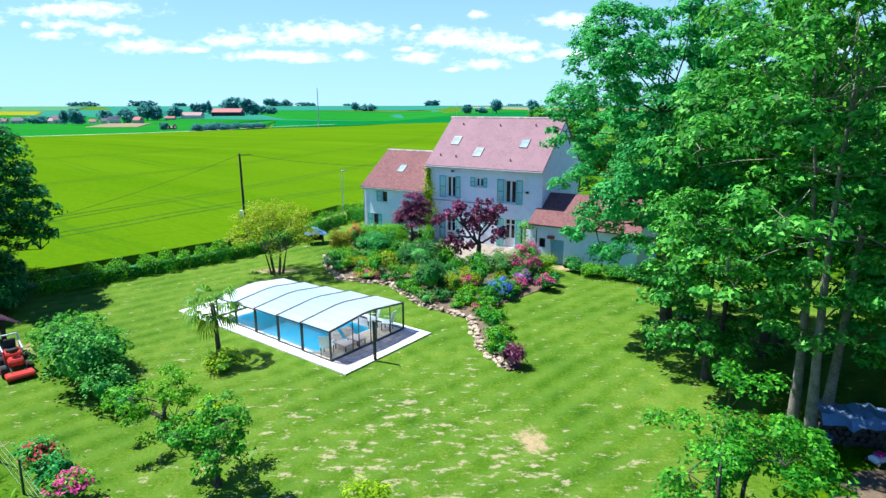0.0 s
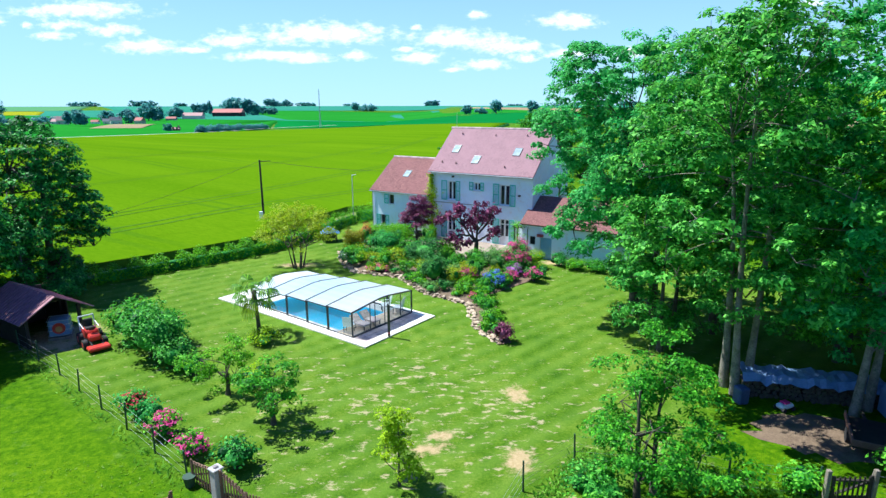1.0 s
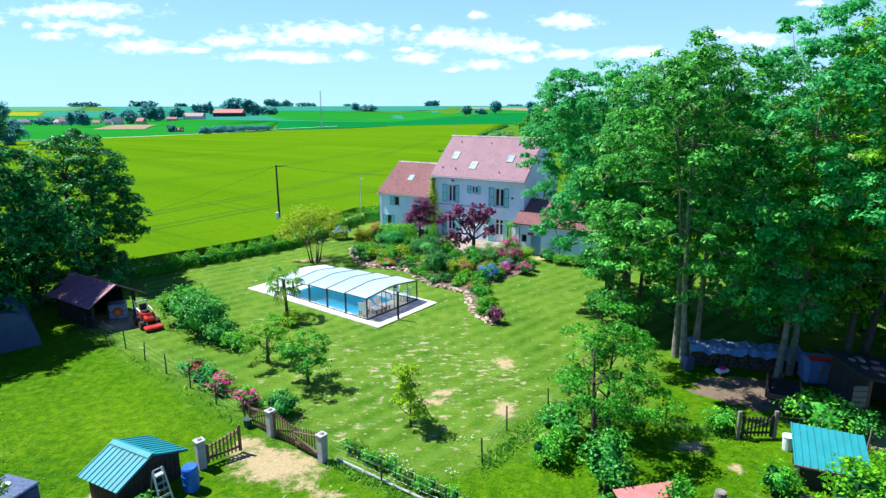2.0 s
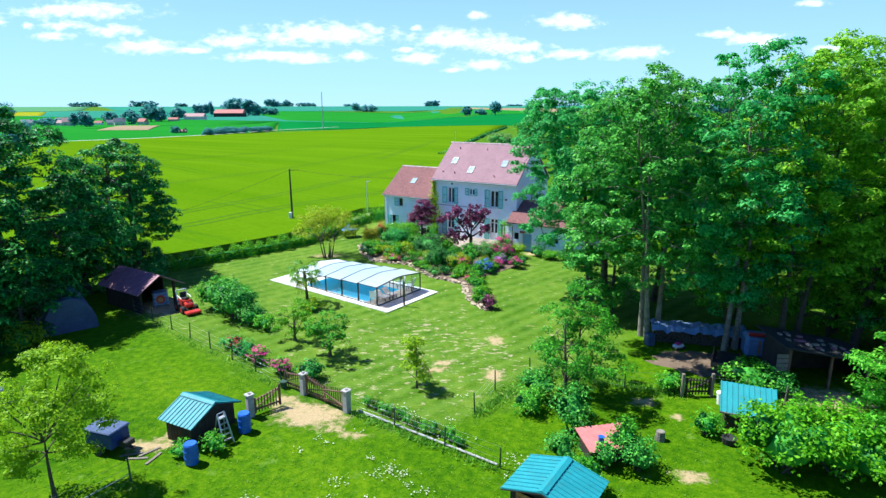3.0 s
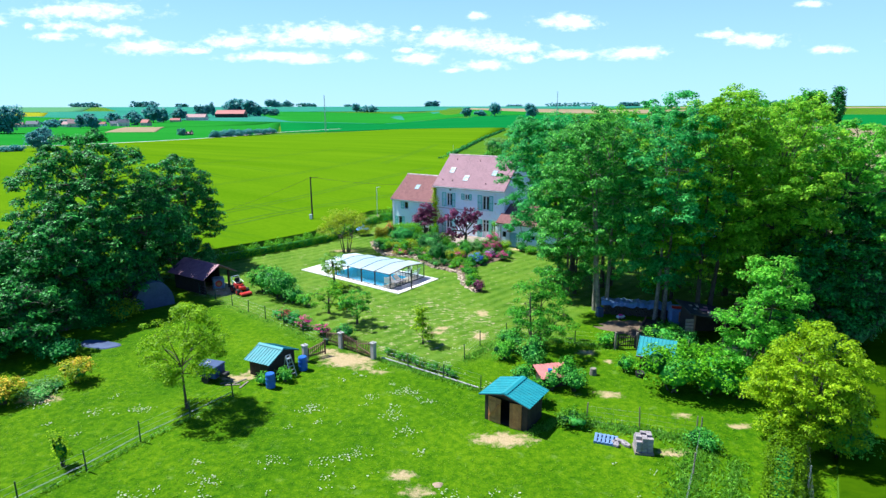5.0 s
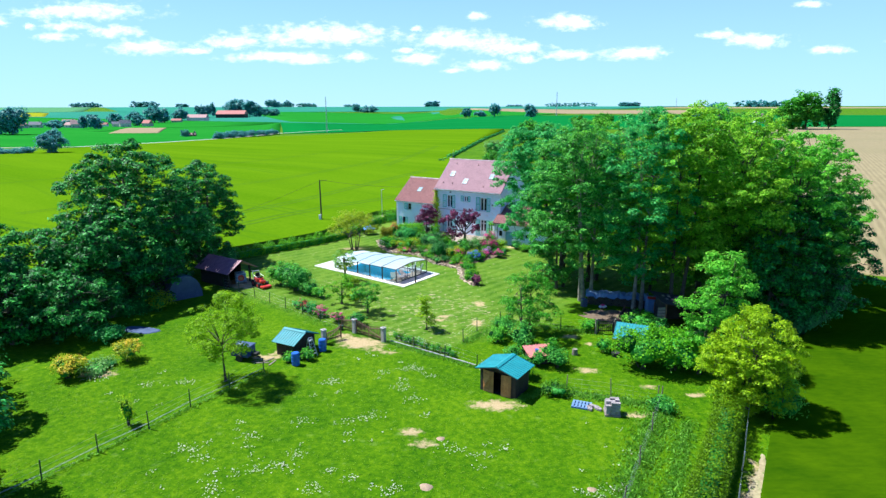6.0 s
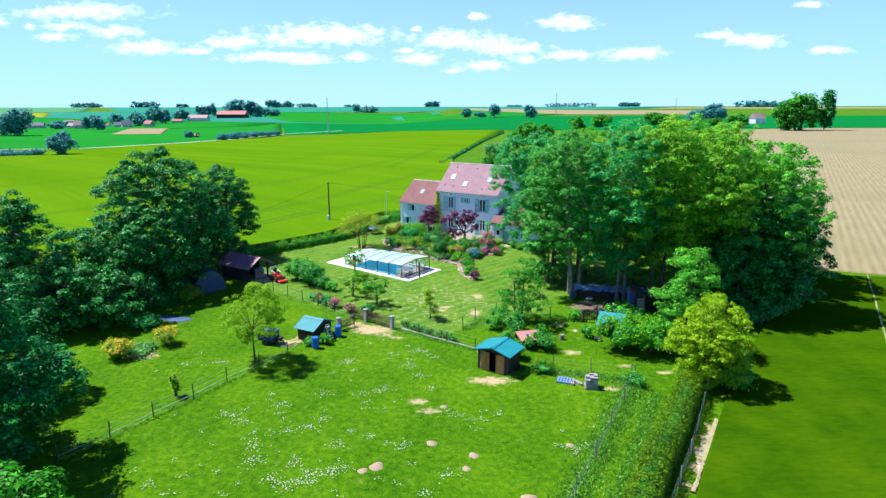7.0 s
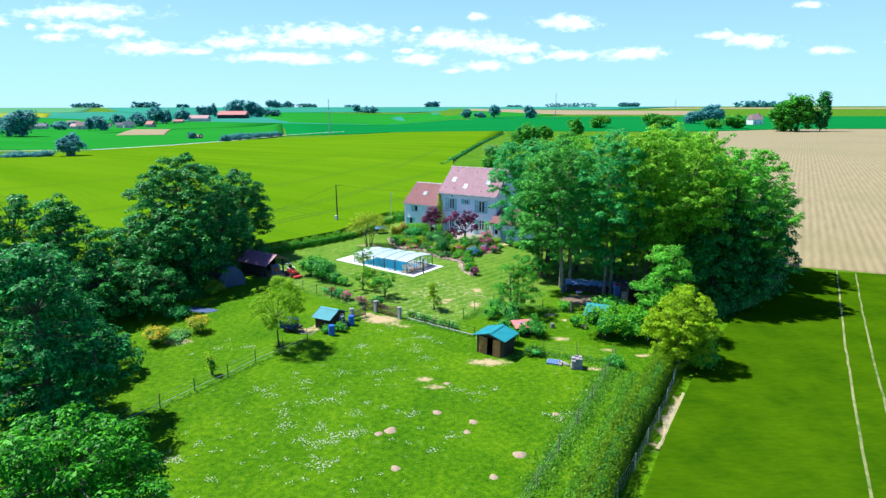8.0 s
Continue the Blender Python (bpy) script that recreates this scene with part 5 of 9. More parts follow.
WISPS = [(-2.4, -4.3, 14.2, 0.7, 0.7, 1.1), (-1.6, -4.8, 14.8, 0.5, 0.5, 1.0), (-2.9, -4.9, 15.0, 0.4, 0.4, 0.9), (-0.9, -4.4, 15.2, 0.4, 0.4, 0.8)]
for x, y, h_, r_, lf, bs, tk_, st, sd, bk_, nm, lb, ln, dn, lz, mo in (
        (12.7, 17.4, 16.0, 4.9, "leaf_ash", 0.24, 0.17, 3, 11, "bark_pale", "ash_tree", "tall ash tree with several pale stems at the wood store", (-1.6, -1.4), 1.25, 0.25, WISPS),
        (16.8, 15.5, 17.4, 4.3, "leaf_blue", 0.18, 0.16, 2, 12, "bark_pale", "ash_tree", "tall slender ash tree with two dark stems", (-1.0, -2.2), 1.25, 0.25, ()),
        (12.0, 28.0, 15.6, 5.6, "leaf_blue", 0.28, 0.26, 2, 13, "bark", "ash_tree", "broad leafy ash tree at the edge of the lawn", (-2.6, -2.2), 1.25, 0.26, [(-5.6, -0.8, 7.2, 1.4, 1.4, 1.3), (-5.0, -2.2, 5.6, 1.3, 1.3, 1.1), (-4.0, -3.0, 4.6, 1.3, 1.3, 1.0)]),
        (15.0, 24.5, 16.2, 4.9, "leaf_fresh", 0.24, 0.19, 2, 14, "bark", "ash_tree", "tall ash tree in the copse", (0, 0), 0.9, 0.28, ()),
        (20.2, 15.4, 17.4, 4.5, "leaf_olive", 0.24, 0.18, 2, 15, "bark", "ash_tree", "tall ash tree in the copse", (-0.8, -2.6), 1.2, 0.26, ()),
        (24.2, 15.2, 17.0, 4.7, "leaf_olive", 0.20, 0.22, 1, 16, "bark", "ash_tree", "tall yellow-green ash tree in the copse", (-0.6, -3.0), 1.2, 0.27, ()),
        (25.0, 21.5, 17.4, 5.0, "leaf_fresh", 0.20, 0.22, 1, 64, "bark", "ash_tree", "tall ash tree in the copse", (0, 0), 0.8, 0.30, ()),
        (28.8, 14.6, 15.0, 4.7, "leaf_fresh", 0.08, 0.28, 1, 17, "bark", "maple_tree", "spreading maple in the copse", (0.3, -1.4), 1.2, 0.27, ()),
        (34.4, 21.4, 15.0, 5.0, "leaf_fresh", 0.05, 0.28, 1, 18, "bark", "maple_tree", "spreading tree at the field edge", (0, 0), 1.0, 0.29, ()),
        (37.0, 25.0, 12.0, 4.2, "leaf_ash", 0.04, 0.26, 1, 19, "bark", "maple_tree", "spreading tree at the field edge", (0, 0), 0.9, 0.30, ()),
        (28.6, 21.8, 17.2, 5.0, "leaf_fresh", 0.16, 0.24, 1, 63, "bark", "ash_tree", "tall ash tree in the copse", (0, 0), 0.8, 0.30, ()),
        (21.0, 28.0, 16.2, 5.2, "leaf_ash", 0.26, 0.26, 1, 20, "bark", "ash_tree", "tall ash tree in the copse", (0, 0), 0.7, 0.32, ()),
        (30.0, 27.5, 16.0, 5.4, "leaf_fresh", 0.28, 0.26, 1, 21, "bark", "ash_tree", "tall ash tree in the copse", (0, 0), 0.7, 0.32, ()),
        (34.5, 31.5, 13.4, 5.4, "leaf_dark", 0.06, 0.26, 1, 22, "bark", "ash_tree", "tree at the back of the copse", (0, 0), 0.6, 0.34, ()),
        (28.0, 37.0, 13.6, 5.6, "leaf_dark", 0.12, 0.26, 1, 23, "bark", "ash_tree", "tree at the back of the copse", (0, 0), 0.6, 0.34, ()),
        (19.4, 20.6, 8.8, 3.4, "leaf_fresh", 0.08, 0.13, 2, 68, "bark", "ash_tree", "younger leafy ash below the tall trees", (0, 0), 1.0, 0.27, ()),
        (24.6, 17.8, 8.4, 3.3, "leaf_fresh", 0.06, 0.13, 2, 69, "bark", "ash_tree", "younger leafy ash below the tall trees", (0, 0), 1.0, 0.27, ()),
        (11.2, 22.0, 8.4, 3.3, "leaf_ash", 0.10, 0.14, 2, 26, "bark", "ash_tree", "younger leafy ash below the tall trees", (0, 0), 1.1, 0.25, ()),
        # leaf colour of these two carries the shade on the copse's near side
        (26.4, 11.4, 9.6, 3.6, "leaf_dark", 0.04, 0.24, 1, 24, "bark", "maple_tree", "dense leafy tree at the copse edge, darkened for shade", (0, 0), 1.1, 0.27, ()),
        (30.4, 12.4, 10.4, 3.7, "leaf_dark", 0.03, 0.24, 1, 25, "bark", "maple_tree", "dense tree at the copse edge, darkened for shade", (0, 0), 1.1, 0.27, ())):
    crown_tree(nm, x, y, h_, r_, lb, lf, bs, tk_, st, sd, bk_, COPSE, ln, dn * 0.92, lz * 1.12, more=mo)

SIDE = "trees along the paddock edge"
for x, y, h_, r_, lf, bs, tk_, st, sd, nm, lb, dn, lz, cn in (
        (-31.2, 21.8, 14.0, 7.0, "leaf_dark", 0.03, 0.38, 1, 31, "maple_tree", "large dark spreading maple beside the barn", 1.45, 0.27, 0.35),
        (-28.8, 33.2, 11.2, 4.6, "leaf_dark", 0.08, 0.32, 2, 32, "maple_tree", "rounded dark maple by the field hedge", 1.3, 0.27, 0.25),
        (-28.6, 26.6, 8.6, 3.6, "leaf_dark", 0.06, 0.30, 1, 33, "maple_tree", "dark maple behind the barn", 0.9, 0.29, 0.2),
        (-30.6, 15.2, 8.8, 4.0, "leaf_dark", 0.05, 0.28, 1, 61, "maple_tree", "dark maple along the paddock", 1.0, 0.28, 0.4),
        (-37.4, 9.2, 11.4, 3.9, "leaf_dark", 0.06, 0.30, 1, 34, "maple_tree", "dark maple along the paddock", 1.2, 0.28, 0.4),
        (-42.0, 9.6, 11.6, 4.2, "leaf_dark", 0.06, 0.30, 1, 40, "maple_tree", "dark maple along the paddock", 1.0, 0.29, 0.3),
        (-35.6, 14.8, 7.4, 3.8, "leaf_dark", 0.03, 0.24, 1, 65, "maple_tree", "low dark maple along the paddock", 0.9, 0.29, 0.2),
        (-27.4, 17.6, 5.4, 3.0, "leaf_dark", 0.03, 0.20, 1, 66, "maple_tree", "low dark maple beside the storage tunnel", 0.9, 0.28, 0.1),
        (-29.6, 9.6, 4.6, 3.2, "leaf_dark", 0.03, 0.20, 1, 67, "maple_tree", "low dark maple along the paddock", 0.9, 0.28, 0.1),
        (-33.5, 7.8, 6.0, 3.6, "leaf_dark", 0.05, 0.24, 1, 35, "maple_tree", "low dark maple along the paddock", 1.0, 0.28, 0.2),
        (-24.9, -12.6, 11.6, 4.6, "leaf_teal", 0.06, 0.30, 1, 36, "maple_tree", "tall blue-green tree beside the paddock", 1.35, 0.27, 0.6),
        (-31.0, -3.4, 9.4, 4.4, "leaf_dark", 0.05, 0.30, 1, 37, "maple_tree", "dense dark tree beside the paddock", 1.2, 0.27, 0.3),
        (-16.6, -24.2, 7.0, 4.4, "leaf_dense", 0.06, 0.28, 1, 38, "maple_tree", "leafy green tree beside the paddock", 1.8, 0.23, 0.2),
        (-27.0, -22.0, 7.5, 4.2, "leaf_dark", 0.06, 0.28, 1, 39, "maple_tree", "dark leafy tree beside the paddock", 0.9, 0.28, 0.2)):
    crown_tree(nm, x, y, h_, r_, lb, lf, bs, tk_, st, sd, "bark", SIDE, (0, 0), dn, lz * 1.25, 0.60, cone=cn)

VASE = [(0, 0, 5.3, 1.0, 1.0, 0.7)] + [(1.5 * math.cos(0.9 * i_), 1.5 * math.sin(0.9 * i_), 4.3 + 0.25 * (i_ % 3), 0.85, 0.85, 0.7) for i_ in range(7)]
VASE = [(x_ + 0.12 * z_ - 0.15, y_, z_ * 1.03, a_, b_, c_) for x_, y_, z_, a_, b_, c_ in VASE]
VASE += [(1.75 * math.cos(1.05 * i_ + 0.4), 1.75 * math.sin(1.05 * i_ + 0.4), 3.1 + 0.3 * (i_ % 2), 0.7, 0.7, 0.6) for i_ in range(6)] + [(1.1 * math.cos(1.6 * i_), 1.1 * math.sin(1.6 * i_), 2.2, 0.6, 0.6, 0.5) for i_ in range(4)]
tree("young_tree", -14.9, 1.4, 6.0, 2.9, "slender young lime-green tree in the meadow", "leaf_spring", 0.22, 0.085, 1, 12, 170, 58, 0.13, 0.40, 41, "bark", own_lobes=VASE, reach=0.5, limb=0.035)
FAN = [(0.0, 0.0, 4.3, 1.3, 1.3, 0.8)] + [(1.9 * math.cos(0.79 * i_), 1.9 * math.sin(0.79 * i_), 3.5 + 0.3 * (i_ % 2), 1.1, 1.1, 0.9) for i_ in range(8)]
FAN += [(2.7 * math.cos(0.79 * i_ + 0.4), 2.7 * math.sin(0.79 * i_ + 0.4), 2.4 + 0.3 * (i_ % 3), 0.8, 0.8, 0.65) for i_ in range(8)]
tree("golden_tree", -11.7, 37.9, 4.7, 3.6, "golden-leaved spreading tree on the lawn behind the pool", "leaf_gold", 0.22, 0.075, 7, 13, 230, 26, 0.15, 0.42, 42, "bark", own_lobes=FAN, reach=0.42, limb=0.04, twigs=6)
tree("apple_tree", -9.8, 17.0, 2.5, 1.7, "small old apple tree with open crooked branches", "leaf_garden", 0.25, 0.10, 1, 6, 34, 45, 0.13, 0.30, 43, "bark")
tree("apple_tree", -7.1, 14.5, 2.5, 1.55, "small old apple tree with dark green leaves", "leaf_mid", 0.35, 0.10, 1, 6, 44, 45, 0.15, 0.33, 44, "bark")
tree("young_tree", -1.8, 10.6, 3.1, 1.0, "slim young tree on the lawn", "leaf_lime", 0.10, 0.05, 1, 8, 46, 36, 0.13, 0.28, 45, "bark")
tree("cherry_tree", 6.3, 9.8, 5.2, 2.9, "airy garden tree with a thin trunk", "leaf_mid", 0.20, 0.11, 2, 12, 105, 80, 0.14, 0.42, 46, "bark")
crown_tree("garden_tree", 17.4, 2.4, 8.0, 2.1, "leafy bright green tree beside the vegetable garden", "leaf_fresh", 0.16, 0.13, 2, 47, "bark", "", (1.0, 0.4), 1.5, 0.22, 0.42)
crown_tree("lime_tree", 17.5, -2.6, 6.0, 2.55, "bright yellow-green spreading tree at the field edge", "leaf_lime", 0.04, 0.13, 5, 48, "bark", "", (0, 0), 2.0, 0.17, 0.34)

# ---------------- planted bed before the terrace ----------------
def bed_sheet(name, near, far, z_near, z_far, label):
    near, far = np.array(near, float), np.array(far, float)
    rows_, V = 8, []
    for j in range(rows_ + 1):
        k = j / rows_
        for i in range(len(near)):
            q = near[i] * (1 - k) + far[i] * k
            V.append((q[0], q[1], z_near + (z_far - z_near) * k + 0.05 * math.sin(5 * i + 3 * j)))
    w_ = len(near)
    Fc = [(j * w_ + i, j * w_ + i + 1, (j + 1) * w_ + i + 1, (j + 1) * w_ + i) for j in range(rows_) for i in range(w_ - 1)]
    return tagged(new(name, mesh_of(name, V, Fc, ["soil"], flat=False)), label, "flower bed", kind="structure")


BORDER = [(-9.4, 43), (-8.8, 40), (-7.1, 36.4), (-3.6, 35.0), (-1.6, 31.2), (1.1, 28.9), (1.55, 24.8), (2.6, 22.5)]
bed_sheet("flower_bed", BORDER[:6] + [(2.8, 30.9), (5.2, 33.3), (7.0, 35.0)], [(-7.6, 46.2), (-5.5, 44), (-4.2, 43), (-2.6, 42), (-1, 41), (0.8, 40), (2.5, 39), (4.8, 39), (6.4, 40.4)], 0.06, 0.42, "brown earth bed with shrubs and perennials")
bed_sheet("flower_bed", [(1.1, 28.9), (1.5, 26.5), (1.6, 24.7), (2.6, 22.4)], [(3.2, 29.6), (2.9, 26.8), (3.0, 24.6), (3.3, 22.6)], 0.07, 0.08, "narrow earth bed edged with stones")

PLANTS = [
    ("rust", -7.3, 44.6, 1.0, 1.6), ("fresh", -4.4, 43.5, 2.7, 1.7),
    ("blue", -5.4, 42.0, 2.2, 1.5), ("fresh", -7.5, 39.6, 1.0, 0.8), ("lime", -6.8, 38.8, 0.8, 0.7), ("fresh", -4.8, 37.0, 1.0, 1.2),
    ("olive", -5.8, 38.0, 1.1, 0.8), ("olive", -3.9, 38.2, 1.0, 1.0), ("dark", -7.5, 37.9, 0.9, 0.5), ("feather", -1.9, 38.5, 2.5, 1.6), ("conifer", -1.0, 33.5, 1.8, 1.9),
    ("fresh", -0.1, 38.8, 1.5, 1.4), ("ash", 0.6, 36.8, 1.2, 1.1), ("olive", 0.4, 32.9, 1.0, 1.2), ("pinkrust", 1.3, 33.6, 1.3, 1.1), ("ash", 2.1, 34.3, 1.2, 1.6),
    ("silver", 3.6, 36.7, 1.8, 1.3), ("blueflower", 3.2, 32.6, 1.3, 1.1), ("pink", 5.3, 36.4, 1.8, 2.0), ("mauve", 4.9, 35.2, 1.1, 0.9), ("pink", 4.6, 33.9, 0.8, 0.7),
    ("lime", 6.8, 37.7, 1.4, 1.0), ("pinkdark", 6.2, 34.0, 1.1, 0.9), ("dark", 7.0, 35.0, 0.7, 0.7), ("fresh", 1.2, 31.6, 1.3, 0.8), ("ash", 2.6, 31.9, 0.8, 0.8),
    ("fresh", 2.1, 30.2, 0.9, 0.7), ("ash", 2.3, 27.2, 0.9, 0.9), ("fresh", 2.4, 24.9, 1.0, 1.0), ("barberry", 2.9, 22.9, 1.0, 0.9), ("white", -8.3, 38.6, 0.6, 0.7),
    ("ash", -2.7, 33.9, 0.9, 0.6), ("fresh", -3.1, 36.2, 1.1, 0.8), ("fresh", -2.0, 33.0, 1.0, 0.7), ("silver", -1.2, 31.4, 1.0, 0.6), ("conifer", -0.3, 31.7, 0.8, 0.7),
    ("pinkrust", -5.3, 36.3, 1.4, 0.4), ("ash", 2.2, 38.0, 1.3, 1.1), ("fresh", -1.6, 43.6, 1.2, 1.6), ("dark", 8.8, 38.2, 1.4, 0.9),
    ("fresh", 9.9, 37.1, 1.5, 0.7), ("ash", 11.3, 36.5, 1.6, 0.7), ("ash", -3.1, 41.0, 1.6, 1.1), ("fresh", -6.0, 44.8, 1.8, 1.4), ("ash", 3.9, 38.6, 1.3, 1.0),
    ("dark", -2.6, 40.2, 1.3, 0.9), ("olive", 1.4, 36.0, 0.9, 0.8), ("lime", -1.4, 36.2, 0.9, 0.7), ("silver", 0.4, 35.0, 1.0, 0.8), ("fresh", 5.6, 38.3, 1.3, 1.0),
    ("ash", 2.0, 28.6, 0.9, 0.7), ("silver", 2.3, 26.0, 0.8, 0.6), ("fresh", 2.0, 24.0, 0.6, 0.6), ("pinkrust", 1.6, 30.0, 0.6, 0.4), ("dark", 12.6, 35.6, 1.6, 0.9), ("ash", 13.8, 35.0, 1.5, 1.2),
]
LOOK = {
    "olive": ("box_shrub", "leaf_gold", None, "rounded olive-green clipped shrub"), "rust": ("photinia", "leaf_rust", None, "shrub with rust-red young leaves"),
    "ash": ("evergreen_shrub", "leaf_mid", None, "dense mid-green garden shrub"), "fresh": ("garden_shrub", "leaf_garden", None, "bright fresh green leafy shrub"),
    "conifer": ("dwarf_conifer", "leaf_conifer", None, "low blue-green dwarf conifer"), "lime": ("golden_shrub", "leaf_lime", None, "small yellow-green mounded shrub"),
    "blue": ("evergreen_shrub", "leaf_blue", None, "rounded blue-green garden shrub"),
    "silver": ("lavender_bush", "leaf_silver", None, "silvery grey-green mound of leaves"), "dark": ("evergreen_shrub", "leaf_dark", None, "dark evergreen mounded shrub"),
    "feather": ("rosemary_bush", "leaf_conifer", None, "feathery grey-green rosemary bush"), "pinkrust": ("pink_shrub", "leaf_gold", "flower_pink", "shrub with salmon-pink new growth"),
    "blueflower": ("ceanothus", "leaf_ash", "flower_blue", "mounded shrub covered in blue flowers"), "pink": ("rhododendron", "leaf_ash", "flower_pink", "rhododendron covered in pink flowers"),
    "mauve": ("rhododendron", "leaf_ash", "flower_mauve", "rhododendron with pale mauve flowers"), "pinkdark": ("azalea", "leaf_dark", "flower_pink", "low azalea with pink flowers"),
    "barberry": ("barberry_bush", "leaf_red", None, "dark red barberry bush at the bed's tip"), "white": ("white_perennial", "leaf_silver", "flower_white", "low clump of white flowers"),
}
for i, (k, x, y, w_, h_) in enumerate(PLANTS):
    nm, lf, fl, lb = LOOK[k]
    zz = 0.06 + 0.36 * float(smooth(33, 42, y)) if -9 < x < 7.5 and y > 30 else 0.05
    shrub(nm, x, y, w_ * 1.16, w_ * 1.16, h_ * 1.1, lb, lf, 100 + i, fl, 1.3 if k in ("blueflower", "pink", "mauve", "pinkdark") else 0.55, 0.085, 1.0, zz, group="shrubs of the planted bed")

# low ground cover that fills the bed between the shrubs
rng = np.random.default_rng(44)
BEDPOLY = [(-8.6, 40.5), (-6.9, 36.9), (-3.3, 35.6), (-1.3, 31.8), (1.2, 29.4), (1.9, 27), (2.0, 24), (2.9, 23), (2.8, 26), (2.8, 30.8), (5.2, 33.5), (6.9, 35.2), (5.8, 39.4), (1.5, 39.0), (-2.5, 41.6), (-6.8, 45.6)]
placed = 0
while placed < 120:
    x, y = rng.uniform(-9, 8), rng.uniform(22.5, 46)
    if not inside(BEDPOLY, np.array([x]), np.array([y]))[0] or (y < 30 and rng.random() < 0.3):
        continue
    k = ("fresh", "ash", "dark", "olive", "fresh", "lime", "dark", "ash", "fresh", "silver")[placed % 10]
    nm, lf, fl, lb = LOOK[k]
    w_ = 0.6 + 0.5 * rng.random()
    shrub(nm, x, y, w_, w_, w_ * (0.55 + 0.35 * rng.random()), lb, lf, 800 + placed, fl, 0.3, 0.10, 0.8, 0.06 + 0.36 * float(smooth(33, 42, y)) if y > 30 else 0.05, group="shrubs of the planted bed", lumps=3)
    placed += 1

# edging stones, one by one
stones = thing("stone_edging", 0, 0, 0, 0, "low dry edging of rough tan fieldstones round the bed", "stone edging")
rng = np.random.default_rng(5)
stone_mes = []
for k in range(7):
    bm = bmesh.new()
    bmesh.ops.create_icosphere(bm, subdivisions=1, radius=0.5)
    for v_ in bm.verts:
        v_.co = Vector((v_.co.x * 1.25, v_.co.y * 0.9, v_.co.z * 0.75)) * (0.78 + 0.4 * rng.random())
    me_ = bpy.data.meshes.new("stone")
    bm.to_mesh(me_)
    bm.free()
    me_.materials.append(M["stone"])
    stone_mes.append(me_)
bp_ = np.array(BORDER)
seg = np.linalg.norm(np.diff(bp_, axis=0), axis=1)
cum = np.concatenate([[0], np.cumsum(seg)])
s_ = 0.0
while s_ < cum[-1]:
    for row in range(2):
        x = np.interp(s_, cum, bp_[:, 0]) + rng.normal(0, 0.08) + 0.16 * row
        y = np.interp(s_, cum, bp_[:, 1]) + rng.normal(0, 0.08) + 0.10 * row
        o = part_mesh("stone", stone_mes[rng.integers(7)], stones)
        sc = 0.17 + 0.22 * rng.random() ** 1.5
        o.matrix_basis = pose(x, y, 0.03 + 0.11 * row, rng.normal(0, 8), rng.normal(0, 8), rng.random() * 360) @ Matrix.Diagonal((sc * 1.1, sc, sc * 0.7, 1))
    s_ += 0.24

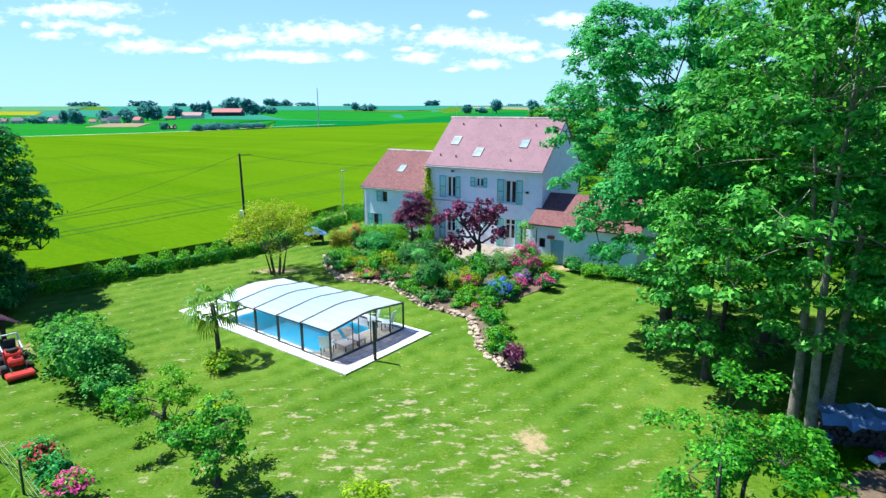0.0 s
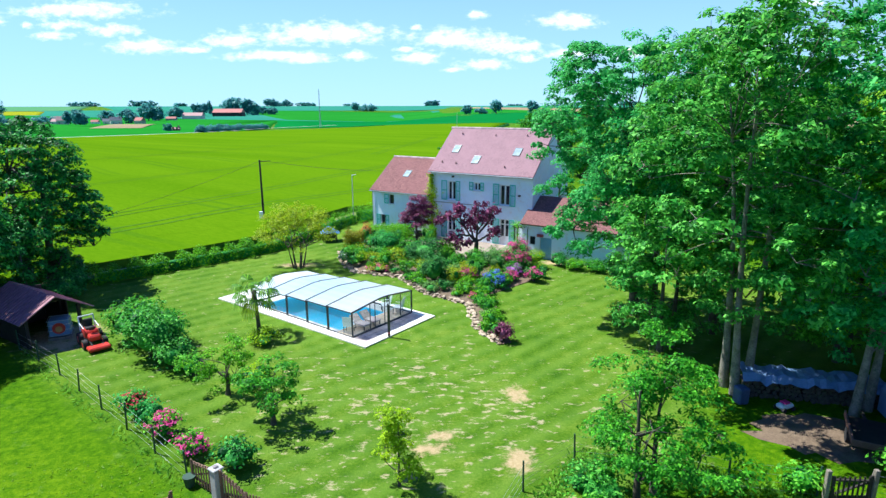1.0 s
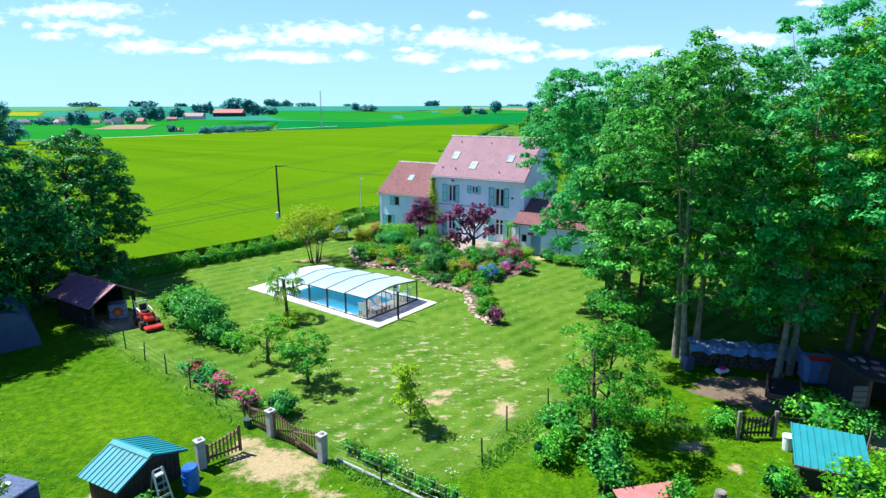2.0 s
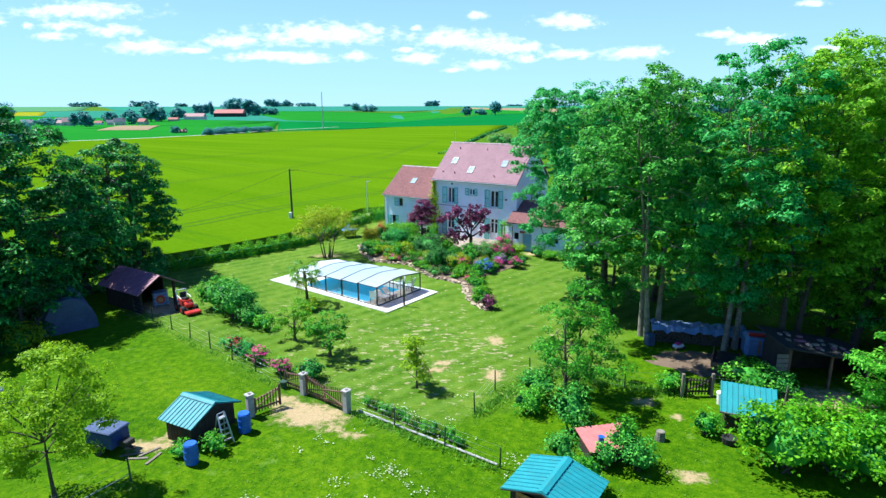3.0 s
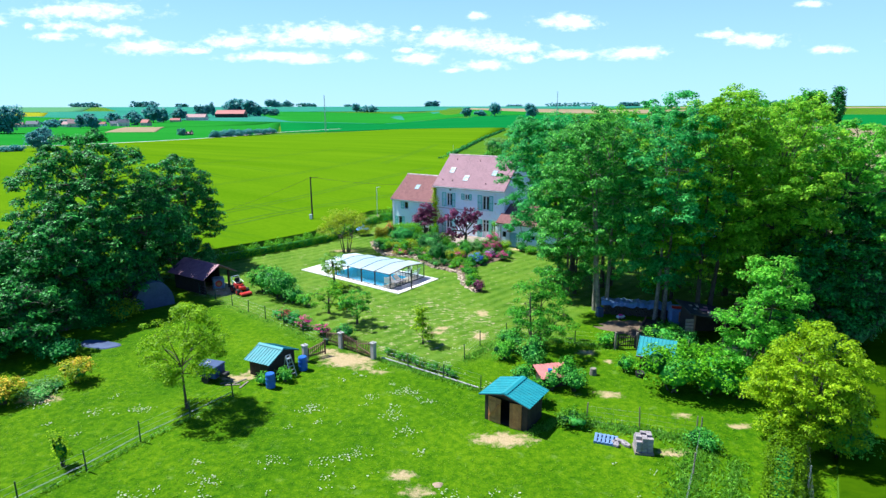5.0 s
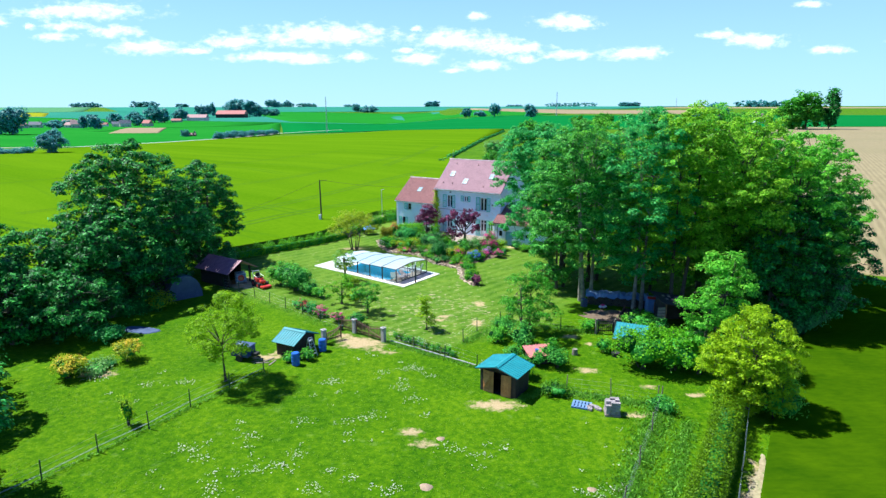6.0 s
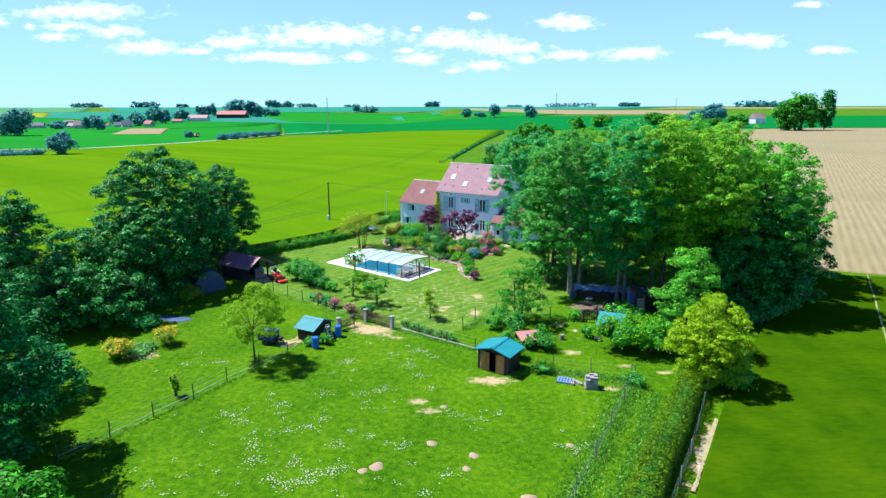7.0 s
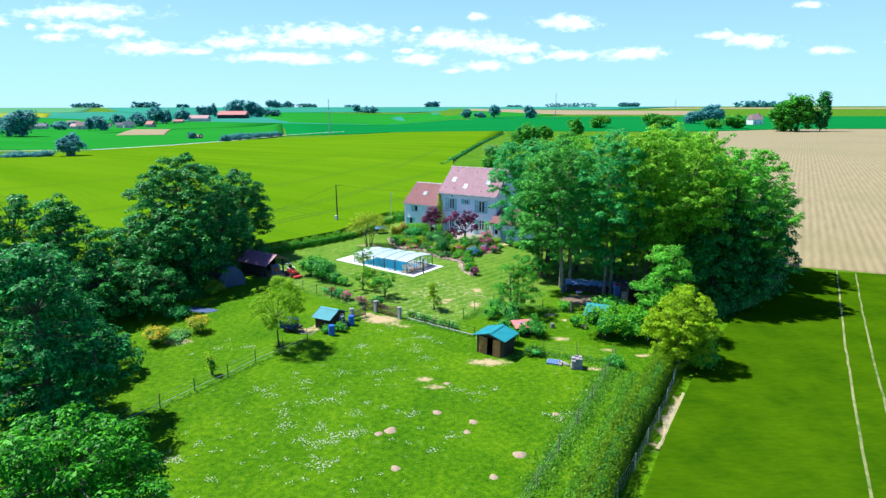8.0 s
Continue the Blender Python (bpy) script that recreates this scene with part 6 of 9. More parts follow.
# purple-leaved trees by the terrace
def plum_tree(x, y, z):
    """A short thick trunk that forks low into crooked open limbs, with drooping tufts of large leaves."""
    rng_ = np.random.default_rng(51)
    root = thing("purple_plum_tree", x, y, z, 0, "purple-leaved plum tree with forked open branches", "tree", "purple-leaved trees")
    V_, F_, P_, N_ = [], [], [], []
    tube(V_, F_, [np.array(q) for q in ((0.05, 0, -0.05), (0.0, 0, 0.5), (0.05, 0, 1.0), (-0.02, 0, 1.5))], [0.24, 0.19, 0.17, 0.15], 9)
    limbs = [[(-0.02, 0, 1.3), (-0.6, -0.1, 2.1), (-1.2, 0.0, 3.1), (-1.6, 0.2, 4.1), (-1.5, 0.3, 4.7)], [(-0.9, -0.05, 2.6), (-1.7, -0.3, 3.5), (-2.6, -0.3, 3.9), (-3.2, -0.3, 3.6)],
             [(0.0, 0, 1.5), (0.15, 0.2, 2.6), (0.1, 0.1, 3.8), (0.25, 0, 5.0)], [(0.05, 0.1, 2.0), (0.8, 0.0, 2.8), (1.2, -0.1, 3.9), (1.6, -0.1, 4.5)],
             [(0.0, 0, 1.4), (0.7, -0.5, 1.9), (1.5, -0.7, 2.6), (1.9, -0.8, 2.5)], [(-0.5, -0.1, 2.0), (-1.3, -0.7, 2.2), (-2.1, -0.8, 2.1), (-2.6, -0.8, 1.6)],
             [(-0.2, 0.0, 1.7), (-0.5, 0.9, 2.6), (-0.4, 1.2, 3.5)], [(0.1, 0.2, 2.4), (0.9, 1.0, 3.2), (1.3, 1.2, 3.8)], [(-0.1, -0.1, 1.5), (-0.8, -0.9, 1.5), (-1.6, -1.0, 1.3)]]
    for limb_ in limbs:
        q_ = np.array(limb_) * np.array([0.90, 0.95, 0.86])
        n_ = 4 * (len(q_) - 1) + 1
        u_ = np.linspace(0, len(q_) - 1, n_)
        path = np.stack([np.interp(u_, np.arange(len(q_)), q_[:, k_]) for k_ in range(3)], axis=-1)
        path[1:-1] = (path[:-2] + 2 * path[1:-1] + path[2:]) / 4 + rng_.normal(0, 0.025, (n_ - 2, 3))
        tube(V_, F_, list(path), list(np.linspace(0.095, 0.025, n_)), 7)
        for c_, f_ in zip(path, u_ / u_[-1]):
            if f_ < 0.42:
                continue
            for _ in range(3 if f_ > 0.75 else 2):
                e_ = c_ + rng_.normal(0, 1, 3) * np.array([0.24, 0.24, 0.20])
                tube(V_, F_, [c_, (c_ + e_) / 2 + np.array([0, 0, 0.03]), e_], [0.014, 0.010, 0.006], 4)
                k_ = int(rng_.integers(10, 20))
                g_ = rng_.normal(0, 0.13, (k_, 3))
                P_.append(e_ + g_)
                N_.append(g_ * 4 + np.array([0, 0, 0.5]) + rng_.normal(0, 0.5, (k_, 3)))
    part_mesh("trunk", mesh_of("trunk", V_, F_, ["bark"], flat=False), root)
    P_, N_ = np.concatenate(P_), np.concatenate(N_)
    part_mesh("crown", leaves_of("crown", P_, N_, 0.17 + 0.17 * rng_.random(len(P_)), "leaf_red", rng_, 0.38), root)


plum_tree(2.35, 39.9, 0.42)
tree("purple_plum_tree", -2.75, 46.2, 3.8, 1.6, "purple-leaved plum tree with a rounded crown", "leaf_red", 0.34, 0.13, 1, 9, 110, 50, 0.17, 0.36, 52, "bark", "purple-leaved trees", z=0.4)

# climbing plant up the house corner
rng = np.random.default_rng(61)
ivy = thing("climbing_vine", HX, HY, 0, HTURN, "yellow-green vine climbing the corner of the house", "climber")
P, N = [], []
for q in range(1700):
    z_ = 0.3 + 6.0 * rng.random()
    wdt = 0.22 + 0.30 * math.exp(-((z_ - 2.9) / 0.9) ** 2) + 0.12 * math.sin(3 * z_)
    P.append((0.12 + rng.normal(0, wdt), -0.12 - 0.22 * rng.random() * (1 + wdt), z_))
    N.append((rng.normal(0, 0.5), -1, 0.5 + rng.normal(0, 0.4)))
part_mesh("foliage", leaves_of("foliage", np.array(P), np.array(N), 0.13 * (0.6 + 0.8 * rng.random(len(P))), "leaf_lime", rng, 0.36), ivy)
V, Fc = [], []
tube(V, Fc, bent((0.1, -0.10, 0.0), (0.15, -0.10, 6.2), rng, 0.02, 7), [0.04, 0.035, 0.03, 0.025, 0.02, 0.015, 0.01], 6)
part_mesh("stem", mesh_of("stem", V, Fc, ["bark"], flat=False), ivy)

# rose arch beside the right-hand door
arch = thing("rose_arch", 6.35, 41.6, 0.42, HTURN, "weathered timber rose arch with a rambling green climber", "garden arch")
for x in (-0.6, 0.6):
    for y in (-0.3, 0.3):
        part("post", box(x - 0.045, y - 0.045, 0, x + 0.045, y + 0.045, 2.0, 0.008), "wood_dark", arch)
for y in (-0.3, 0.3):
    part("rail", box(-0.8, y - 0.035, 2.0, 0.8, y + 0.035, 2.08), "wood_dark", arch)
for i in range(5):
    part("slat", box(-0.7 + 0.33 * i, -0.45, 2.08, -0.64 + 0.33 * i, 0.45, 2.13), "wood_dark", arch)
rng = np.random.default_rng(62)
fm, _ = foliage_mesh("climber", [(0, 0, 2.1, 0.95, 0.6, 0.4), (-0.6, 0, 1.3, 0.35, 0.4, 0.8), (0.5, 0, 1.7, 0.35, 0.4, 0.6)], 50, 40, 0.28, 0.09, "leaf_fresh", rng)
part_mesh("climber", fm, arch)


# garden table and chairs on the terrace, sun loungers in the pool cover
def garden_chair(x, y, z, turn, mat_, label, group=""):
    c = thing("garden_chair", x, y, z, turn, label, "chair", group)
    part("seat", box(-0.26, -0.25, 0.40, 0.26, 0.25, 0.44, 0.01), mat_, c)
    o = part("backrest", box(-0.26, -0.02, 0, 0.26, 0.02, 0.62, 0.01), mat_, c)
    o.matrix_basis = pose(0, 0.25, 0.42, -14, 0, 0)
    for sx in (-0.23, 0.23):
        for sy in (-0.22, 0.22):
            part("leg", box(sx - 0.018, sy - 0.018, 0, sx + 0.018, sy + 0.018, 0.40), "alu_dark", c)
        part("armrest", box(sx - 0.025, -0.25, 0.62, sx + 0.025, 0.28, 0.645), mat_, c)
    return c


def to_world(ox, oy, turn, x, y):
    a_ = radians(turn)
    return ox + x * math.cos(a_) - y * math.sin(a_), oy + x * math.sin(a_) + y * math.cos(a_)


for x, y, tn in ((-1.0, -2.6, 20), (0.4, -2.4, 190), (-0.3, -3.6, 100)):
    wx, wy = to_world(HX, HY, HTURN, x, y)
    garden_chair(wx, wy, FLOOR_Z, HTURN + tn, "alu_dark", "dark garden chair on the terrace", "terrace chairs")
wx, wy = to_world(HX, HY, HTURN, -0.3, -2.5)
tb = thing("garden_table", wx, wy, FLOOR_Z, HTURN, "dark blue-grey garden table on the terrace", "table")
part("tabletop", box(-0.6, -0.45, 0.70, 0.6, 0.45, 0.74, 0.01), "alu_dark", tb)
for sx in (-0.52, 0.52):
    for sy in (-0.38, 0.38):
        part("leg", box(sx - 0.025, sy - 0.025, 0, sx + 0.025, sy + 0.025, 0.70), "alu_dark", tb)
for x, y, tn in ((1.0, 2.25, 120), (4.95, 2.1, 200), (4.8, 3.0, 230)):
    wx, wy = to_world(PX, PY, PTURN, x, y)
    garden_chair(wx, wy, 0.06, PTURN + tn, "white_paint", "white garden chair inside the pool cover", "poolside chairs")
for x in (1.9, 2.7):
    wx, wy = to_world(PX, PY, PTURN, x, 2.15)
    lo = thing("sun_lounger", wx, wy, 0.06, PTURN + 90, "low grey woven sun lounger inside the pool cover", "sun lounger", "poolside chairs")
    part("bed", box(-0.5, -0.3, 0.24, 0.35, 0.3, 0.33, 0.02), "paving", lo)
    part("backrest", box(0, -0.3, 0, 0.55, 0.3, 0.08, 0.02), "paving", lo).matrix_basis = pose(0.33, 0, 0.26, 0, -42, 0)
    for sx in (-0.42, 0.25):
        for sy in (-0.24, 0.24):
            part("leg", box(sx - 0.02, sy - 0.02, 0, sx + 0.02, sy + 0.02, 0.24), "alu_dark", lo)
# solar shower at the slab's edge
sh = thing("pool_shower", -3.3, 23.55, 0, 20, "dark upright pool shower column with red foot valve", "shower")
part("column", box(-0.07, -0.05, 0.02, 0.07, 0.05, 1.95, 0.02), "alu_dark", sh)
part("shower_head", bar((0, -0.02, 1.93), (0, -0.24, 1.98), 0.05, sides=8), "steel", sh)
part("foot", box(-0.1, -0.09, 0, 0.1, 0.09, 0.03), "steel", sh)
part("valve", box(-0.05, -0.09, 0.2, 0.05, -0.051, 0.32), "red_paint", sh, "red valve")

# palm
palm = thing("palm_tree", -10.55, 24.0, 0, 0, "windmill palm with drooping fan leaves beside the pool", "palm")
rng = np.random.default_rng(71)
V, Fc = [], []
tube(V, Fc, bent((0, 0, -0.05), (-0.15, 0.1, 2.55), rng, 0.015, 8), [0.15, 0.12, 0.105, 0.10, 0.10, 0.10, 0.11, 0.10], 9)
part_mesh("trunk", mesh_of("trunk", V, Fc, ["bark"], flat=False), palm)
for i in range(17):
    a_ = i * 2.399
    up = 0.80 - 1.7 * (i / 16)
    d_ = Vector((math.cos(a_) * math.cos(up), math.sin(a_) * math.cos(up), math.sin(up)))
    o_ = Vector((-0.15, 0.1, 2.5))
    tip = o_ + d_ * (0.75 + 0.25 * rng.random())
    V, Fc = [], []
    tube(V, Fc, [o_, (o_ + tip) / 2 + Vector((0, 0, 0.06)), tip], [0.02, 0.015, 0.012], 4)
    side = d_.cross(Vector((0, 0, 1))).normalized()
    nrm_ = side.cross(d_)
    for k in range(15):
        b_ = radians(-100 + 200 * k / 14)
        e_ = d_ * math.cos(b_) + side * math.sin(b_)
        L_ = 0.74 * (0.75 + 0.25 * math.cos(b_))
        mid_p = tip + e_ * L_ * 0.55
        end_p = tip + e_ * L_ * 0.9 - Vector((0, 0, 0.42))
        w2 = side * math.cos(b_) * 0.042 - d_ * math.sin(b_) * 0.042
        n0 = len(V)
        V += [tip, mid_p + w2, end_p, mid_p - w2]
        Fc.append((n0, n0 + 1, n0 + 2, n0 + 3))
    part_mesh("frond", mesh_of("frond", V, Fc, ["leaf_gold" if i > 14 else "leaf_palm"]), palm, "yellowing old frond" if i > 14 else "")

# big mixed shrubs left of the pool, and others on the lawn's edges
for i, (nm, x, y, w_, h_, lf, fl, lb) in enumerate((
        ("hazel_bush", -16.9, 22.9, 3.0, 2.5, "leaf_mid", None, "large loose green bush beside the mower"), ("lilac_bush", -15.0, 21.0, 3.1, 2.6, "leaf_ash", None, "large lilac bush past its flowering"),
        ("golden_shrub", -9.9, 22.7, 1.7, 0.7, "leaf_lime", None, "low yellow-green shrub at the palm's foot"), ("golden_shrub", -9.0, 18.3, 1.4, 0.7, "leaf_lime", None, "low yellow-green shrub on the lawn"),
        ("garden_shrub", -13.4, 19.7, 1.7, 1.3, "leaf_ash", None, "low green shrub at the lawn edge"), ("garden_shrub", -12.2, 18.9, 1.4, 1.0, "leaf_fresh", None, "low green shrub at the lawn edge"),
        ("hazel_bush", -15.2, 22.8, 2.4, 2.0, "leaf_mid", None, "green bush beside the lawn"),
        ("flowering_shrub", -12.9, 15.2, 1.0, 1.0, "leaf_ash", "flower_red", "rhododendron with red flowers at the fence"), ("flowering_shrub", -11.1, 13.7, 1.2, 0.9, "leaf_fresh", "flower_pink", "azalea with pink flowers at the fence"),
        ("flowering_shrub", -9.4, 12.4, 1.2, 0.9, "leaf_fresh", "flower_pink", "azalea with pink flowers at the gate"), ("evergreen_shrub", -12.0, 14.5, 1.2, 0.9, "leaf_blue", None, "blue-green shrub at the fence"),
        ("evergreen_shrub", -7.6, 11.6, 1.5, 1.0, "leaf_dark", None, "rounded clipped shrub by the gate"), ("evergreen_shrub", -13.5, 15.8, 1.0, 0.8, "leaf_blue", None, "blue-green shrub at the fence"),
        ("elder_bush", 3.7, 8.0, 1.5, 1.3, "leaf_fresh", None, "loose bush at the vegetable garden"), ("elder_bush", 5.4, 6.3, 1.7, 2.3, "leaf_ash", None, "tall loose bush beside the hutch"),
        ("garden_shrub", 4.4, 9.3, 1.8, 1.5, "leaf_ash", None, "green bush under the garden tree"), ("climbing_rose", 7.2, 4.3, 1.4, 1.7, "leaf_mid", None, "rambling bush over the hutch"),
        ("climbing_rose", 7.5, 3.4, 1.5, 1.4, "leaf_ash", None, "rambling bush beside the hutch"), ("climbing_rose", 6.2, 3.5, 0.9, 1.25, "leaf_ash", None, "rambling bush over the hutch"),
        ("elder_bush", 5.0, 1.9, 1.4, 1.5, "leaf_mid", None, "loose bush behind the green-roofed hut"), ("elder_bush", 4.5, 3.6, 1.2, 1.5, "leaf_ash", None, "loose bush behind the green-roofed hut"),
        ("willow_bush", 13.4, 3.3, 4.0, 2.9, "leaf_garden", None, "wide rounded green bush in the vegetable garden"), ("willow_bush", 15.4, 3.1, 4.2, 2.9, "leaf_garden", None, "wide rounded green bush in the vegetable garden"),
        ("hydrangea", 11.4, 6.1, 1.3, 1.0, "leaf_fresh", None, "hydrangea in leaf beside the green-roofed hut"), ("garden_shrub", 11.3, 10.2, 1.3, 1.0, "leaf_fresh", None, "round green shrub at the small gate"),
        ("rose_bush", 15.4, 10.2, 2.4, 1.7, "leaf_fresh", None, "pale green hydrangea bush behind the hut"), ("rose_bush", 16.6, 9.7, 1.6, 1.4, "leaf_ash", None, "green climbing bush at the lean-to"),
        ("garden_shrub", 16.2, 6.6, 1.6, 1.0, "leaf_fresh", None, "low leafy vegetable plants"), ("garden_shrub", 6.6, -0.6, 1.7, 0.75, "leaf_box", None, "rank green weeds at the fence foot"),
        ("garden_shrub", 12.6, -2.6, 1.6, 0.8, "leaf_ash", None, "rank green weeds at the fence foot"), ("garden_shrub", -11.5, 4.3, 0.9, 0.7, "leaf_fresh", None, "nettles at the hut wall"), ("garden_shrub", -10.2, 4.7, 1.0, 0.9, "leaf_fresh", None, "nettles at the hut wall"),
        ("broom_bush", -25.7, 1.9, 2.1, 1.5, "leaf_gold", "flower_yellow", "broom bush with yellow flowers"), ("broom_bush", -23.1, 4.6, 1.9, 1.4, "leaf_gold", "flower_yellow", "broom bush with yellow flowers"),
        ("lavender_bush", -26.7, 8.4, 2.6, 1.1, "leaf_blue", None, "pale blue-green mounded bush"), ("garden_shrub", -26.3, 15.6, 2.6, 1.6, "leaf_gold", None, "yellow-green bush in the shade"),
        ("lavender_bush", -24.4, 3.3, 2.8, 0.35, "leaf_silver", None, "low grey mat of plants"), ("young_shrub", -18.5, -4.1, 0.7, 1.8, "leaf_lime", None, "thin yellow-green young shrub at the fence"),
        ("elder_bush", 18.9, -3.6, 2.4, 2.6, "leaf_fresh", None, "green bush beneath the field-edge tree"), ("elder_bush", 18.6, 3.4, 1.8, 1.4, "leaf_fresh", None, "green bush beneath the field-edge tree"))):
    shrub(nm, x, y, w_, w_, h_, lb, lf, 300 + i, fl, 0.012 if nm == "lilac_bush" else 0.8 if nm in ("flowering_shrub", "broom_bush") else 0.2, 0.10 if w_ < 2.2 else 0.14, 1.0, 0)

# ---------------- hedges ----------------
hedge("field_hedge", [(-25.5, 33.6), (-22, 36.8), (-18.5, 40.0), (-15.2, 43.3), (-13.0, 47.2), (-11.4, 51), (-9.6, 54.6)], 1.25, 1.15, "clipped green hedge between lawn and cereal field", "leaf_garden", 81, 0.12, 640, 0.30, pitch=1.45)
hedge("garden_hedge", [(-9.6, 54.4), (-7.6, 56.6)], 1.4, 1.5, "clipped green hedge beside the house wing", "leaf_garden", 82, 0.12, 520)
hedge("terrace_hedge", [(-7.3, 46.6), (-5.2, 47.2), (-3.0, 47.6)], 1.3, 1.15, "flat-topped clipped green hedge before the house wing", "leaf_garden", 90, 0.12, 700, 0.05, z=0.2, boxy=True)
hedge("box_hedge", [(-8.8, 43.0), (-7.3, 42.9)], 1.3, 1.85, "square clipped olive-green hedge at the bed's corner", "leaf_bronze", 91, 0.11, 2400, 0.04, boxy=True)
for i_ in range(13):
    u_ = i_ / 12
    shrub("young_hedge_plant", -4.1 + 4.3 * u_ + 0.08 * math.sin(7 * i_), 8.55 - 3.35 * u_ + 0.10 * math.cos(5 * i_), 0.5, 0.5, 0.62 + 0.16 * math.sin(3.1 * i_), "young green hedge plant along the paddock fence", ("leaf_mid", "leaf_hedge", "leaf_fresh")[i_ % 3], 870 + i_, None, 0, 0.08, group="young hedge plants", lumps=2)
hedge("boundary_hedge", [(15.9, -4.0), (14.28, -6.7), (12.5, -9.66), (10.3, -13.1), (8.4, -16.6), (5.8, -21.5), (2.5, -28)], 1.45, 1.9, "dense clipped green hedge along the crop field", "leaf_hedge", 84, 0.10, 1500, 0.06, boxy=True)
# shade between tree and barn is put into these bushes' leaf colour
for i_, (x_, y_) in enumerate(((-25.6, 31.8), (-25.0, 30.2), (-24.9, 28.6))):
    shrub("barn_bush", x_, y_, 2.3, 2.3, 1.8, "loose bush behind the barn, darkened for shade", "leaf_shade", 850 + i_, None, 0, 0.13, group="bushes behind the barn")
# leaf colour of this undergrowth carries the shade under the trees
hedge("paddock_hedge", [(-33, 13.5), (-29, 14.2), (-26.0, 16.2)], 2.4, 2.0, "undergrowth below the trees, darkened for shade", "leaf_dark", 86, 0.16, 420, 0.25)
hedge("paddock_hedge", [(-31.5, 1.5), (-29.5, -3), (-27.0, -8), (-24, -11)], 3.0, 2.6, "undergrowth below the trees, darkened for shade", "leaf_dark", 87, 0.18, 420, 0.25)
hedge("copse_hedge", [(24.5, 8.6), (29.0, 10.4), (33.5, 14.5), (38, 21), (41, 26)], 2.4, 2.2, "undergrowth at the copse edge, darkened for shade", "leaf_dark", 88, 0.18, 380, 0.25)
hedge("lane_hedge", [(-1, 150), (8, 205), (22, 290), (44, 400)], 1.3, 0.9, "low hedgerow between two fields", "leaf_dark", 89, 0.45, 45, 0.45, pitch=7)
shrub("willow_bush", 18.5, 177, 9.0, 7.0, 5.6, "large silvery grey willow bush beyond the house", "leaf_silver", 880, None, 0, 0.34, 1.0, float(land(18.5, 177)), lumps=7, clump=0.9)

# lane between hedge and crop
bm = bmesh.new()
lane = [(-29.5, 33), (-24.6, 37.2), (-19.6, 41.7), (-16.4, 45.0), (-13.6, 50), (-11.6, 55.5), (-9.8, 60)]
vs = []
for i, (x, y) in enumerate(lane):
    x2, y2 = lane[min(i + 1, len(lane) - 1)]
    x1, y1 = lane[max(i - 1, 0)]
    L_ = math.hypot(x2 - x1, y2 - y1)
    nx_, ny_ = -(y2 - y1) / L_, (x2 - x1) / L_
    for s_ in (-0.55, 0.55):
        px_, py_ = x + nx_ * s_, y + ny_ * s_
        vs.append(bm.verts.new((px_, py_, float(land(px_, py_)) + 0.03)))
for i in range(len(lane) - 1):
    bm.faces.new((vs[2 * i], vs[2 * i + 2], vs[2 * i + 3], vs[2 * i + 1]))
bmesh.ops.recalc_face_normals(bm, faces=bm.faces)
solo("lane", bm, "track_worn", "narrow worn earth lane behind the hedge", "lane", kind="structure")

# ---------------- fences ----------------
def wire_fence(name, pts, label, h=1.15, mat_="wood_grey", mesh_wire=True, gap=2.6, post=0.034, tape=0.0):
    root = thing(name, 0, 0, 0, 0, label, "fence")
    rng_ = np.random.default_rng(len(name) + len(pts))
    pts = np.array(pts, float)
    seg_ = np.linalg.norm(np.diff(pts, axis=0), axis=1)
    cum_ = np.concatenate([[0], np.cumsum(seg_)])
    k = max(2, int(round(cum_[-1] / gap)) + 1)
    at = [(float(np.interp(s, cum_, pts[:, 0])), float(np.interp(s, cum_, pts[:, 1]))) for s in np.linspace(0, cum_[-1], k)]
    tops = []
    for x, y in at:
        lx, ly = rng_.normal(0, 0.03, 2)
        tops.append((x + lx, y + ly))
        part("post", bar((x, y, -0.05), (x + lx, y + ly, h + rng_.normal(0, 0.04)), post * 2.2, post * 1.9, sides=7), mat_, root)
    for zz in (0.12, 0.4, 0.68, 0.98):
        V_, F_ = [], []
        tube(V_, F_, [(*p0, zz) for p0 in tops], [0.0035] * len(tops), 4)
        part_mesh("wire", mesh_of("wire", V_, F_, ["steel"]), root)
    if tape:
        V_, F_ = [], []
        tube(V_, F_, [(*p0, tape) for p0 in tops], [0.014] * len(tops), 4)
        part_mesh("tape", mesh_of("tape", V_, F_, ["zinc"]), root, "pale electric fence tape")
    if mesh_wire:
        bm_ = bmesh.new()
        for p0, p1 in zip(tops, tops[1:]):
            L_ = math.hypot(p1[0] - p0[0], p1[1] - p0[1])
            for i in range(1, int(L_ / 0.45)):
                f_ = i * 0.45 / L_
                q = (p0[0] + (p1[0] - p0[0]) * f_, p0[1] + (p1[1] - p0[1]) * f_)
                bar((*q, 0.12), (*q, 0.98), 0.004, bm=bm_, sides=4)
        part("netting", bm_, "steel", root)
    return root


wire_fence("wire_fence", [(-22.4, 21.9), (-18.4, 18.9), (-16.2, 17.0), (-13.9, 15.1), (-9.0, 10.9)], "green-posted wire fence along the lawn", 1.1, "post_green", False)
wire_fence("wire_fence", [(-4.95, 8.2), (1.62, 3.76), (1.9, 3.5)], "low wire fence beside the young hedge", 0.95, "post_green", False, gap=2.7)
wire_fence("wire_fence", [(7.4, -0.2), (8.1, -0.5), (10.7, -1.1), (12.6, -1.9)], "leaning wooden-post wire fence of the vegetable garden", 1.25)
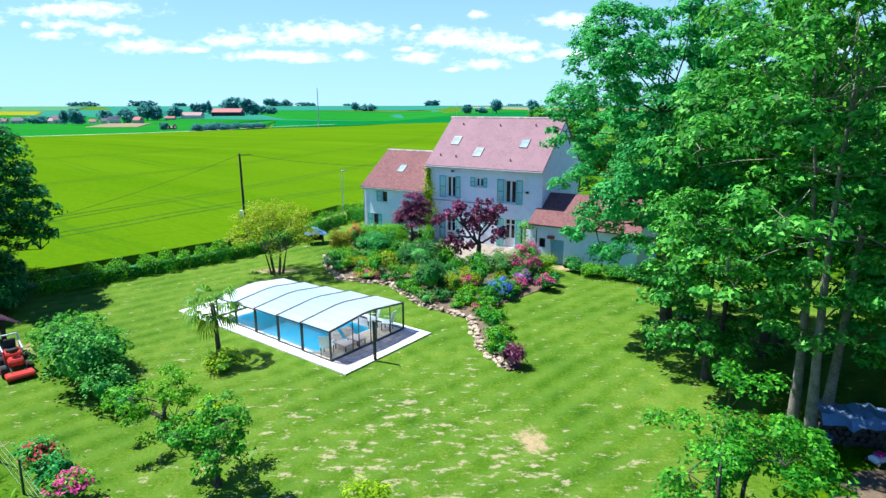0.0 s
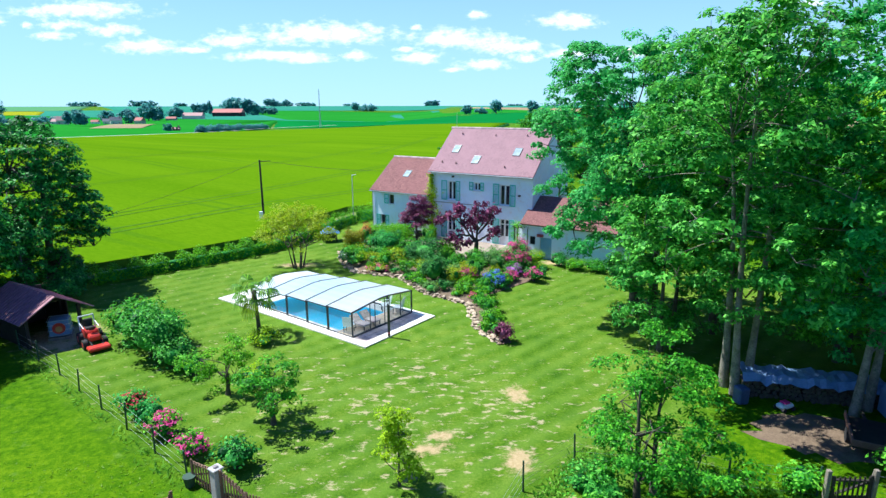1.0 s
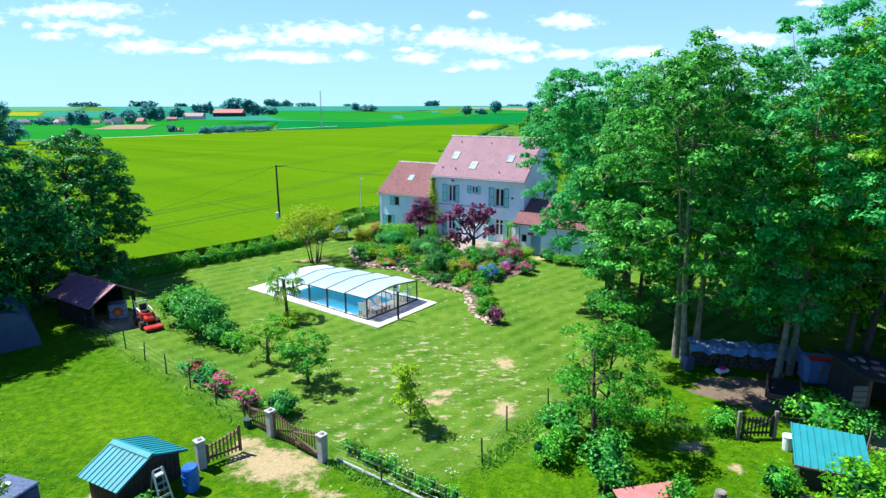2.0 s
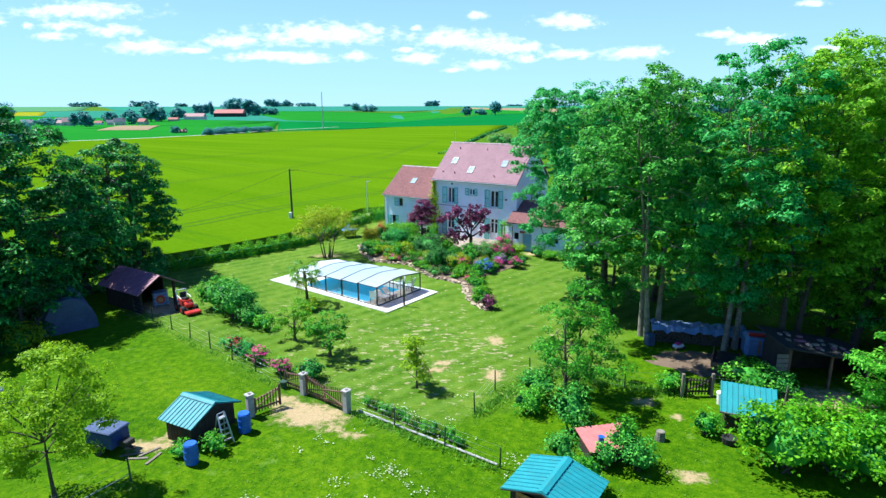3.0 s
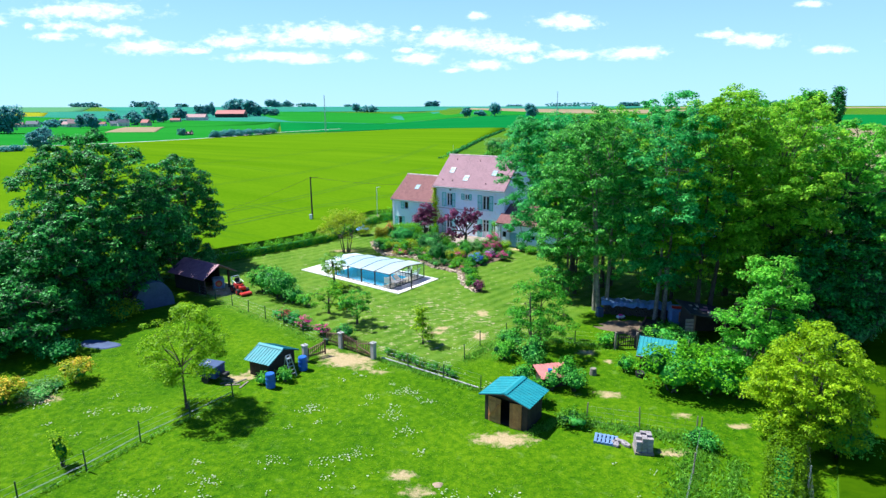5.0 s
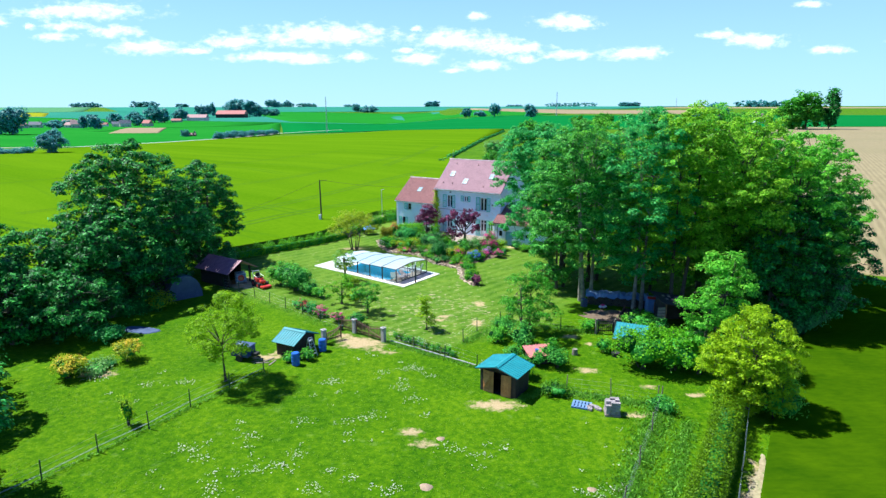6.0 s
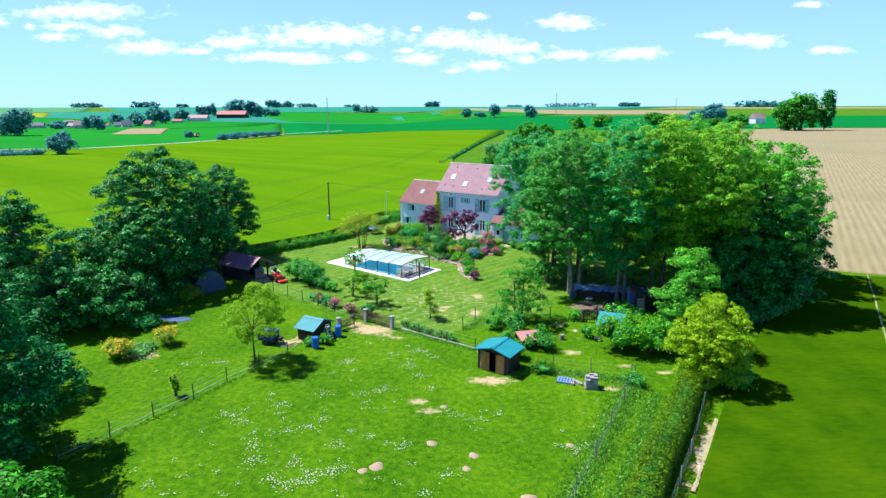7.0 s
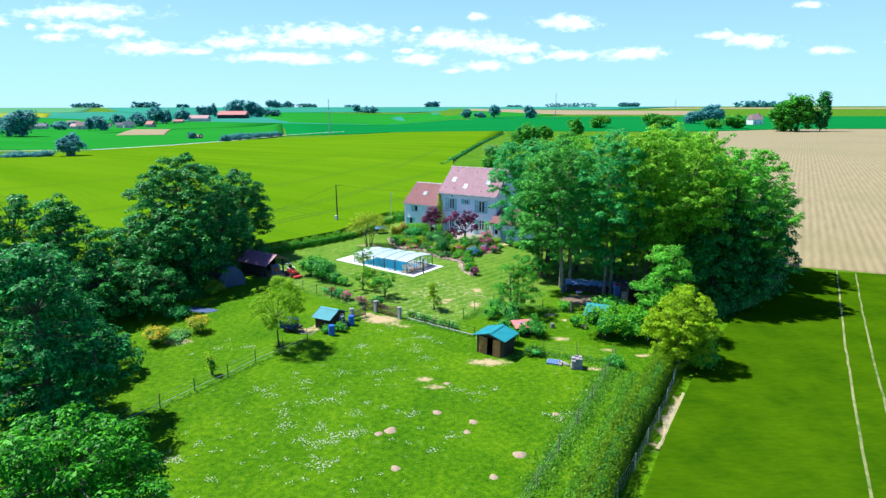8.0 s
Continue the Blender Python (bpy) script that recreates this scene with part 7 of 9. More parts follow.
wire_fence("wire_fence", [(12.9, -1.8), (9.7, -7.8), (6.0, -14.4), (4.2, -17.6), (0.5, -24)], "wire fence on the paddock side of the hedge", 1.2, gap=3.4)
wire_fence("wire_fence", [(17.5, -3.2), (16.4, -5.1), (12.75, -11.6), (9.5, -16.8), (7.6, -19.6), (5.1, -24)], "blue-grey wire fence along the crop field", 1.1, "zinc", gap=3.2)
wire_fence("wire_fence", [(-21.6, -11.6), (-20.1, -9.4), (-18.8, -7.0), (-17.3, -4.9), (-15.9, -2.2), (-12.7, 2.6)], "thin wire fence across the meadow", 1.15, "post_green", False, 3.0, tape=0.35)
wire_fence("wire_fence", [(1.1, 7.9), (2.2, 10.2), (4.9, 12.4), (8.6, 10.6), (11.7, 9.9)], "wire fence of the vegetable garden", 1.1, "post_green", False, gap=2.6)
wire_fence("wire_fence", [(13.2, 9.8), (14.6, 9.3), (16.4, 8.6)], "wire fence beside the small gate", 1.1, "wood_grey", gap=1.6)


# ---------------- gates ----------------
def gate_leaf(x, y, turn, w_, label, h0=0.85, h1=1.15, mat_="wood_gate", bars_=9, group="gate leaves"):
    """A leaf of pickets between two rails, the top rising to one side, with a brace."""
    g = thing("gate_leaf", x, y, 0.05, turn, label, "gate", group)
    for i in range(bars_):
        u = (i + 0.5) / bars_
        part("picket", box(u * w_ - 0.028, -0.012, 0.05, u * w_ + 0.028, 0.012, h0 + (h1 - h0) * u * u), mat_, g)
    part("rail", box(0, 0.014, 0.16, w_, 0.05, 0.26), mat_, g)
    part("rail", bar((0, 0.034, h0 - 0.12), (w_, 0.034, h1 - 0.16), 0.04, 0.10), mat_, g)
    part("stile", box(-0.02, -0.03, 0.02, 0.07, 0.012, h0 + 0.03), mat_, g)
    part("stile", box(w_ - 0.07, -0.03, 0.02, w_ + 0.02, 0.012, h1 + 0.05), mat_, g)
    part("brace", bar((0.05, 0.065, 0.26), (w_ - 0.06, 0.065, h1 - 0.24), 0.03, 0.09), mat_, g)
    return g


def pillar(x, y, turn, label):
    p_ = thing("gate_pillar", x, y, 0, turn, label, "gate pillar", "gate pillars")
    part("shaft", box(-0.15, -0.15, -0.05, 0.15, 0.15, 1.12, 0.02), "concrete", p_)
    part("cap", box(-0.19, -0.19, 1.12, 0.19, 0.19, 1.19, 0.02), "concrete", p_)
    part("finial", box(-0.08, -0.08, 1.19, 0.08, 0.08, 1.25, 0.03), "block", p_)


pillar(-7.57, 9.88, -37, "grey concrete gate pillar with cap")
pillar(-5.07, 8.05, -37, "grey concrete gate pillar with cap")
pillar(-9.6, 7.65, 45, "grey concrete gate pillar at the open leaf")
gdir = math.degrees(math.atan2(8.05 - 9.88, -5.07 + 7.57))
gate_leaf(-7.40, 9.76, gdir, 1.38, "weathered wooden picket gate leaf, closed", 1.1, 0.85)
gate_leaf(-5.23, 8.16, gdir + 180, 1.38, "weathered wooden picket gate leaf, closed", 1.1, 0.85)
gate_leaf(-8.75, 10.75, gdir, 1.4, "weathered wooden picket panel beside the gate", 0.85, 1.1)
gate_leaf(-9.45, 7.8, 42, 1.35, "weathered wooden picket gate leaf standing open", 0.8, 1.1)
gate_leaf(11.9, 9.6, 0, 1.25, "small dark wooden picket garden gate", 0.95, 0.95, "wood_dark", 8, "")
for x in (11.75, 13.25):
    solo("gate_post", box(x - 0.07, 9.53, -0.05, x + 0.07, 9.67, 1.25, 0.015), "wood_grey", "grey wooden post of the garden gate", "gate post", "garden gate posts")


# ---------------- huts ----------------
def corrugated(parent, x0, x1, run, ang, x, y, z, mat_, pitch=0.22, label=""):
    """A sheet roof with standing ribs running down the slope."""
    bm_ = bmesh.new()
    k = int((x1 - x0) / pitch)
    prof = []
    for i in range(k + 1):
        u = x0 + (x1 - x0) * i / k
        prof += [(u - 0.03, 0.0), (u - 0.018, 0.03), (u + 0.018, 0.03), (u + 0.03, 0.0)]
    top = [(bm_.verts.new((u, 0, zz)), bm_.verts.new((u, run, zz))) for u, zz in prof]
    bot = [(bm_.verts.new((u, 0, zz - 0.03)), bm_.verts.new((u, run, zz - 0.03))) for u, zz in prof]
    for (a0, a1), (b0, b1) in zip(top, top[1:]):
        bm_.faces.new((a0, b0, b1, a1))
    for (a0, a1), (b0, b1) in zip(bot, bot[1:]):
        bm_.faces.new((a1, b1, b0, a0))
    for (a0, a1), (c0, c1), (b0, b1), (e0, e1) in zip(top, bot, top[1:], bot[1:]):
        bm_.faces.new((a0, c0, e0, b0))
        bm_.faces.new((a1, b1, e1, c1))
    bm_.faces.new((top[0][0], top[0][1], bot[0][1], bot[0][0]))
    bm_.faces.new((top[-1][1], top[-1][0], bot[-1][0], bot[-1][1]))
    bmesh.ops.recalc_face_normals(bm_, faces=bm_.faces)
    o = part("roof_sheet", bm_, mat_, parent, label)
    o.matrix_basis = Matrix.Translation((x, y, z)) @ ang
    return o


def hut(name, x, y, turn, w_, d_, eave, ridge_, label, door=None, over=0.25, boards=True, roofmat="teal_sheet", open_front=False, wallmat="wood_dark", back_roof=True):
    """A small boarded hut with a ridge from front (y=0) to back and two ribbed roof sheets."""
    h = thing(name, x, y, 0, turn, label, "hut")
    cx = w_ / 2
    if not open_front:
        ops = [door] if door else []
        if door:
            part("front_wall", wall_sheet(0, w_, 0, eave, [(door[0], 0.0, door[1], door[2])], 0.05), wallmat, h)
        else:
            part("front_wall", box(0, 0, 0, w_, 0.05, eave), wallmat, h)
    for yy in (0.0, d_ - 0.05):
        bm_ = bmesh.new()
        a_ = [bm_.verts.new(q) for q in ((0, yy, eave), (w_, yy, eave), (cx, yy, ridge_))]
        c_ = [bm_.verts.new(q) for q in ((0, yy + 0.05, eave), (w_, yy + 0.05, eave), (cx, yy + 0.05, ridge_))]
        bm_.faces.new(a_), bm_.faces.new(c_[::-1])
        for i in range(3):
            bm_.faces.new((a_[(i + 1) % 3], a_[i], c_[i], c_[(i + 1) % 3]))
        part("gable", bm_, wallmat, h)
    part("back_wall", box(0, d_ - 0.05, 0, w_, d_, eave), wallmat, h)
    for xx in (0.0, w_ - 0.05):
        part("side_wall", box(xx, 0.05, 0, xx + 0.05, d_ - 0.05, eave), wallmat, h)
    if boards:
        for i in range(int(d_ / 0.18)):
            for xx, s_ in ((-0.018, 0), (w_, 0)):
                part("board", box(xx, 0.02 + 0.18 * i, 0.03, xx + 0.018, 0.17 + 0.18 * i, eave - 0.02), wallmat, h)
        for i in range(int(w_ / 0.18)):
            u = 0.02 + 0.18 * i
            if not open_front and not (door and door[0] - 0.16 < u < door[1]):
                part("board", box(u, -0.018, 0.03, u + 0.15, 0.0, eave), wallmat, h)
    ang = math.atan2(ridge_ - eave, cx)
    run = (cx + over) / math.cos(ang)
    z0 = eave - over * math.tan(ang) + 0.05
    rl = Matrix(((0, math.cos(ang), -math.sin(ang), 0), (1, 0, 0, 0), (0, math.sin(ang), math.cos(ang), 0), (0, 0, 0, 1)))
    rr = Matrix(((0, -math.cos(ang), math.sin(ang), 0), (1, 0, 0, 0), (0, math.sin(ang), math.cos(ang), 0), (0, 0, 0, 1)))
    corrugated(h, -over, d_ + over, run, rl, -over, 0, z0, roofmat)
    corrugated(h, -over, d_ + over, run, rr, w_ + over, 0, z0, roofmat)
    bm_ = bmesh.new()
    tn_a = math.tan(ang)
    prism([(cx - 0.17, ridge_ + 0.105 - 0.17 * tn_a), (cx, ridge_ + 0.115), (cx + 0.17, ridge_ + 0.105 - 0.17 * tn_a), (cx, ridge_ + 0.09)], -over - 0.01, d_ + over + 0.01, bm_)
    part("ridge_cap", bm_, roofmat, h)
    for xa, xb in ((-over, cx), (w_ + over, cx)):
        part("barge_board", bar((xa, -over + 0.02, z0 - 0.05), (xb, -over + 0.02, ridge_ - 0.02), 0.025, 0.12), "wood_dark", h)
    return h


def plank_door(parent, x0, x1, h, turn, hinge_right=False):
    """A ledged and braced plank door leaf, swung open by turn degrees."""
    d_ = thing("door", 0, 0, 0)
    d_.parent = parent
    w_ = x1 - x0
    k = max(3, int(w_ / 0.14))
    for i in range(k):
        part("plank", box(w_ * i / k + 0.004, -0.012, 0, w_ * (i + 1) / k - 0.004, 0.012, h), "wood_warm", d_, "warm brown plank")
    for zz in (0.22, h - 0.22):
        part("ledge", box(0.03, -0.036, zz - 0.06, w_ - 0.03, -0.013, zz + 0.06), "wood_warm", d_)
    part("brace", bar((0.08, -0.05, 0.28), (w_ - 0.08, -0.05, h - 0.28), 0.022, 0.10), "wood_warm", d_)
    d_.matrix_basis = pose(x1 if hinge_right else x0, -0.03, 0.03, 0, 0, turn + (180 if hinge_right else 0))
    return d_


# hut with double doors: front faces the paddock
t1 = math.degrees(math.atan2(-1.22 - 0.15, 4.02 - 1.97))
hut_a = hut("garden_hut", 1.93, 0.17, t1, 2.52, 1.85, 1.58, 1.92, "dark boarded hut with teal ribbed roof and open plank doors", (0.22, 2.2, 1.5))
plank_door(hut_a, 0.22, 1.0, 1.45, -4)
plank_door(hut_a, 1.55, 2.2, 1.45, 10, True)
part("floor_board", box(0.06, 0.06, 0.0, 2.46, 1.79, 0.04), "wood_dark", hut_a)

# hen house: gable end faces the paddock
t2 = math.degrees(math.atan2(6.66 - 4.51, -10.07 + 11.14))
hut_b = hut("hen_house", -11.25, 5.0, t2, 2.4, 1.6, 1.08, 1.58, "dark tarred hen house with teal ribbed roof", None, 0.22)
part("hatch", box(0.3, -0.045, 0.1, 0.62, -0.018, 0.75), "wood_dark", hut_b)

# small hut in the vegetable garden
hut_c = thing("garden_hut", 12.45, 6.55, 0, -24, "small dark hut with a sloping teal sheet roof", "hut")
part("front_wall", box(0, 0, 0, 1.9, 0.06, 0.92), "wood_dark", hut_c)
part("side_wall", box(0, 0.06, 0, 0.06, 1.6, 1.05), "wood_dark", hut_c)
part("side_wall", box(1.84, 0.06, 0, 1.9, 1.6, 1.05), "wood_dark", hut_c)
part("back_wall", box(0, 1.54, 0, 1.9, 1.6, 1.42), "wood_dark", hut_c)
an = math.atan2(0.55, 1.6)
corrugated(hut_c, -0.2, 2.1, 2.0, Matrix.Rotation(an, 4, "X"), 0, -0.22, 0.93, "teal_sheet")
part("fascia", box(-0.25, -0.27, 0.86, 2.12, -0.23, 0.93), "wood_grey", hut_c)

# overgrown hutch with red sheet roof beside the first hut
hutch = thing("animal_hutch", 5.7, 3.7, 0, 12, "low dark hutch with faded red sheet roof, half overgrown", "hut")
part("body", box(0, 0, 0, 1.9, 1.2, 0.68, 0.02), "wood_dark", hutch)
corrugated(hutch, -0.15, 2.05, 1.55, Matrix.Rotation(radians(9), 4, "X"), 0, -0.18, 0.71, "sheet_coral")
part("bucket", bar((0.55, 0.35, 0.82), (0.55, 0.35, 1.05), 0.22, 0.28, sides=12), "plastic_blue", hutch, "blue bucket on the roof")

# open barn with red sheet roof
barn = thing("open_barn", -21.95, 21.9, 0, 57.5, "open-fronted dark timber barn with faded red sheet roof", "barn")
BW, BD, BE, BR = 2.8, 4.4, 1.75, 2.55
for x in (0.08, BW - 0.08):
    for y in (0.1, BD / 2, BD - 0.1):
        part("post", box(x - 0.08, y - 0.08, -0.05, x + 0.08, y + 0.08, BE), "wood_dark", barn)
part("back_wall", box(0, BD - 0.06, 0, BW, BD, BE + 0.4), "wood_dark", barn)
part("side_wall", box(0, 0.25, 0, 0.06, BD - 0.06, BE), "wood_dark", barn)
part("side_wall", box(BW - 0.06, 1.5, 0, BW, BD - 0.06, BE), "wood_dark", barn)
for y in (1.5, BD - 0.12):
    bm = bmesh.new()
    a = [bm.verts.new(q) for q in ((0, y, BE), (BW, y, BE), (BW / 2, y, BR))]
    c = [bm.verts.new(q) for q in ((0, y + 0.06, BE), (BW, y + 0.06, BE), (BW / 2, y + 0.06, BR))]
    bm.faces.new(a), bm.faces.new(c[::-1])
    for i in range(3):
        bm.faces.new((a[(i + 1) % 3], a[i], c[i], c[(i + 1) % 3]))
    part("gable", bm, "wood_dark", barn)
ang = math.atan2(BR - BE, BW / 2)
run = (BW / 2 + 0.45) / math.cos(ang)
z0 = BE - 0.45 * math.tan(ang) + 0.06
corrugated(barn, -0.5, BD + 0.3, run, Matrix(((0, math.cos(ang), -math.sin(ang), 0), (1, 0, 0, 0), (0, math.sin(ang), math.cos(ang), 0), (0, 0, 0, 1))), -0.45, 0, z0, "sheet_red", 0.3)
corrugated(barn, -0.5, BD + 0.3, run, Matrix(((0, -math.cos(ang), math.sin(ang), 0), (1, 0, 0, 0), (0, math.sin(ang), math.cos(ang), 0), (0, 0, 0, 1))), BW + 0.45, 0, z0, "sheet_red", 0.3)

# sprayer tank standing in the barn's mouth
tk = thing("water_tank", -21.4, 23.75, 0, 26, "pale blue caged water tank with a red-and-orange disc", "tank")
part("tank", box(-0.5, -0.5, 0.16, 0.5, 0.5, 1.1, 0.08), "tarp_blue", tk)
bm = bmesh.new()
for zz in (0.25, 0.55, 0.85, 1.08):
    for a0, a1 in (((-0.53, -0.53), (0.53, -0.53)), ((0.53, -0.53), (0.53, 0.53)), ((0.53, 0.53), (-0.53, 0.53)), ((-0.53, 0.53), (-0.53, -0.53))):
        bar((*a0, zz), (*a1, zz), 0.02, bm=bm)
part("cage", bm, "steel", tk)
part("disc", bar((0, -0.53, 0.66), (0, -0.56, 0.66), 0.62, sides=20), "machine_red", tk, "round red disc")
part("disc_centre", bar((0, -0.562, 0.62), (0, -0.57, 0.62), 0.34, sides=16), "wood_warm", tk, "orange disc centre")
part("pallet", box(-0.55, -0.55, 0, 0.55, 0.55, 0.15), "wood_grey", tk)

# red ride-on mower with roll bar and front deck
mw = thing("ride_on_mower", -19.0, 22.6, 0, -46, "red ride-on mower with roll bar and front cutting deck", "mower")
part("body", box(-0.75, -0.34, 0.42, 0.15, 0.34, 0.86, 0.07), "machine_red", mw)
part("bonnet", box(0.15, -0.28, 0.42, 0.75, 0.28, 0.74, 0.08), "machine_red", mw)
part("seat", box(-0.45, -0.22, 0.86, -0.05, 0.22, 0.97, 0.04), "rubber", mw)
part("seat_back", box(-0.55, -0.22, 0.95, -0.43, 0.22, 1.35, 0.04), "rubber", mw)
bm = bmesh.new()
for s_ in (-0.36, 0.36):
    bar((-0.62, s_, 0.6), (-0.85, s_, 1.42), 0.07, bm=bm, sides=8)
bar((-0.85, -0.36, 1.42), (-0.85, 0.36, 1.42), 0.07, bm=bm, sides=8)
for s_ in (-0.36, 0.36):
    bar((-0.62, s_, 1.1), (0.1, s_, 1.0), 0.05, bm=bm, sides=8)
part("roll_bar", bm, "white_paint", mw, "pale steel roll bar")
part("steering_wheel", bar((0.28, 0, 0.98), (0.25, 0, 1.01), 0.34, sides=14), "rubber", mw)
part("deck", box(0.85, -0.52, 0.10, 1.45, 0.52, 0.30, 0.06), "machine_red", mw)
bm = bmesh.new()
for s_ in (-0.25, 0.25):
    bar((0.6, s_, 0.45), (1.0, s_, 0.28), 0.06, bm=bm)
part("lift_arm", bm, "rubber", mw)
for x, s_, r in ((0.45, -0.47, 0.26), (0.45, 0.47, 0.26), (-0.5, -0.46, 0.33), (-0.5, 0.46, 0.33)):
    wh = part("wheel", bar((x, s_ - 0.11, r), (x, s_ + 0.11, r), 2 * r, sides=20), "rubber", mw)
    part("rim", bar((x, s_ - 0.117, r), (x, s_ + 0.117, r), r * 1.1, sides=14), "machine_red", wh)

# tarpaulin tunnel tent
tn_ = thing("storage_tunnel", -24.9, 18.6, 0, 40, "rounded grey-blue tarpaulin storage tunnel in the shade", "tent")
prof = [(1.55 * math.cos(radians(a)), 2.25 * math.sin(radians(a)) ** 0.85) for a in range(0, 181, 15)]
bm = bmesh.new()
rings = []
for y in np.linspace(-0.1, 4.6, 8):
    rings.append([bm.verts.new((x * (1 + 0.015 * math.sin(4 * y + x)), y, max(0.0, z_ + 0.03 * math.sin(3 * y)))) for x, z_ in prof])
for r0, r1 in zip(rings, rings[1:]):
    for i in range(len(prof) - 1):
        bm.faces.new((r0[i], r0[i + 1], r1[i + 1], r1[i]))
bm.faces.new(rings[0]), bm.faces.new(rings[-1][::-1])
bmesh.ops.recalc_face_normals(bm, faces=bm.faces)
part("cover", bm, "tarp_grey", tn_)
part("foot_rail", box(-1.58, -0.05, 0, -1.5, 4.6, 0.08), "zinc", tn_)
part("foot_rail", box(1.5, -0.05, 0, 1.58, 4.6, 0.08), "zinc", tn_)


# blue drums, stepladder, trailer box by the hen house
def drum(x, y):
    d_ = thing("plastic_drum", x, y, 0, 0, "blue plastic water drum standing in the grass", "drum", "blue drums")
    bm_ = bmesh.new()
    prof_ = [(0.0, 0.0), (0.25, 0.0), (0.28, 0.04), (0.285, 0.28), (0.30, 0.30), (0.30, 0.34), (0.285, 0.36), (0.285, 0.58), (0.30, 0.60), (0.30, 0.64), (0.285, 0.66), (0.28, 0.88), (0.25, 0.92), (0.23, 0.92), (0.23, 0.80), (0, 0.80)]
    rings_ = []
    for r_, z_ in prof_[1:-1]:
        rings_.append([bm_.verts.new((r_ * math.cos(2 * math.pi * k / 20), r_ * math.sin(2 * math.pi * k / 20), z_)) for k in range(20)])
    for r0_, r1_ in zip(rings_, rings_[1:]):
        for k in range(20):
            bm_.faces.new((r0_[k], r0_[(k + 1) % 20], r1_[(k + 1) % 20], r1_[k]))
    bm_.faces.new(rings_[0][::-1]), bm_.faces.new(rings_[-1])
    bmesh.ops.recalc_face_normals(bm_, faces=bm_.faces)
    part("body", bm_, "plastic_blue", d_)
    part("rim", bar((0, 0, 0.905), (0, 0, 0.93), 0.50, 0.50, sides=20), "plastic_blue", d_)


drum(-10.85, 3.9)
drum(-9.45, 6.35)
ld = thing("stepladder", -10.2, 5.6, 0, t2 - 12, "pale aluminium stepladder against the hen house", "ladder")
for s_ in (-0.27, 0.27):
    part("rail", bar((s_, -0.62, 0), (s_ * 0.72, -0.05, 1.6), 0.045, 0.07), "steel", ld)
    part("rear_leg", bar((s_ * 1.15, 0.30, 0), (s_ * 0.72, 0.0, 1.5), 0.04, 0.05), "steel", ld)
for i in range(5):
    k = (i + 1) / 6
    part("tread", box(-0.23, -0.62 + 0.57 * k - 0.06, 1.6 * k - 0.014, 0.23, -0.62 + 0.57 * k + 0.06, 1.6 * k + 0.014), "steel", ld)
ld.matrix_world = ld.matrix_world @ Matrix.Diagonal((0.85, 0.85, 0.85, 1))
part("platform", box(-0.22, -0.20, 1.32, 0.22, 0.06, 1.36), "steel", ld)
part("hoop", bar((-0.19, -0.05, 1.6), (0.19, -0.05, 1.6), 0.05, sides=8), "steel", ld)

bx = thing("box_trailer", -14.9, 5.0, 0, -18, "small dark blue box trailer with a pale lid", "trailer")
part("body", box(-0.72, -0.5, 0.30, 0.72, 0.5, 1.0, 0.05), "plastic_navy", bx)
part("cover", box(-0.76, -0.54, 1.0, 0.76, 0.54, 1.10, 0.04), "tarp_grey", bx, "dull blue-grey lid")
part("hatch", bar((-0.15, 0.0, 1.10), (-0.15, 0.0, 1.14), 0.34, sides=14), "zinc", bx)
for s_ in (-0.57, 0.57):
    part("wheel", bar((0.05, s_ - 0.07, 0.26), (0.05, s_ + 0.07, 0.26), 0.52, sides=18), "rubber", bx)
part("drawbar", bar((0.65, 0, 0.36), (1.45, 0, 0.3), 0.08), "wood_dark", bx)
part("crate", box(0.8, -0.2, 0.38, 1.25, 0.25, 0.62, 0.03), "rubber", bx)
for i, (x, y, tn) in enumerate(((-13.7, 4.5, 20), (-13.0, 4.7, 50), (-13.3, 4.2, 5), (-12.6, 4.2, 75))):
    solo("plank", box(-0.45, -0.06, 0, 0.45, 0.06, 0.035, 0.004), "wood_grey", "loose grey plank lying in the grass", "plank", "loose planks", at=pose(x, y, 0.01, 0, 0, tn))

# ---------------- wood store, trailer and lean-to under the copse ----------------
lg = thing("log_pile", 12.75, 16.75, 0, -13, "long stack of split logs under a blue-grey tarpaulin", "log pile")
rng = np.random.default_rng(91)
log_me = bpy.data.meshes.new("log")
bm = bar((0, 0, 0), (0, 1.0, 0), 0.2, 0.19, sides=9)
bm.to_mesh(log_me)
bm.free()
log_me.materials.append(M["bark"])
for r_ in range(5):
    for i in range(26):
        o = part_mesh("log", log_me, lg)
        sc = 0.75 + 0.5 * rng.random()
        o.matrix_basis = pose(0.12 + 0.2 * i + (0.1 if r_ % 2 else 0) + rng.normal(0, 0.015), rng.normal(0, 0.05), 0.11 + 0.19 * r_, 0, rng.random() * 360, 0) @ Matrix.Diagonal((sc, 1, sc, 1))
bm = bmesh.new()
grid = [[bm.verts.new((-0.15 + 0.23 * i, -0.28 + 0.26 * j, 1.12 + 0.12 * math.sin(1.1 * i) * 0.5 + 0.05 * math.sin(2.7 * i + j) - (0.28 + 0.06 * math.sin(2 * i) if j == 0 else 0.25 if j == 6 else 0))) for i in range(25)] for j in range(7)]
for j in range(6):
    for i in range(24):
        bm.faces.new((grid[j][i], grid[j][i + 1], grid[j + 1][i + 1], grid[j + 1][i]))
part("tarpaulin", bm, "tarp_blue", lg, "sagging blue-grey tarpaulin")
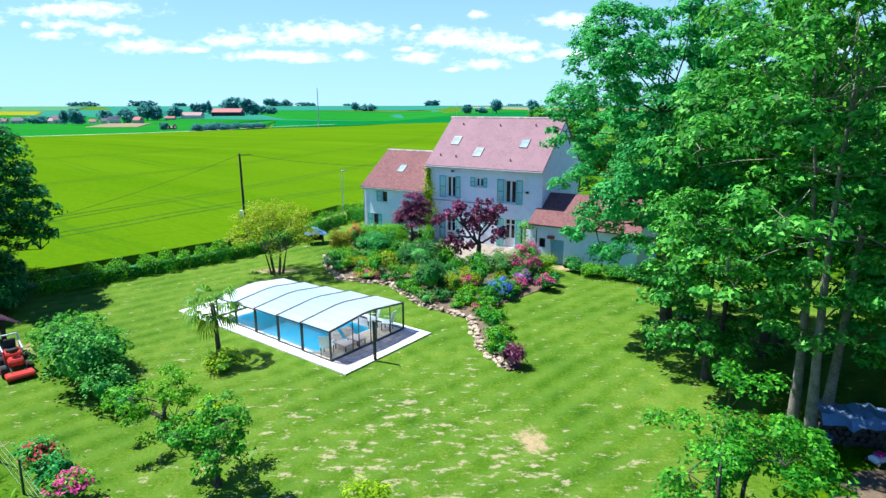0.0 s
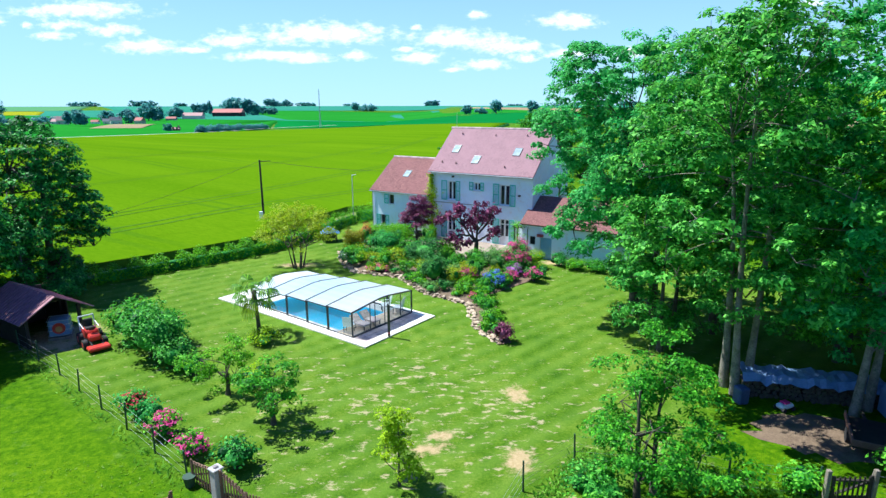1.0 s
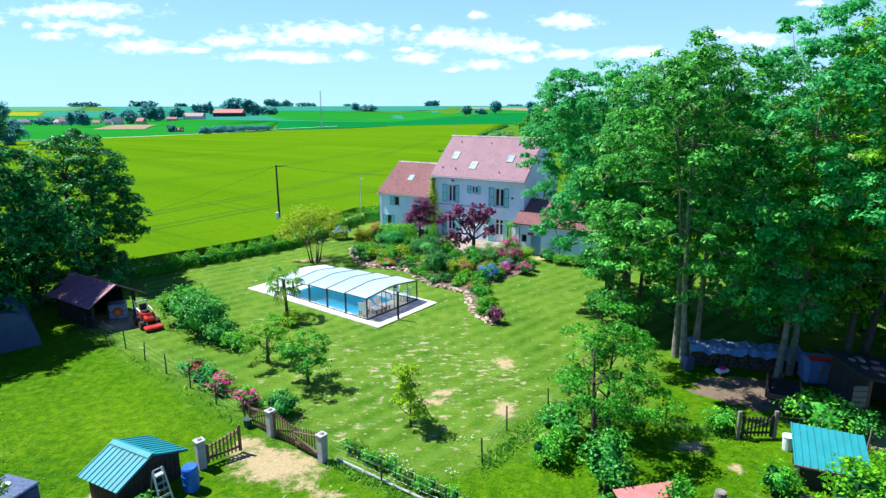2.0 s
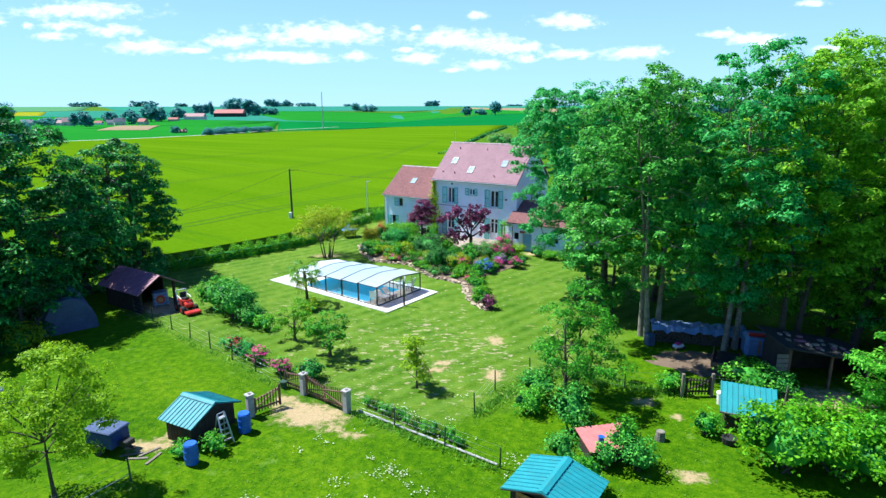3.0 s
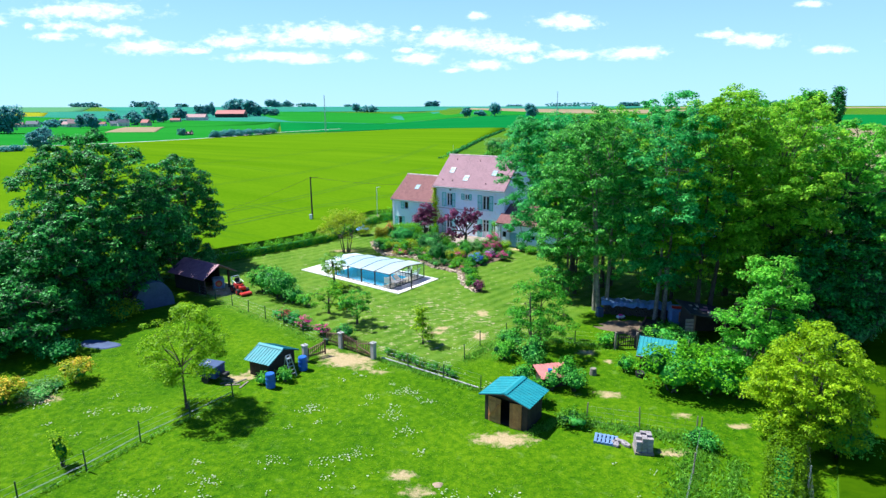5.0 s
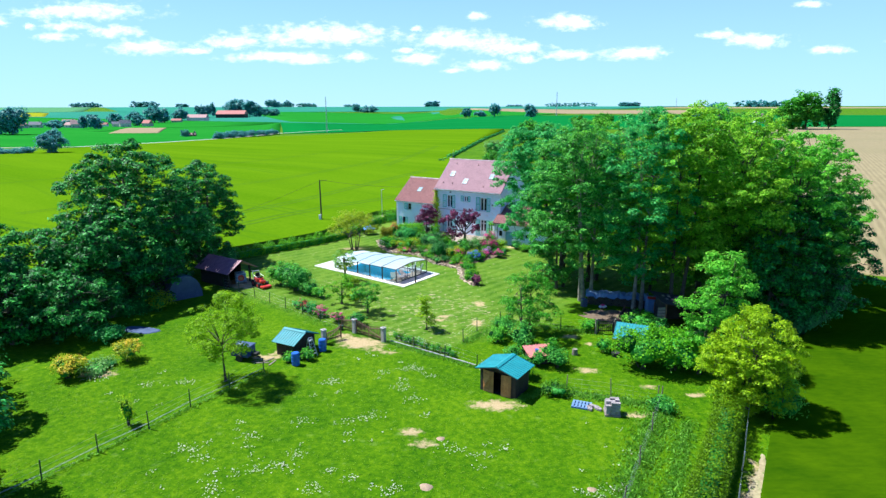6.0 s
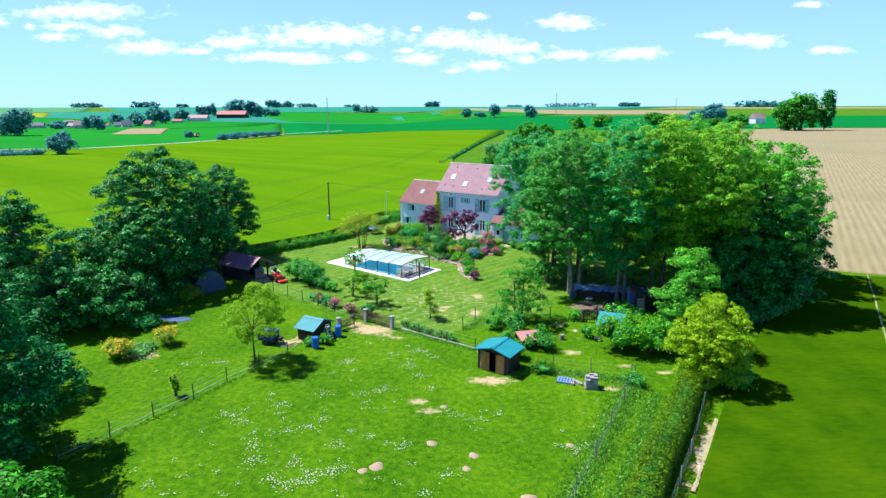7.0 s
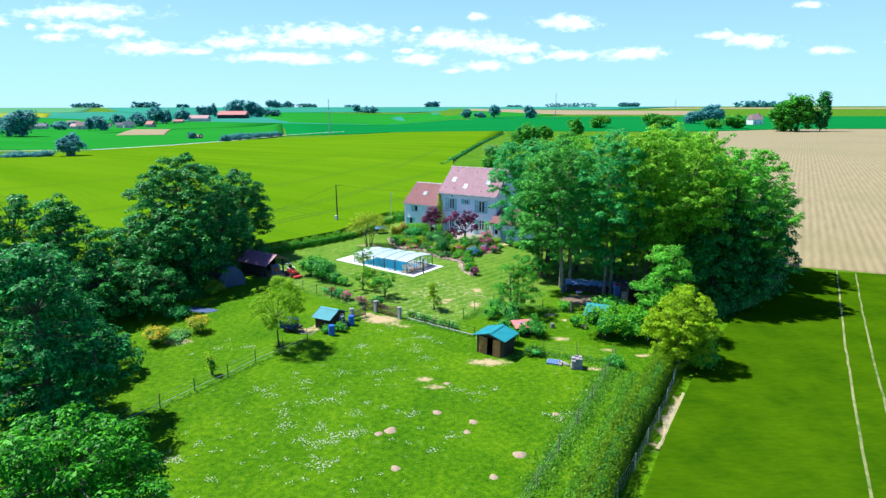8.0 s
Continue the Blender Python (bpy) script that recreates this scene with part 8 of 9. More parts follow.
solo("water_butt", box(-0.25, -0.25, 0, 0.25, 0.25, 0.75, 0.06), "tarp_grey", "grey-blue plastic water butt by the log pile", "water butt", at=pose(12.35, 16.2, 0, 0, 0, 10))
pk = thing("ride_on_toy", 13.9, 15.6, 0, 20, "small pink and white ride-on toy on the ground", "toy")
part("body", box(-0.35, -0.2, 0.08, 0.35, 0.2, 0.3, 0.08), "white_paint", pk)
part("seat", box(-0.2, -0.16, 0.3, 0.15, 0.16, 0.4, 0.05), "flower_pink", pk)
for x in (-0.25, 0.25):
    for y in (-0.2, 0.2):
        part("wheel", bar((x, y - 0.04, 0.1), (x, y + 0.04, 0.1), 0.2, sides=12), "rubber", pk)
# trodden earth in a dark soil colour that stands in for tree shade
rng_y = random.Random(77)
bm = bmesh.new()
hub = bm.verts.new((0, 0, 0.035))
ring = [bm.verts.new((3.0 * math.cos(a_) * rng_y.uniform(0.75, 1.15), 1.7 * math.sin(a_) * rng_y.uniform(0.75, 1.15), 0.006)) for a_ in np.linspace(0, 2 * math.pi, 29)[:-1]]
for i in range(28):
    bm.faces.new((hub, ring[i], ring[(i + 1) % 28]))
solo("yard_earth", bm, "soil", "trodden earth of the yard before the log pile, darkened for shade", "bare ground", kind="structure", at=pose(14.4, 13.4, 0, 0, 0, -24))
tr_ = thing("flat_trailer", 15.5, 12.9, 0, 62, "rusty dark flat trailer with low sides", "trailer")
part("bed", box(-1.2, -0.7, 0.42, 1.2, 0.7, 0.5), "wood_dark", tr_)
for q in ((-1.2, -0.72, 1.2, -0.66), (-1.2, 0.66, 1.2, 0.72)):
    part("side", box(q[0], q[1], 0.5, q[2], q[3], 0.72), "wood_red", tr_)
part("tailboard", box(-1.24, -0.7, 0.5, -1.18, 0.7, 0.74), "wood_red", tr_)
for s_ in (-0.66, 0.66):
    part("wheel", bar((0, s_ - 0.09, 0.28), (0, s_ + 0.09, 0.28), 0.56, sides=18), "rubber", tr_)
part("drawbar", bar((1.2, 0, 0.44), (2.2, 0, 0.36), 0.1), "wood_dark", tr_)
ck = thing("covered_machine", 18.2, 14.7, 0, -14, "farm machine under a blue cover with a red bar", "machine")
part("cover", box(-0.8, -0.6, 0.0, 0.8, 0.6, 1.35, 0.18), "tarp_blue", ck)
part("red_bar", box(-0.7, -0.68, 1.36, 0.7, -0.45, 1.56, 0.04), "machine_red", ck)
part("strap", box(-0.12, -0.615, 0.3, 0.0, -0.601, 1.1), "wood_warm", ck)
part("strap", box(0.2, -0.615, 0.3, 0.3, -0.601, 1.1), "wood_warm", ck)

le = thing("lean_to_shed", 17.5, 10.5, 0, -2, "dark open lean-to shed with a littered sheet roof", "shed")
LS = math.atan2(0.75, 4.2)
part("roof", box(-0.4, -0.3, 0, 4.6, 2.9, 0.09), "rubber", le, "dull dark sheet roof with leaf litter").matrix_basis = pose(0, 0, 2.25, 0, math.degrees(LS), 0)
part("back_wall", box(0, 2.5, 0, 4.2, 2.6, 1.55), "wood_dark", le)
part("side_wall", box(0, 0.0, 0, 0.08, 2.5, 2.2), "wood_dark", le)
part("side_wall", box(4.12, 0.0, 0, 4.2, 2.5, 1.5), "wood_dark", le)
for i in range(7):
    part("slat", box(-0.6, -0.04, 0.12 + 0.26 * i, 0.0, -0.01, 0.34 + 0.26 * i), "wood_grey", le)
for x in (0.05, 2.2, 4.1):
    part("post", box(x - 0.06, -0.07, -0.05, x + 0.06, 0.05, 2.2 - 0.178 * x), "wood_gate", le)
for i in range(22):
    a_, b_ = rng.random(2)
    x = 0.1 + 4.0 * a_
    part("roof_litter", box(x, 0.1 + 2.2 * b_, 2.30 - 0.178 * x, x + 0.12 + 0.2 * rng.random(), 0.25 + 2.3 * b_, 2.40 - 0.178 * x), ("stone", "sheet_red", "wood_grey")[i % 3], le)
wd = thing("tarpaulin_heap", 19.9, 14.4, 0, -8, "low heap under a dull blue tarpaulin behind the lean-to", "heap")
part("cover", box(-0.7, -0.5, 0, 0.7, 0.5, 1.1, 0.25), "tarp_blue", wd)
wsd = thing("garden_shed", 30.5, 37.5, 0, -6, "low pale-roofed garden shed beyond the copse", "shed")
part("wall", box(0, 0, 0, 4.6, 2.4, 1.7), "wall_far", wsd)
part("roof", prism([(-0.2, 1.7), (4.8, 1.7), (4.6, 1.82), (0.0, 1.82)], -0.3, 2.7), "white_paint", wsd)
part("door", box(1.6, -0.04, 0, 2.5, -0.004, 1.6), "wood_grey", wsd)

# bricks on a pallet, blue pallet, rubble, stump
bk = thing("block_stack", 9.55, -2.9, 0, -8, "stack of pale building blocks on a wooden pallet", "block stack")
part("pallet", box(-0.45, -0.45, 0, 0.45, 0.45, 0.12), "wood_grey", bk)
blk = bpy.data.meshes.new("block")
bm = box(-0.13, -0.095, -0.09, 0.13, 0.095, 0.09, 0.01)
bm.to_mesh(blk)
bm.free()
blk.materials.append(M["block"])
for r_ in range(4):
    for i in range(3):
        for j in range(4):
            if r_ == 3 and (i + j) % 3 == 0:
                continue
            o = part_mesh("block", blk, bk)
            o.matrix_basis = pose(-0.27 + 0.27 * i, -0.3 + 0.2 * j, 0.215 + 0.19 * r_, 0, 0, rng.normal(0, 3))
for i in range(9):
    solo("stone_block", box(-0.14, -0.1, 0, 0.14, 0.1, 0.16, 0.03), "block", "loose pale building stone by the fence", "stone", "loose stones", at=pose(8.25 + 0.4 * rng.random() * 2, -2.3 + rng.normal(0, 0.25), 0.005, 0, 0, rng.random() * 180))
bp2 = thing("blue_pallet", 7.95, -2.0, 0, -20, "blue-painted wooden pallet lying in the grass", "pallet")
for i in range(6):
    part("slat", box(-0.55 + 0.2 * i, -0.42, 0.1, -0.42 + 0.2 * i, 0.42, 0.125), "tarp_blue", bp2)
for y in (-0.38, 0, 0.38):
    part("bearer", box(-0.56, y - 0.05, 0, 0.58, y + 0.05, 0.1), "tarp_blue", bp2)
bm = bar((9.2, 5.6, -0.02), (9.2, 5.6, 0.42), 0.46, 0.38, sides=14)
solo("tree_stump", bm, "bark_pale", "short sawn tree stump in the grass", "stump")
ptub = thing("plant_tub", 12.1, 5.3, 0, 0, "dark round plant tub with leafy plants", "plant tub")
part("tub", bar((0, 0, 0), (0, 0, 0.3), 0.5, 0.62, sides=16), "rubber", ptub)

# ---------------- poles and wires ----------------
pole = thing("utility_pole", -18.95, 53.3, 0.3, 0, "wooden utility pole with a white box at its foot", "utility pole")
part("shaft", bar((0, 0, -0.3), (0, 0, 6.75), 0.26, 0.17, sides=10), "wood_dark", pole)
part("crossarm", bar((0, -0.05, 6.6), (1.1, -0.05, 6.66), 0.07), "wood_dark", pole)
part("meter_box", box(-0.32, -0.40, 0, 0.02, -0.14, 1.5, 0.02), "white_paint", pole)
pole2 = thing("street_lamp", -9.9, 55.0, 0.4, 0, "thin pale grey steel lamp post by the hedge", "lamp post")
part("post", bar((0, 0, 0), (0, 0, 4.9), 0.11, 0.08, sides=8), "zinc", pole2)
part("head", bar((0, 0, 4.88), (0.45, -0.1, 5.0), 0.10, 0.07, sides=8), "zinc", pole2)
for k, (a0, a1, sag) in enumerate((((-18.95, 53.3, 6.95), (-31.6, 44.0, 2.6), 0.25), ((-17.9, 53.2, 6.9), (-6.5, 53.5, 5.9), 0.2))):
    V, Fc = [], []
    tube(V, Fc, [tuple(np.array(a0) * (1 - u) + np.array(a1) * u - np.array([0, 0, sag * 4 * u * (1 - u)])) for u in np.linspace(0, 1, 13)], [0.018] * 13, 4)
    tagged(new("overhead_wire", mesh_of("overhead_wire", V, Fc, ["rubber"])), "thin dark overhead wire strung from the pole", "wire")

# small things by the gate, the fence and the paddock's far side
bk2 = thing("bucket", -8.8, 10.6, 0, 0, "dark green plastic bucket by the gate", "bucket")
part("pail", bar((0, 0, 0), (0, 0, 0.36), 0.30, 0.40, sides=16), "post_green", bk2)
part("rim", bar((0, 0, 0.35), (0, 0, 0.38), 0.42, 0.42, sides=16), "post_green", bk2)
solo("ground_rail", bar((-4.5, 8.05, 0.1), (1.8, 3.62, 0.1), 0.10, sides=8), "concrete", "pale rail lying along the foot of the fence", "rail")
bm = bmesh.new()
vs = [bm.verts.new((1.5 * math.cos(a) * (1 + 0.15 * math.sin(3 * a)), 0.75 * math.sin(a) * (1 + 0.2 * math.cos(2 * a)), 0.05)) for a in np.linspace(0, 2 * math.pi, 19)[:-1]]
lo_ = [bm.verts.new((v_.co.x * 1.05, v_.co.y * 1.05, 0.0)) for v_ in vs]
bm.faces.new(vs)
for i in range(18):
    bm.faces.new((vs[(i + 1) % 18], vs[i], lo_[i], lo_[(i + 1) % 18]))
solo("ground_sheet", bm, "tarp_grey", "dull blue-grey plastic sheet lying in the grass", "tarpaulin", at=pose(-25.1, 10.5, 0, 0, 0, -15))
bn = thing("bin", 13.35, 8.8, 0, 0, "white plastic bin beside the small hut", "bin")
part("tub", bar((0, 0, 0), (0, 0, 0.6), 0.34, 0.44, sides=14), "white_paint", bn)
part("rim", bar((0, 0, 0.58), (0, 0, 0.62), 0.47, 0.47, sides=14), "white_paint", bn)
cv = thing("garden_canopy", -10.87, 46.6, 0.12, 18, "small dark garden stand under a peaked pale blue cloth top", "garden canopy")
for sx in (-0.6, 0.6):
    for sy in (-0.4, 0.4):
        part("post", box(sx - 0.035, sy - 0.035, 0, sx + 0.035, sy + 0.035, 0.85), "wood_dark", cv)
part("bench", box(-0.56, -0.36, 0.32, 0.56, 0.36, 0.40, 0.01), "wood_dark", cv)
part("back_panel", box(-0.56, 0.34, 0.40, 0.56, 0.37, 0.80), "wood_dark", cv)
bm = bmesh.new()
peak = bm.verts.new((-0.1, 0, 1.45))
rim = [bm.verts.new((x_, y_, z_)) for x_, y_, z_ in ((-0.85, -0.6, 0.80), (0, -0.68, 0.90), (0.85, -0.6, 0.80), (0.9, 0, 0.88), (0.85, 0.6, 0.80), (0, 0.68, 0.90), (-0.85, 0.6, 0.80), (-0.9, 0, 0.88))]
for i in range(8):
    bm.faces.new((rim[i], rim[(i + 1) % 8], peak))
r = bmesh.ops.extrude_face_region(bm, geom=bm.faces[:])
for v_ in r["geom"]:
    if isinstance(v_, bmesh.types.BMVert):
        v_.co.z += 0.02
bmesh.ops.recalc_face_normals(bm, faces=bm.faces)
part("canopy_cloth", bm, "paint_sky", cv, "pale blue cloth top")

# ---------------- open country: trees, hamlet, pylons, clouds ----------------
def far_tree(name, x, y, w_, h_, label, seed, mat_="leaf_haze", group="distant trees", dens=1.0):
    if y < 500 and x > 0 and mat_ == "leaf_haze":
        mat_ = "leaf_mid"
    rng_ = np.random.default_rng(seed)
    root = thing(name, x, y, float(land(x, y)), 0, label, "tree", group)
    L_ = [(0, 0, h_ * 0.48, w_ * 0.38, w_ * 0.38, h_ * 0.48)]
    for i in range(5):
        a_ = i * 2.4 + rng_.random()
        L_.append((w_ * 0.24 * math.cos(a_), w_ * 0.24 * math.sin(a_), h_ * (0.26 + 0.45 * rng_.random()), w_ * 0.26, w_ * 0.24, h_ * 0.26))
    cl = 0.10 * (w_ + h_)
    near_ = 1.0 if math.hypot(x, y) > 700 else 2.6
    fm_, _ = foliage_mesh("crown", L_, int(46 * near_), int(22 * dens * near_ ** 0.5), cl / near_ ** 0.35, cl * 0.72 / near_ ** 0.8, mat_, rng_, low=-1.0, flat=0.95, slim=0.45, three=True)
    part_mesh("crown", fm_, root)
    part("trunk", bar((0, 0, -0.2), (0, 0, h_ * 0.5), w_ * 0.07, w_ * 0.03, sides=6), "bark", root)


FARTREES = [
    (-371, 479, 26, 24), (-392, 492, 20, 18), (-156, 202, 10, 10), (-399, 652, 15, 17), (-667, 1185, 30, 24), (-625, 1184, 38, 25), (-705, 1429, 40, 39), (-682, 1432, 34, 36), (-739, 1654, 42, 36),
    (-805, 1961, 34, 40), (-785, 1963, 30, 44), (-838, 2309, 38, 46), (-785, 2235, 50, 62), (-752, 2230, 48, 56), (-684, 2093, 44, 54), (-660, 2090, 40, 48), (-650, 2164, 40, 26), (-618, 2164, 40, 24),
    (-1130, 3880, 50, 46), (-1090, 3880, 44, 50), (-1010, 3880, 44, 48), (-600, 1100, 14, 9), (-610, 1010, 14, 9), (-520, 850, 16, 8), (-560, 860, 18, 10), (-590, 880, 20, 10), (-480, 700, 18, 8),
    (-382, 2620, 30, 38), (-324, 2620, 80, 24), (44, 1106, 17, 19), (69, 1078, 24, 9), (87, 980, 21, 21), (142, 948, 20, 20),
    (266, 425, 22, 25), (279, 427, 24, 28), (258, 485, 20, 12), (239, 485, 18, 8), (300, 630, 30, 20), (283, 632, 24, 14),
    (42, 261, 16, 11), (87, 351, 11, 13), (62, 319, 9, 9), (142, 498, 20, 11), (195, 498, 30, 12), (14, 141, 5.5, 4.5), (-200, 427, 6.3, 5.8), (20, 120, 6, 5), (24, 95, 7, 6), (28, 70, 7, 7), (34, 160, 9, 8), (52, 210, 10, 9),
    (22, 62, 6, 6), (30, 55, 8, 8), (40, 48, 8, 8),
]
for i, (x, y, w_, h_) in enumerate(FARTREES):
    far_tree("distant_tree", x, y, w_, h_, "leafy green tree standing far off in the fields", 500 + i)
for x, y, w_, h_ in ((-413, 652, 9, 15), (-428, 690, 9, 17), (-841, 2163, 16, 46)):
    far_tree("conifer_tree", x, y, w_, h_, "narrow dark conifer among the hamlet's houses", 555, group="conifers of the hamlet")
far_tree("poplar_tree", 297, 427, 11, 31, "narrow dark upright poplar near a white farmhouse", 560, "leaf_dark")
for i, (x, y, w_, h_) in enumerate(((-151, 366, 9, 5), (-151, 385, 12, 5), (-151, 402, 14, 5), (-150, 425, 14, 4.6), (-148, 453, 14, 4.4), (-147, 475, 13, 4), (-166, 198, 10, 2.6), (-174, 195, 12, 2.4), (-184, 190, 12, 2.4), (-196, 185, 12, 2.4))):
    far_tree("field_bush", x, y, w_, h_, "low dark bush along a field track", 570 + i, group="bushes along the track")
for i, (x, y, w_, h_) in enumerate(((-2800, 4700, 220, 30), (-2340, 4700, 200, 36), (-2050, 4700, 90, 22), (-85, 4700, 105, 36), (1010, 4700, 390, 26), (1460, 4700, 150, 28), (1800, 3350, 280, 32), (-1250, 4650, 170, 30), (-1060, 4650, 140, 24), (-700, 4600, 120, 16), (560, 4700, 120, 14))):
    rng_ = np.random.default_rng(600 + i)
    root = thing("wood_block", x, y, float(land(x, y)), 0, "small dark wood on the hazy skyline", "wood", "woods on the skyline")
    L_ = [(w_ * (u - 0.5), 0, h_ * 0.4, w_ * 0.12, w_ * 0.2, h_ * (0.5 + 0.25 * rng_.random())) for u in np.linspace(0.08, 0.92, 8)]
    fm_, _ = foliage_mesh("crown", L_, 130, 14, h_ * 0.3, h_ * 0.34, "leaf_haze", rng_, low=-1.0, slim=0.5, three=True)
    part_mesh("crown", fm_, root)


def far_house(x, y, w_, h_, turn, wall, roof, label):
    hs = thing("farmhouse", x, y, float(land(x, y)), turn, label, "house", "houses of the hamlet")
    w_, h_ = w_ * 0.85, h_ * 0.85
    d_ = w_ * 0.55
    ev = h_ * 0.5
    part("wall", box(-w_ / 2, -d_ / 2, -1, w_ / 2, d_ / 2, ev), wall, hs)
    bm_ = bmesh.new()
    a_ = [bm_.verts.new(q) for q in ((-w_ / 2 - 0.4, -d_ / 2 - 0.4, ev), (-w_ / 2 - 0.4, d_ / 2 + 0.4, ev), (-w_ / 2 - 0.4, 0, h_))]
    c_ = [bm_.verts.new((-q.co.x, q.co.y, q.co.z)) for q in a_]
    bm_.faces.new(a_), bm_.faces.new(c_[::-1])
    for i in range(3):
        bm_.faces.new((a_[(i + 1) % 3], a_[i], c_[i], c_[(i + 1) % 3]))
    bmesh.ops.recalc_face_normals(bm_, faces=bm_.faces)
    part("roof", bm_, roof, hs)
    k = max(2, int(w_ / 7))
    for i in range(k):
        u = -w_ / 2 + w_ * (i + 0.5) / k
        part("window", box(u - 0.6, -d_ / 2 - 0.08, 1.2, u + 0.6, -d_ / 2 - 0.01, 3.0), "window_glass", hs)
    part("chimney", box(w_ * 0.3, -0.5, h_ * 0.85, w_ * 0.3 + 1, 0.5, h_ + 1.2), "tiles_far", hs)


for x, y, w_, h_, tn, wl, rf in ((-549, 743, 17, 8, 10, "wall_far", "tiles_far"), (-662, 986, 22, 13, -20, "wall_far", "slate_far"), (-640, 990, 24, 15, 8, "wall_far", "tiles_far"), (-476, 743, 15, 12, 20, "wall_far", "tiles_far"),
                                (-610, 1000, 20, 11, -8, "wall_far", "tiles_far"), (-585, 1040, 20, 11, 30, "wall_far", "slate_far"), (-646, 1106, 16, 9, 0, "white_paint", "tiles_farm"), (-542, 986, 20, 14, 35, "wall_far", "slate_far"),
                                (-563, 1106, 22, 14, -25, "wall_far", "tiles_farm"), (-712, 1481, 18, 16, 70, "wall_far", "tiles_far"), (-674, 1482, 28, 11, 5, "wall_far", "tiles_farm"), (-690, 1654, 62, 20, 4, "wall_far", "tiles_far"),
                                (-520, 800, 16, 9, -15, "wall_far", "tiles_far"), (-575, 810, 18, 10, 12, "wall_far", "slate_far"), (-200, 440, 6.5, 3.4, 5, "wood_red", "tiles_far")):
    far_house(x, y, w_, h_, tn, wl, rf, "distant rendered house with tiled roof in the hamlet")
far_house(-701, 1962, 108, 28, 4, "wood_dark", "tiles_farm", "long distant farm barn with bright red tiled roof")
far_house(332, 595, 18, 13, 25, "white_paint", "tiles_far", "distant white farmhouse with red-brown roof")


def pylon(x, y, h_, arms, label, thick=1.0):
    p_ = thing("pylon", x, y, float(land(x, y)), 0, label, "pylon", "distant pylons")
    for sx in (-1, 1):
        for sy in (-1, 1):
            part("leg", bar((sx * 0.9 * thick, sy * 0.9 * thick, -0.5), (sx * 0.15, sy * 0.15, h_), 0.22 * thick), "zinc", p_)
    bm_ = bmesh.new()
    for i in range(int(h_ / 3)):
        k0, k1 = i * 3 / h_, (i + 1) * 3 / h_
        w0, w1 = 0.9 * thick * (1 - k0) + 0.15 * k0, 0.9 * thick * (1 - k1) + 0.15 * k1
        bar((-w0, -w0, k0 * h_), (w1, -w1, k1 * h_), 0.14 * thick, bm=bm_)
        bar((w0, w0, k0 * h_), (-w1, w1, k1 * h_), 0.14 * thick, bm=bm_)
    part("lattice", bm_, "zinc", p_)
    for a_ in arms:
        part("crossarm", bar((-2.2 * thick, 0, h_ * a_), (2.2 * thick, 0, h_ * a_), 0.2 * thick), "zinc", p_)


pylon(-106, 509, 32, (0.95, 0.86), "grey lattice pylon standing in the crop fields", 0.55)
pylon(203, 1045, 42, (0.95, 0.85), "grey lattice pylon on the distant fields", 0.9)
pylon(1080, 2759, 45, (0.95,), "grey lattice pylon on the skyline", 1.6)

# track across the fields
bm = bmesh.new()
track = [(-260, 225), (-172, 246), (-157, 300), (-147, 380), (-141, 490), (-100, 560)]
vs = []
for x, y in track:
    for s_ in (0, 3.0):
        vs.append(bm.verts.new((x - s_ * 0.9, y + s_ * 0.5, float(land(x, y)) + 0.75)))
for i in range(len(track) - 1):
    bm.faces.new((vs[2 * i], vs[2 * i + 2], vs[2 * i + 3], vs[2 * i + 1]))
bmesh.ops.recalc_face_normals(bm, faces=bm.faces)
solo("track", bm, "gravel", "pale farm track between the fields", "track", kind="structure")

# fair-weather clouds low over the skyline
m = bpy.data.materials.new("cloud")
t, n, l, b = nodes_of(m)
g = n.new("ShaderNodeVectorMath")
g.operation = "SUBTRACT"
l.new(coords(t, "Generated"), g.inputs[0])
g.inputs[1].default_value = (0.5, 0.5, 0.42)
g2 = n.new("ShaderNodeVectorMath")
g2.operation = "MULTIPLY"
l.new(g.outputs[0], g2.inputs[0])
g2.inputs[1].default_value = (2.0, 0.0, 2.0)
g3 = n.new("ShaderNodeVectorMath")
g3.operation = "LENGTH"
l.new(g2.outputs[0], g3.inputs[0])
info = n.new("ShaderNodeObjectInfo")
off = n.new("ShaderNodeVectorMath")
off.operation = "ADD"
l.new(coords(t), off.inputs[0])
l.new(math_node(t, "MULTIPLY", info.outputs["Random"], 9000.0), off.inputs[1])
puff = noise_node(t, mapped(t, off.outputs[0], (1, 1, 2.2)), 0.009, 7, 0.62)
body = math_node(t, "SUBTRACT", math_node(t, "ADD", math_node(t, "MULTIPLY", puff, 1.9), -0.25), g3.outputs["Value"])
alpha = math_node(t, "MULTIPLY", span(t, body, -0.15, 0.72), 0.9)
em, tp, mx = n.new("ShaderNodeEmission"), n.new("ShaderNodeBsdfTransparent"), n.new("ShaderNodeMixShader")
em.inputs["Color"].default_value, em.inputs["Strength"].default_value = (0.96, 0.98, 1, 1), 0.80
l.new(alpha, mx.inputs[0])
l.new(tp.outputs[0], mx.inputs[1])
l.new(em.outputs[0], mx.inputs[2])
l.new(mx.outputs[0], n["Material Output"].inputs["Surface"])
M["cloud"] = m
FOCAL, TL = 784 / math.tan(radians(37.1)), radians(TILT)
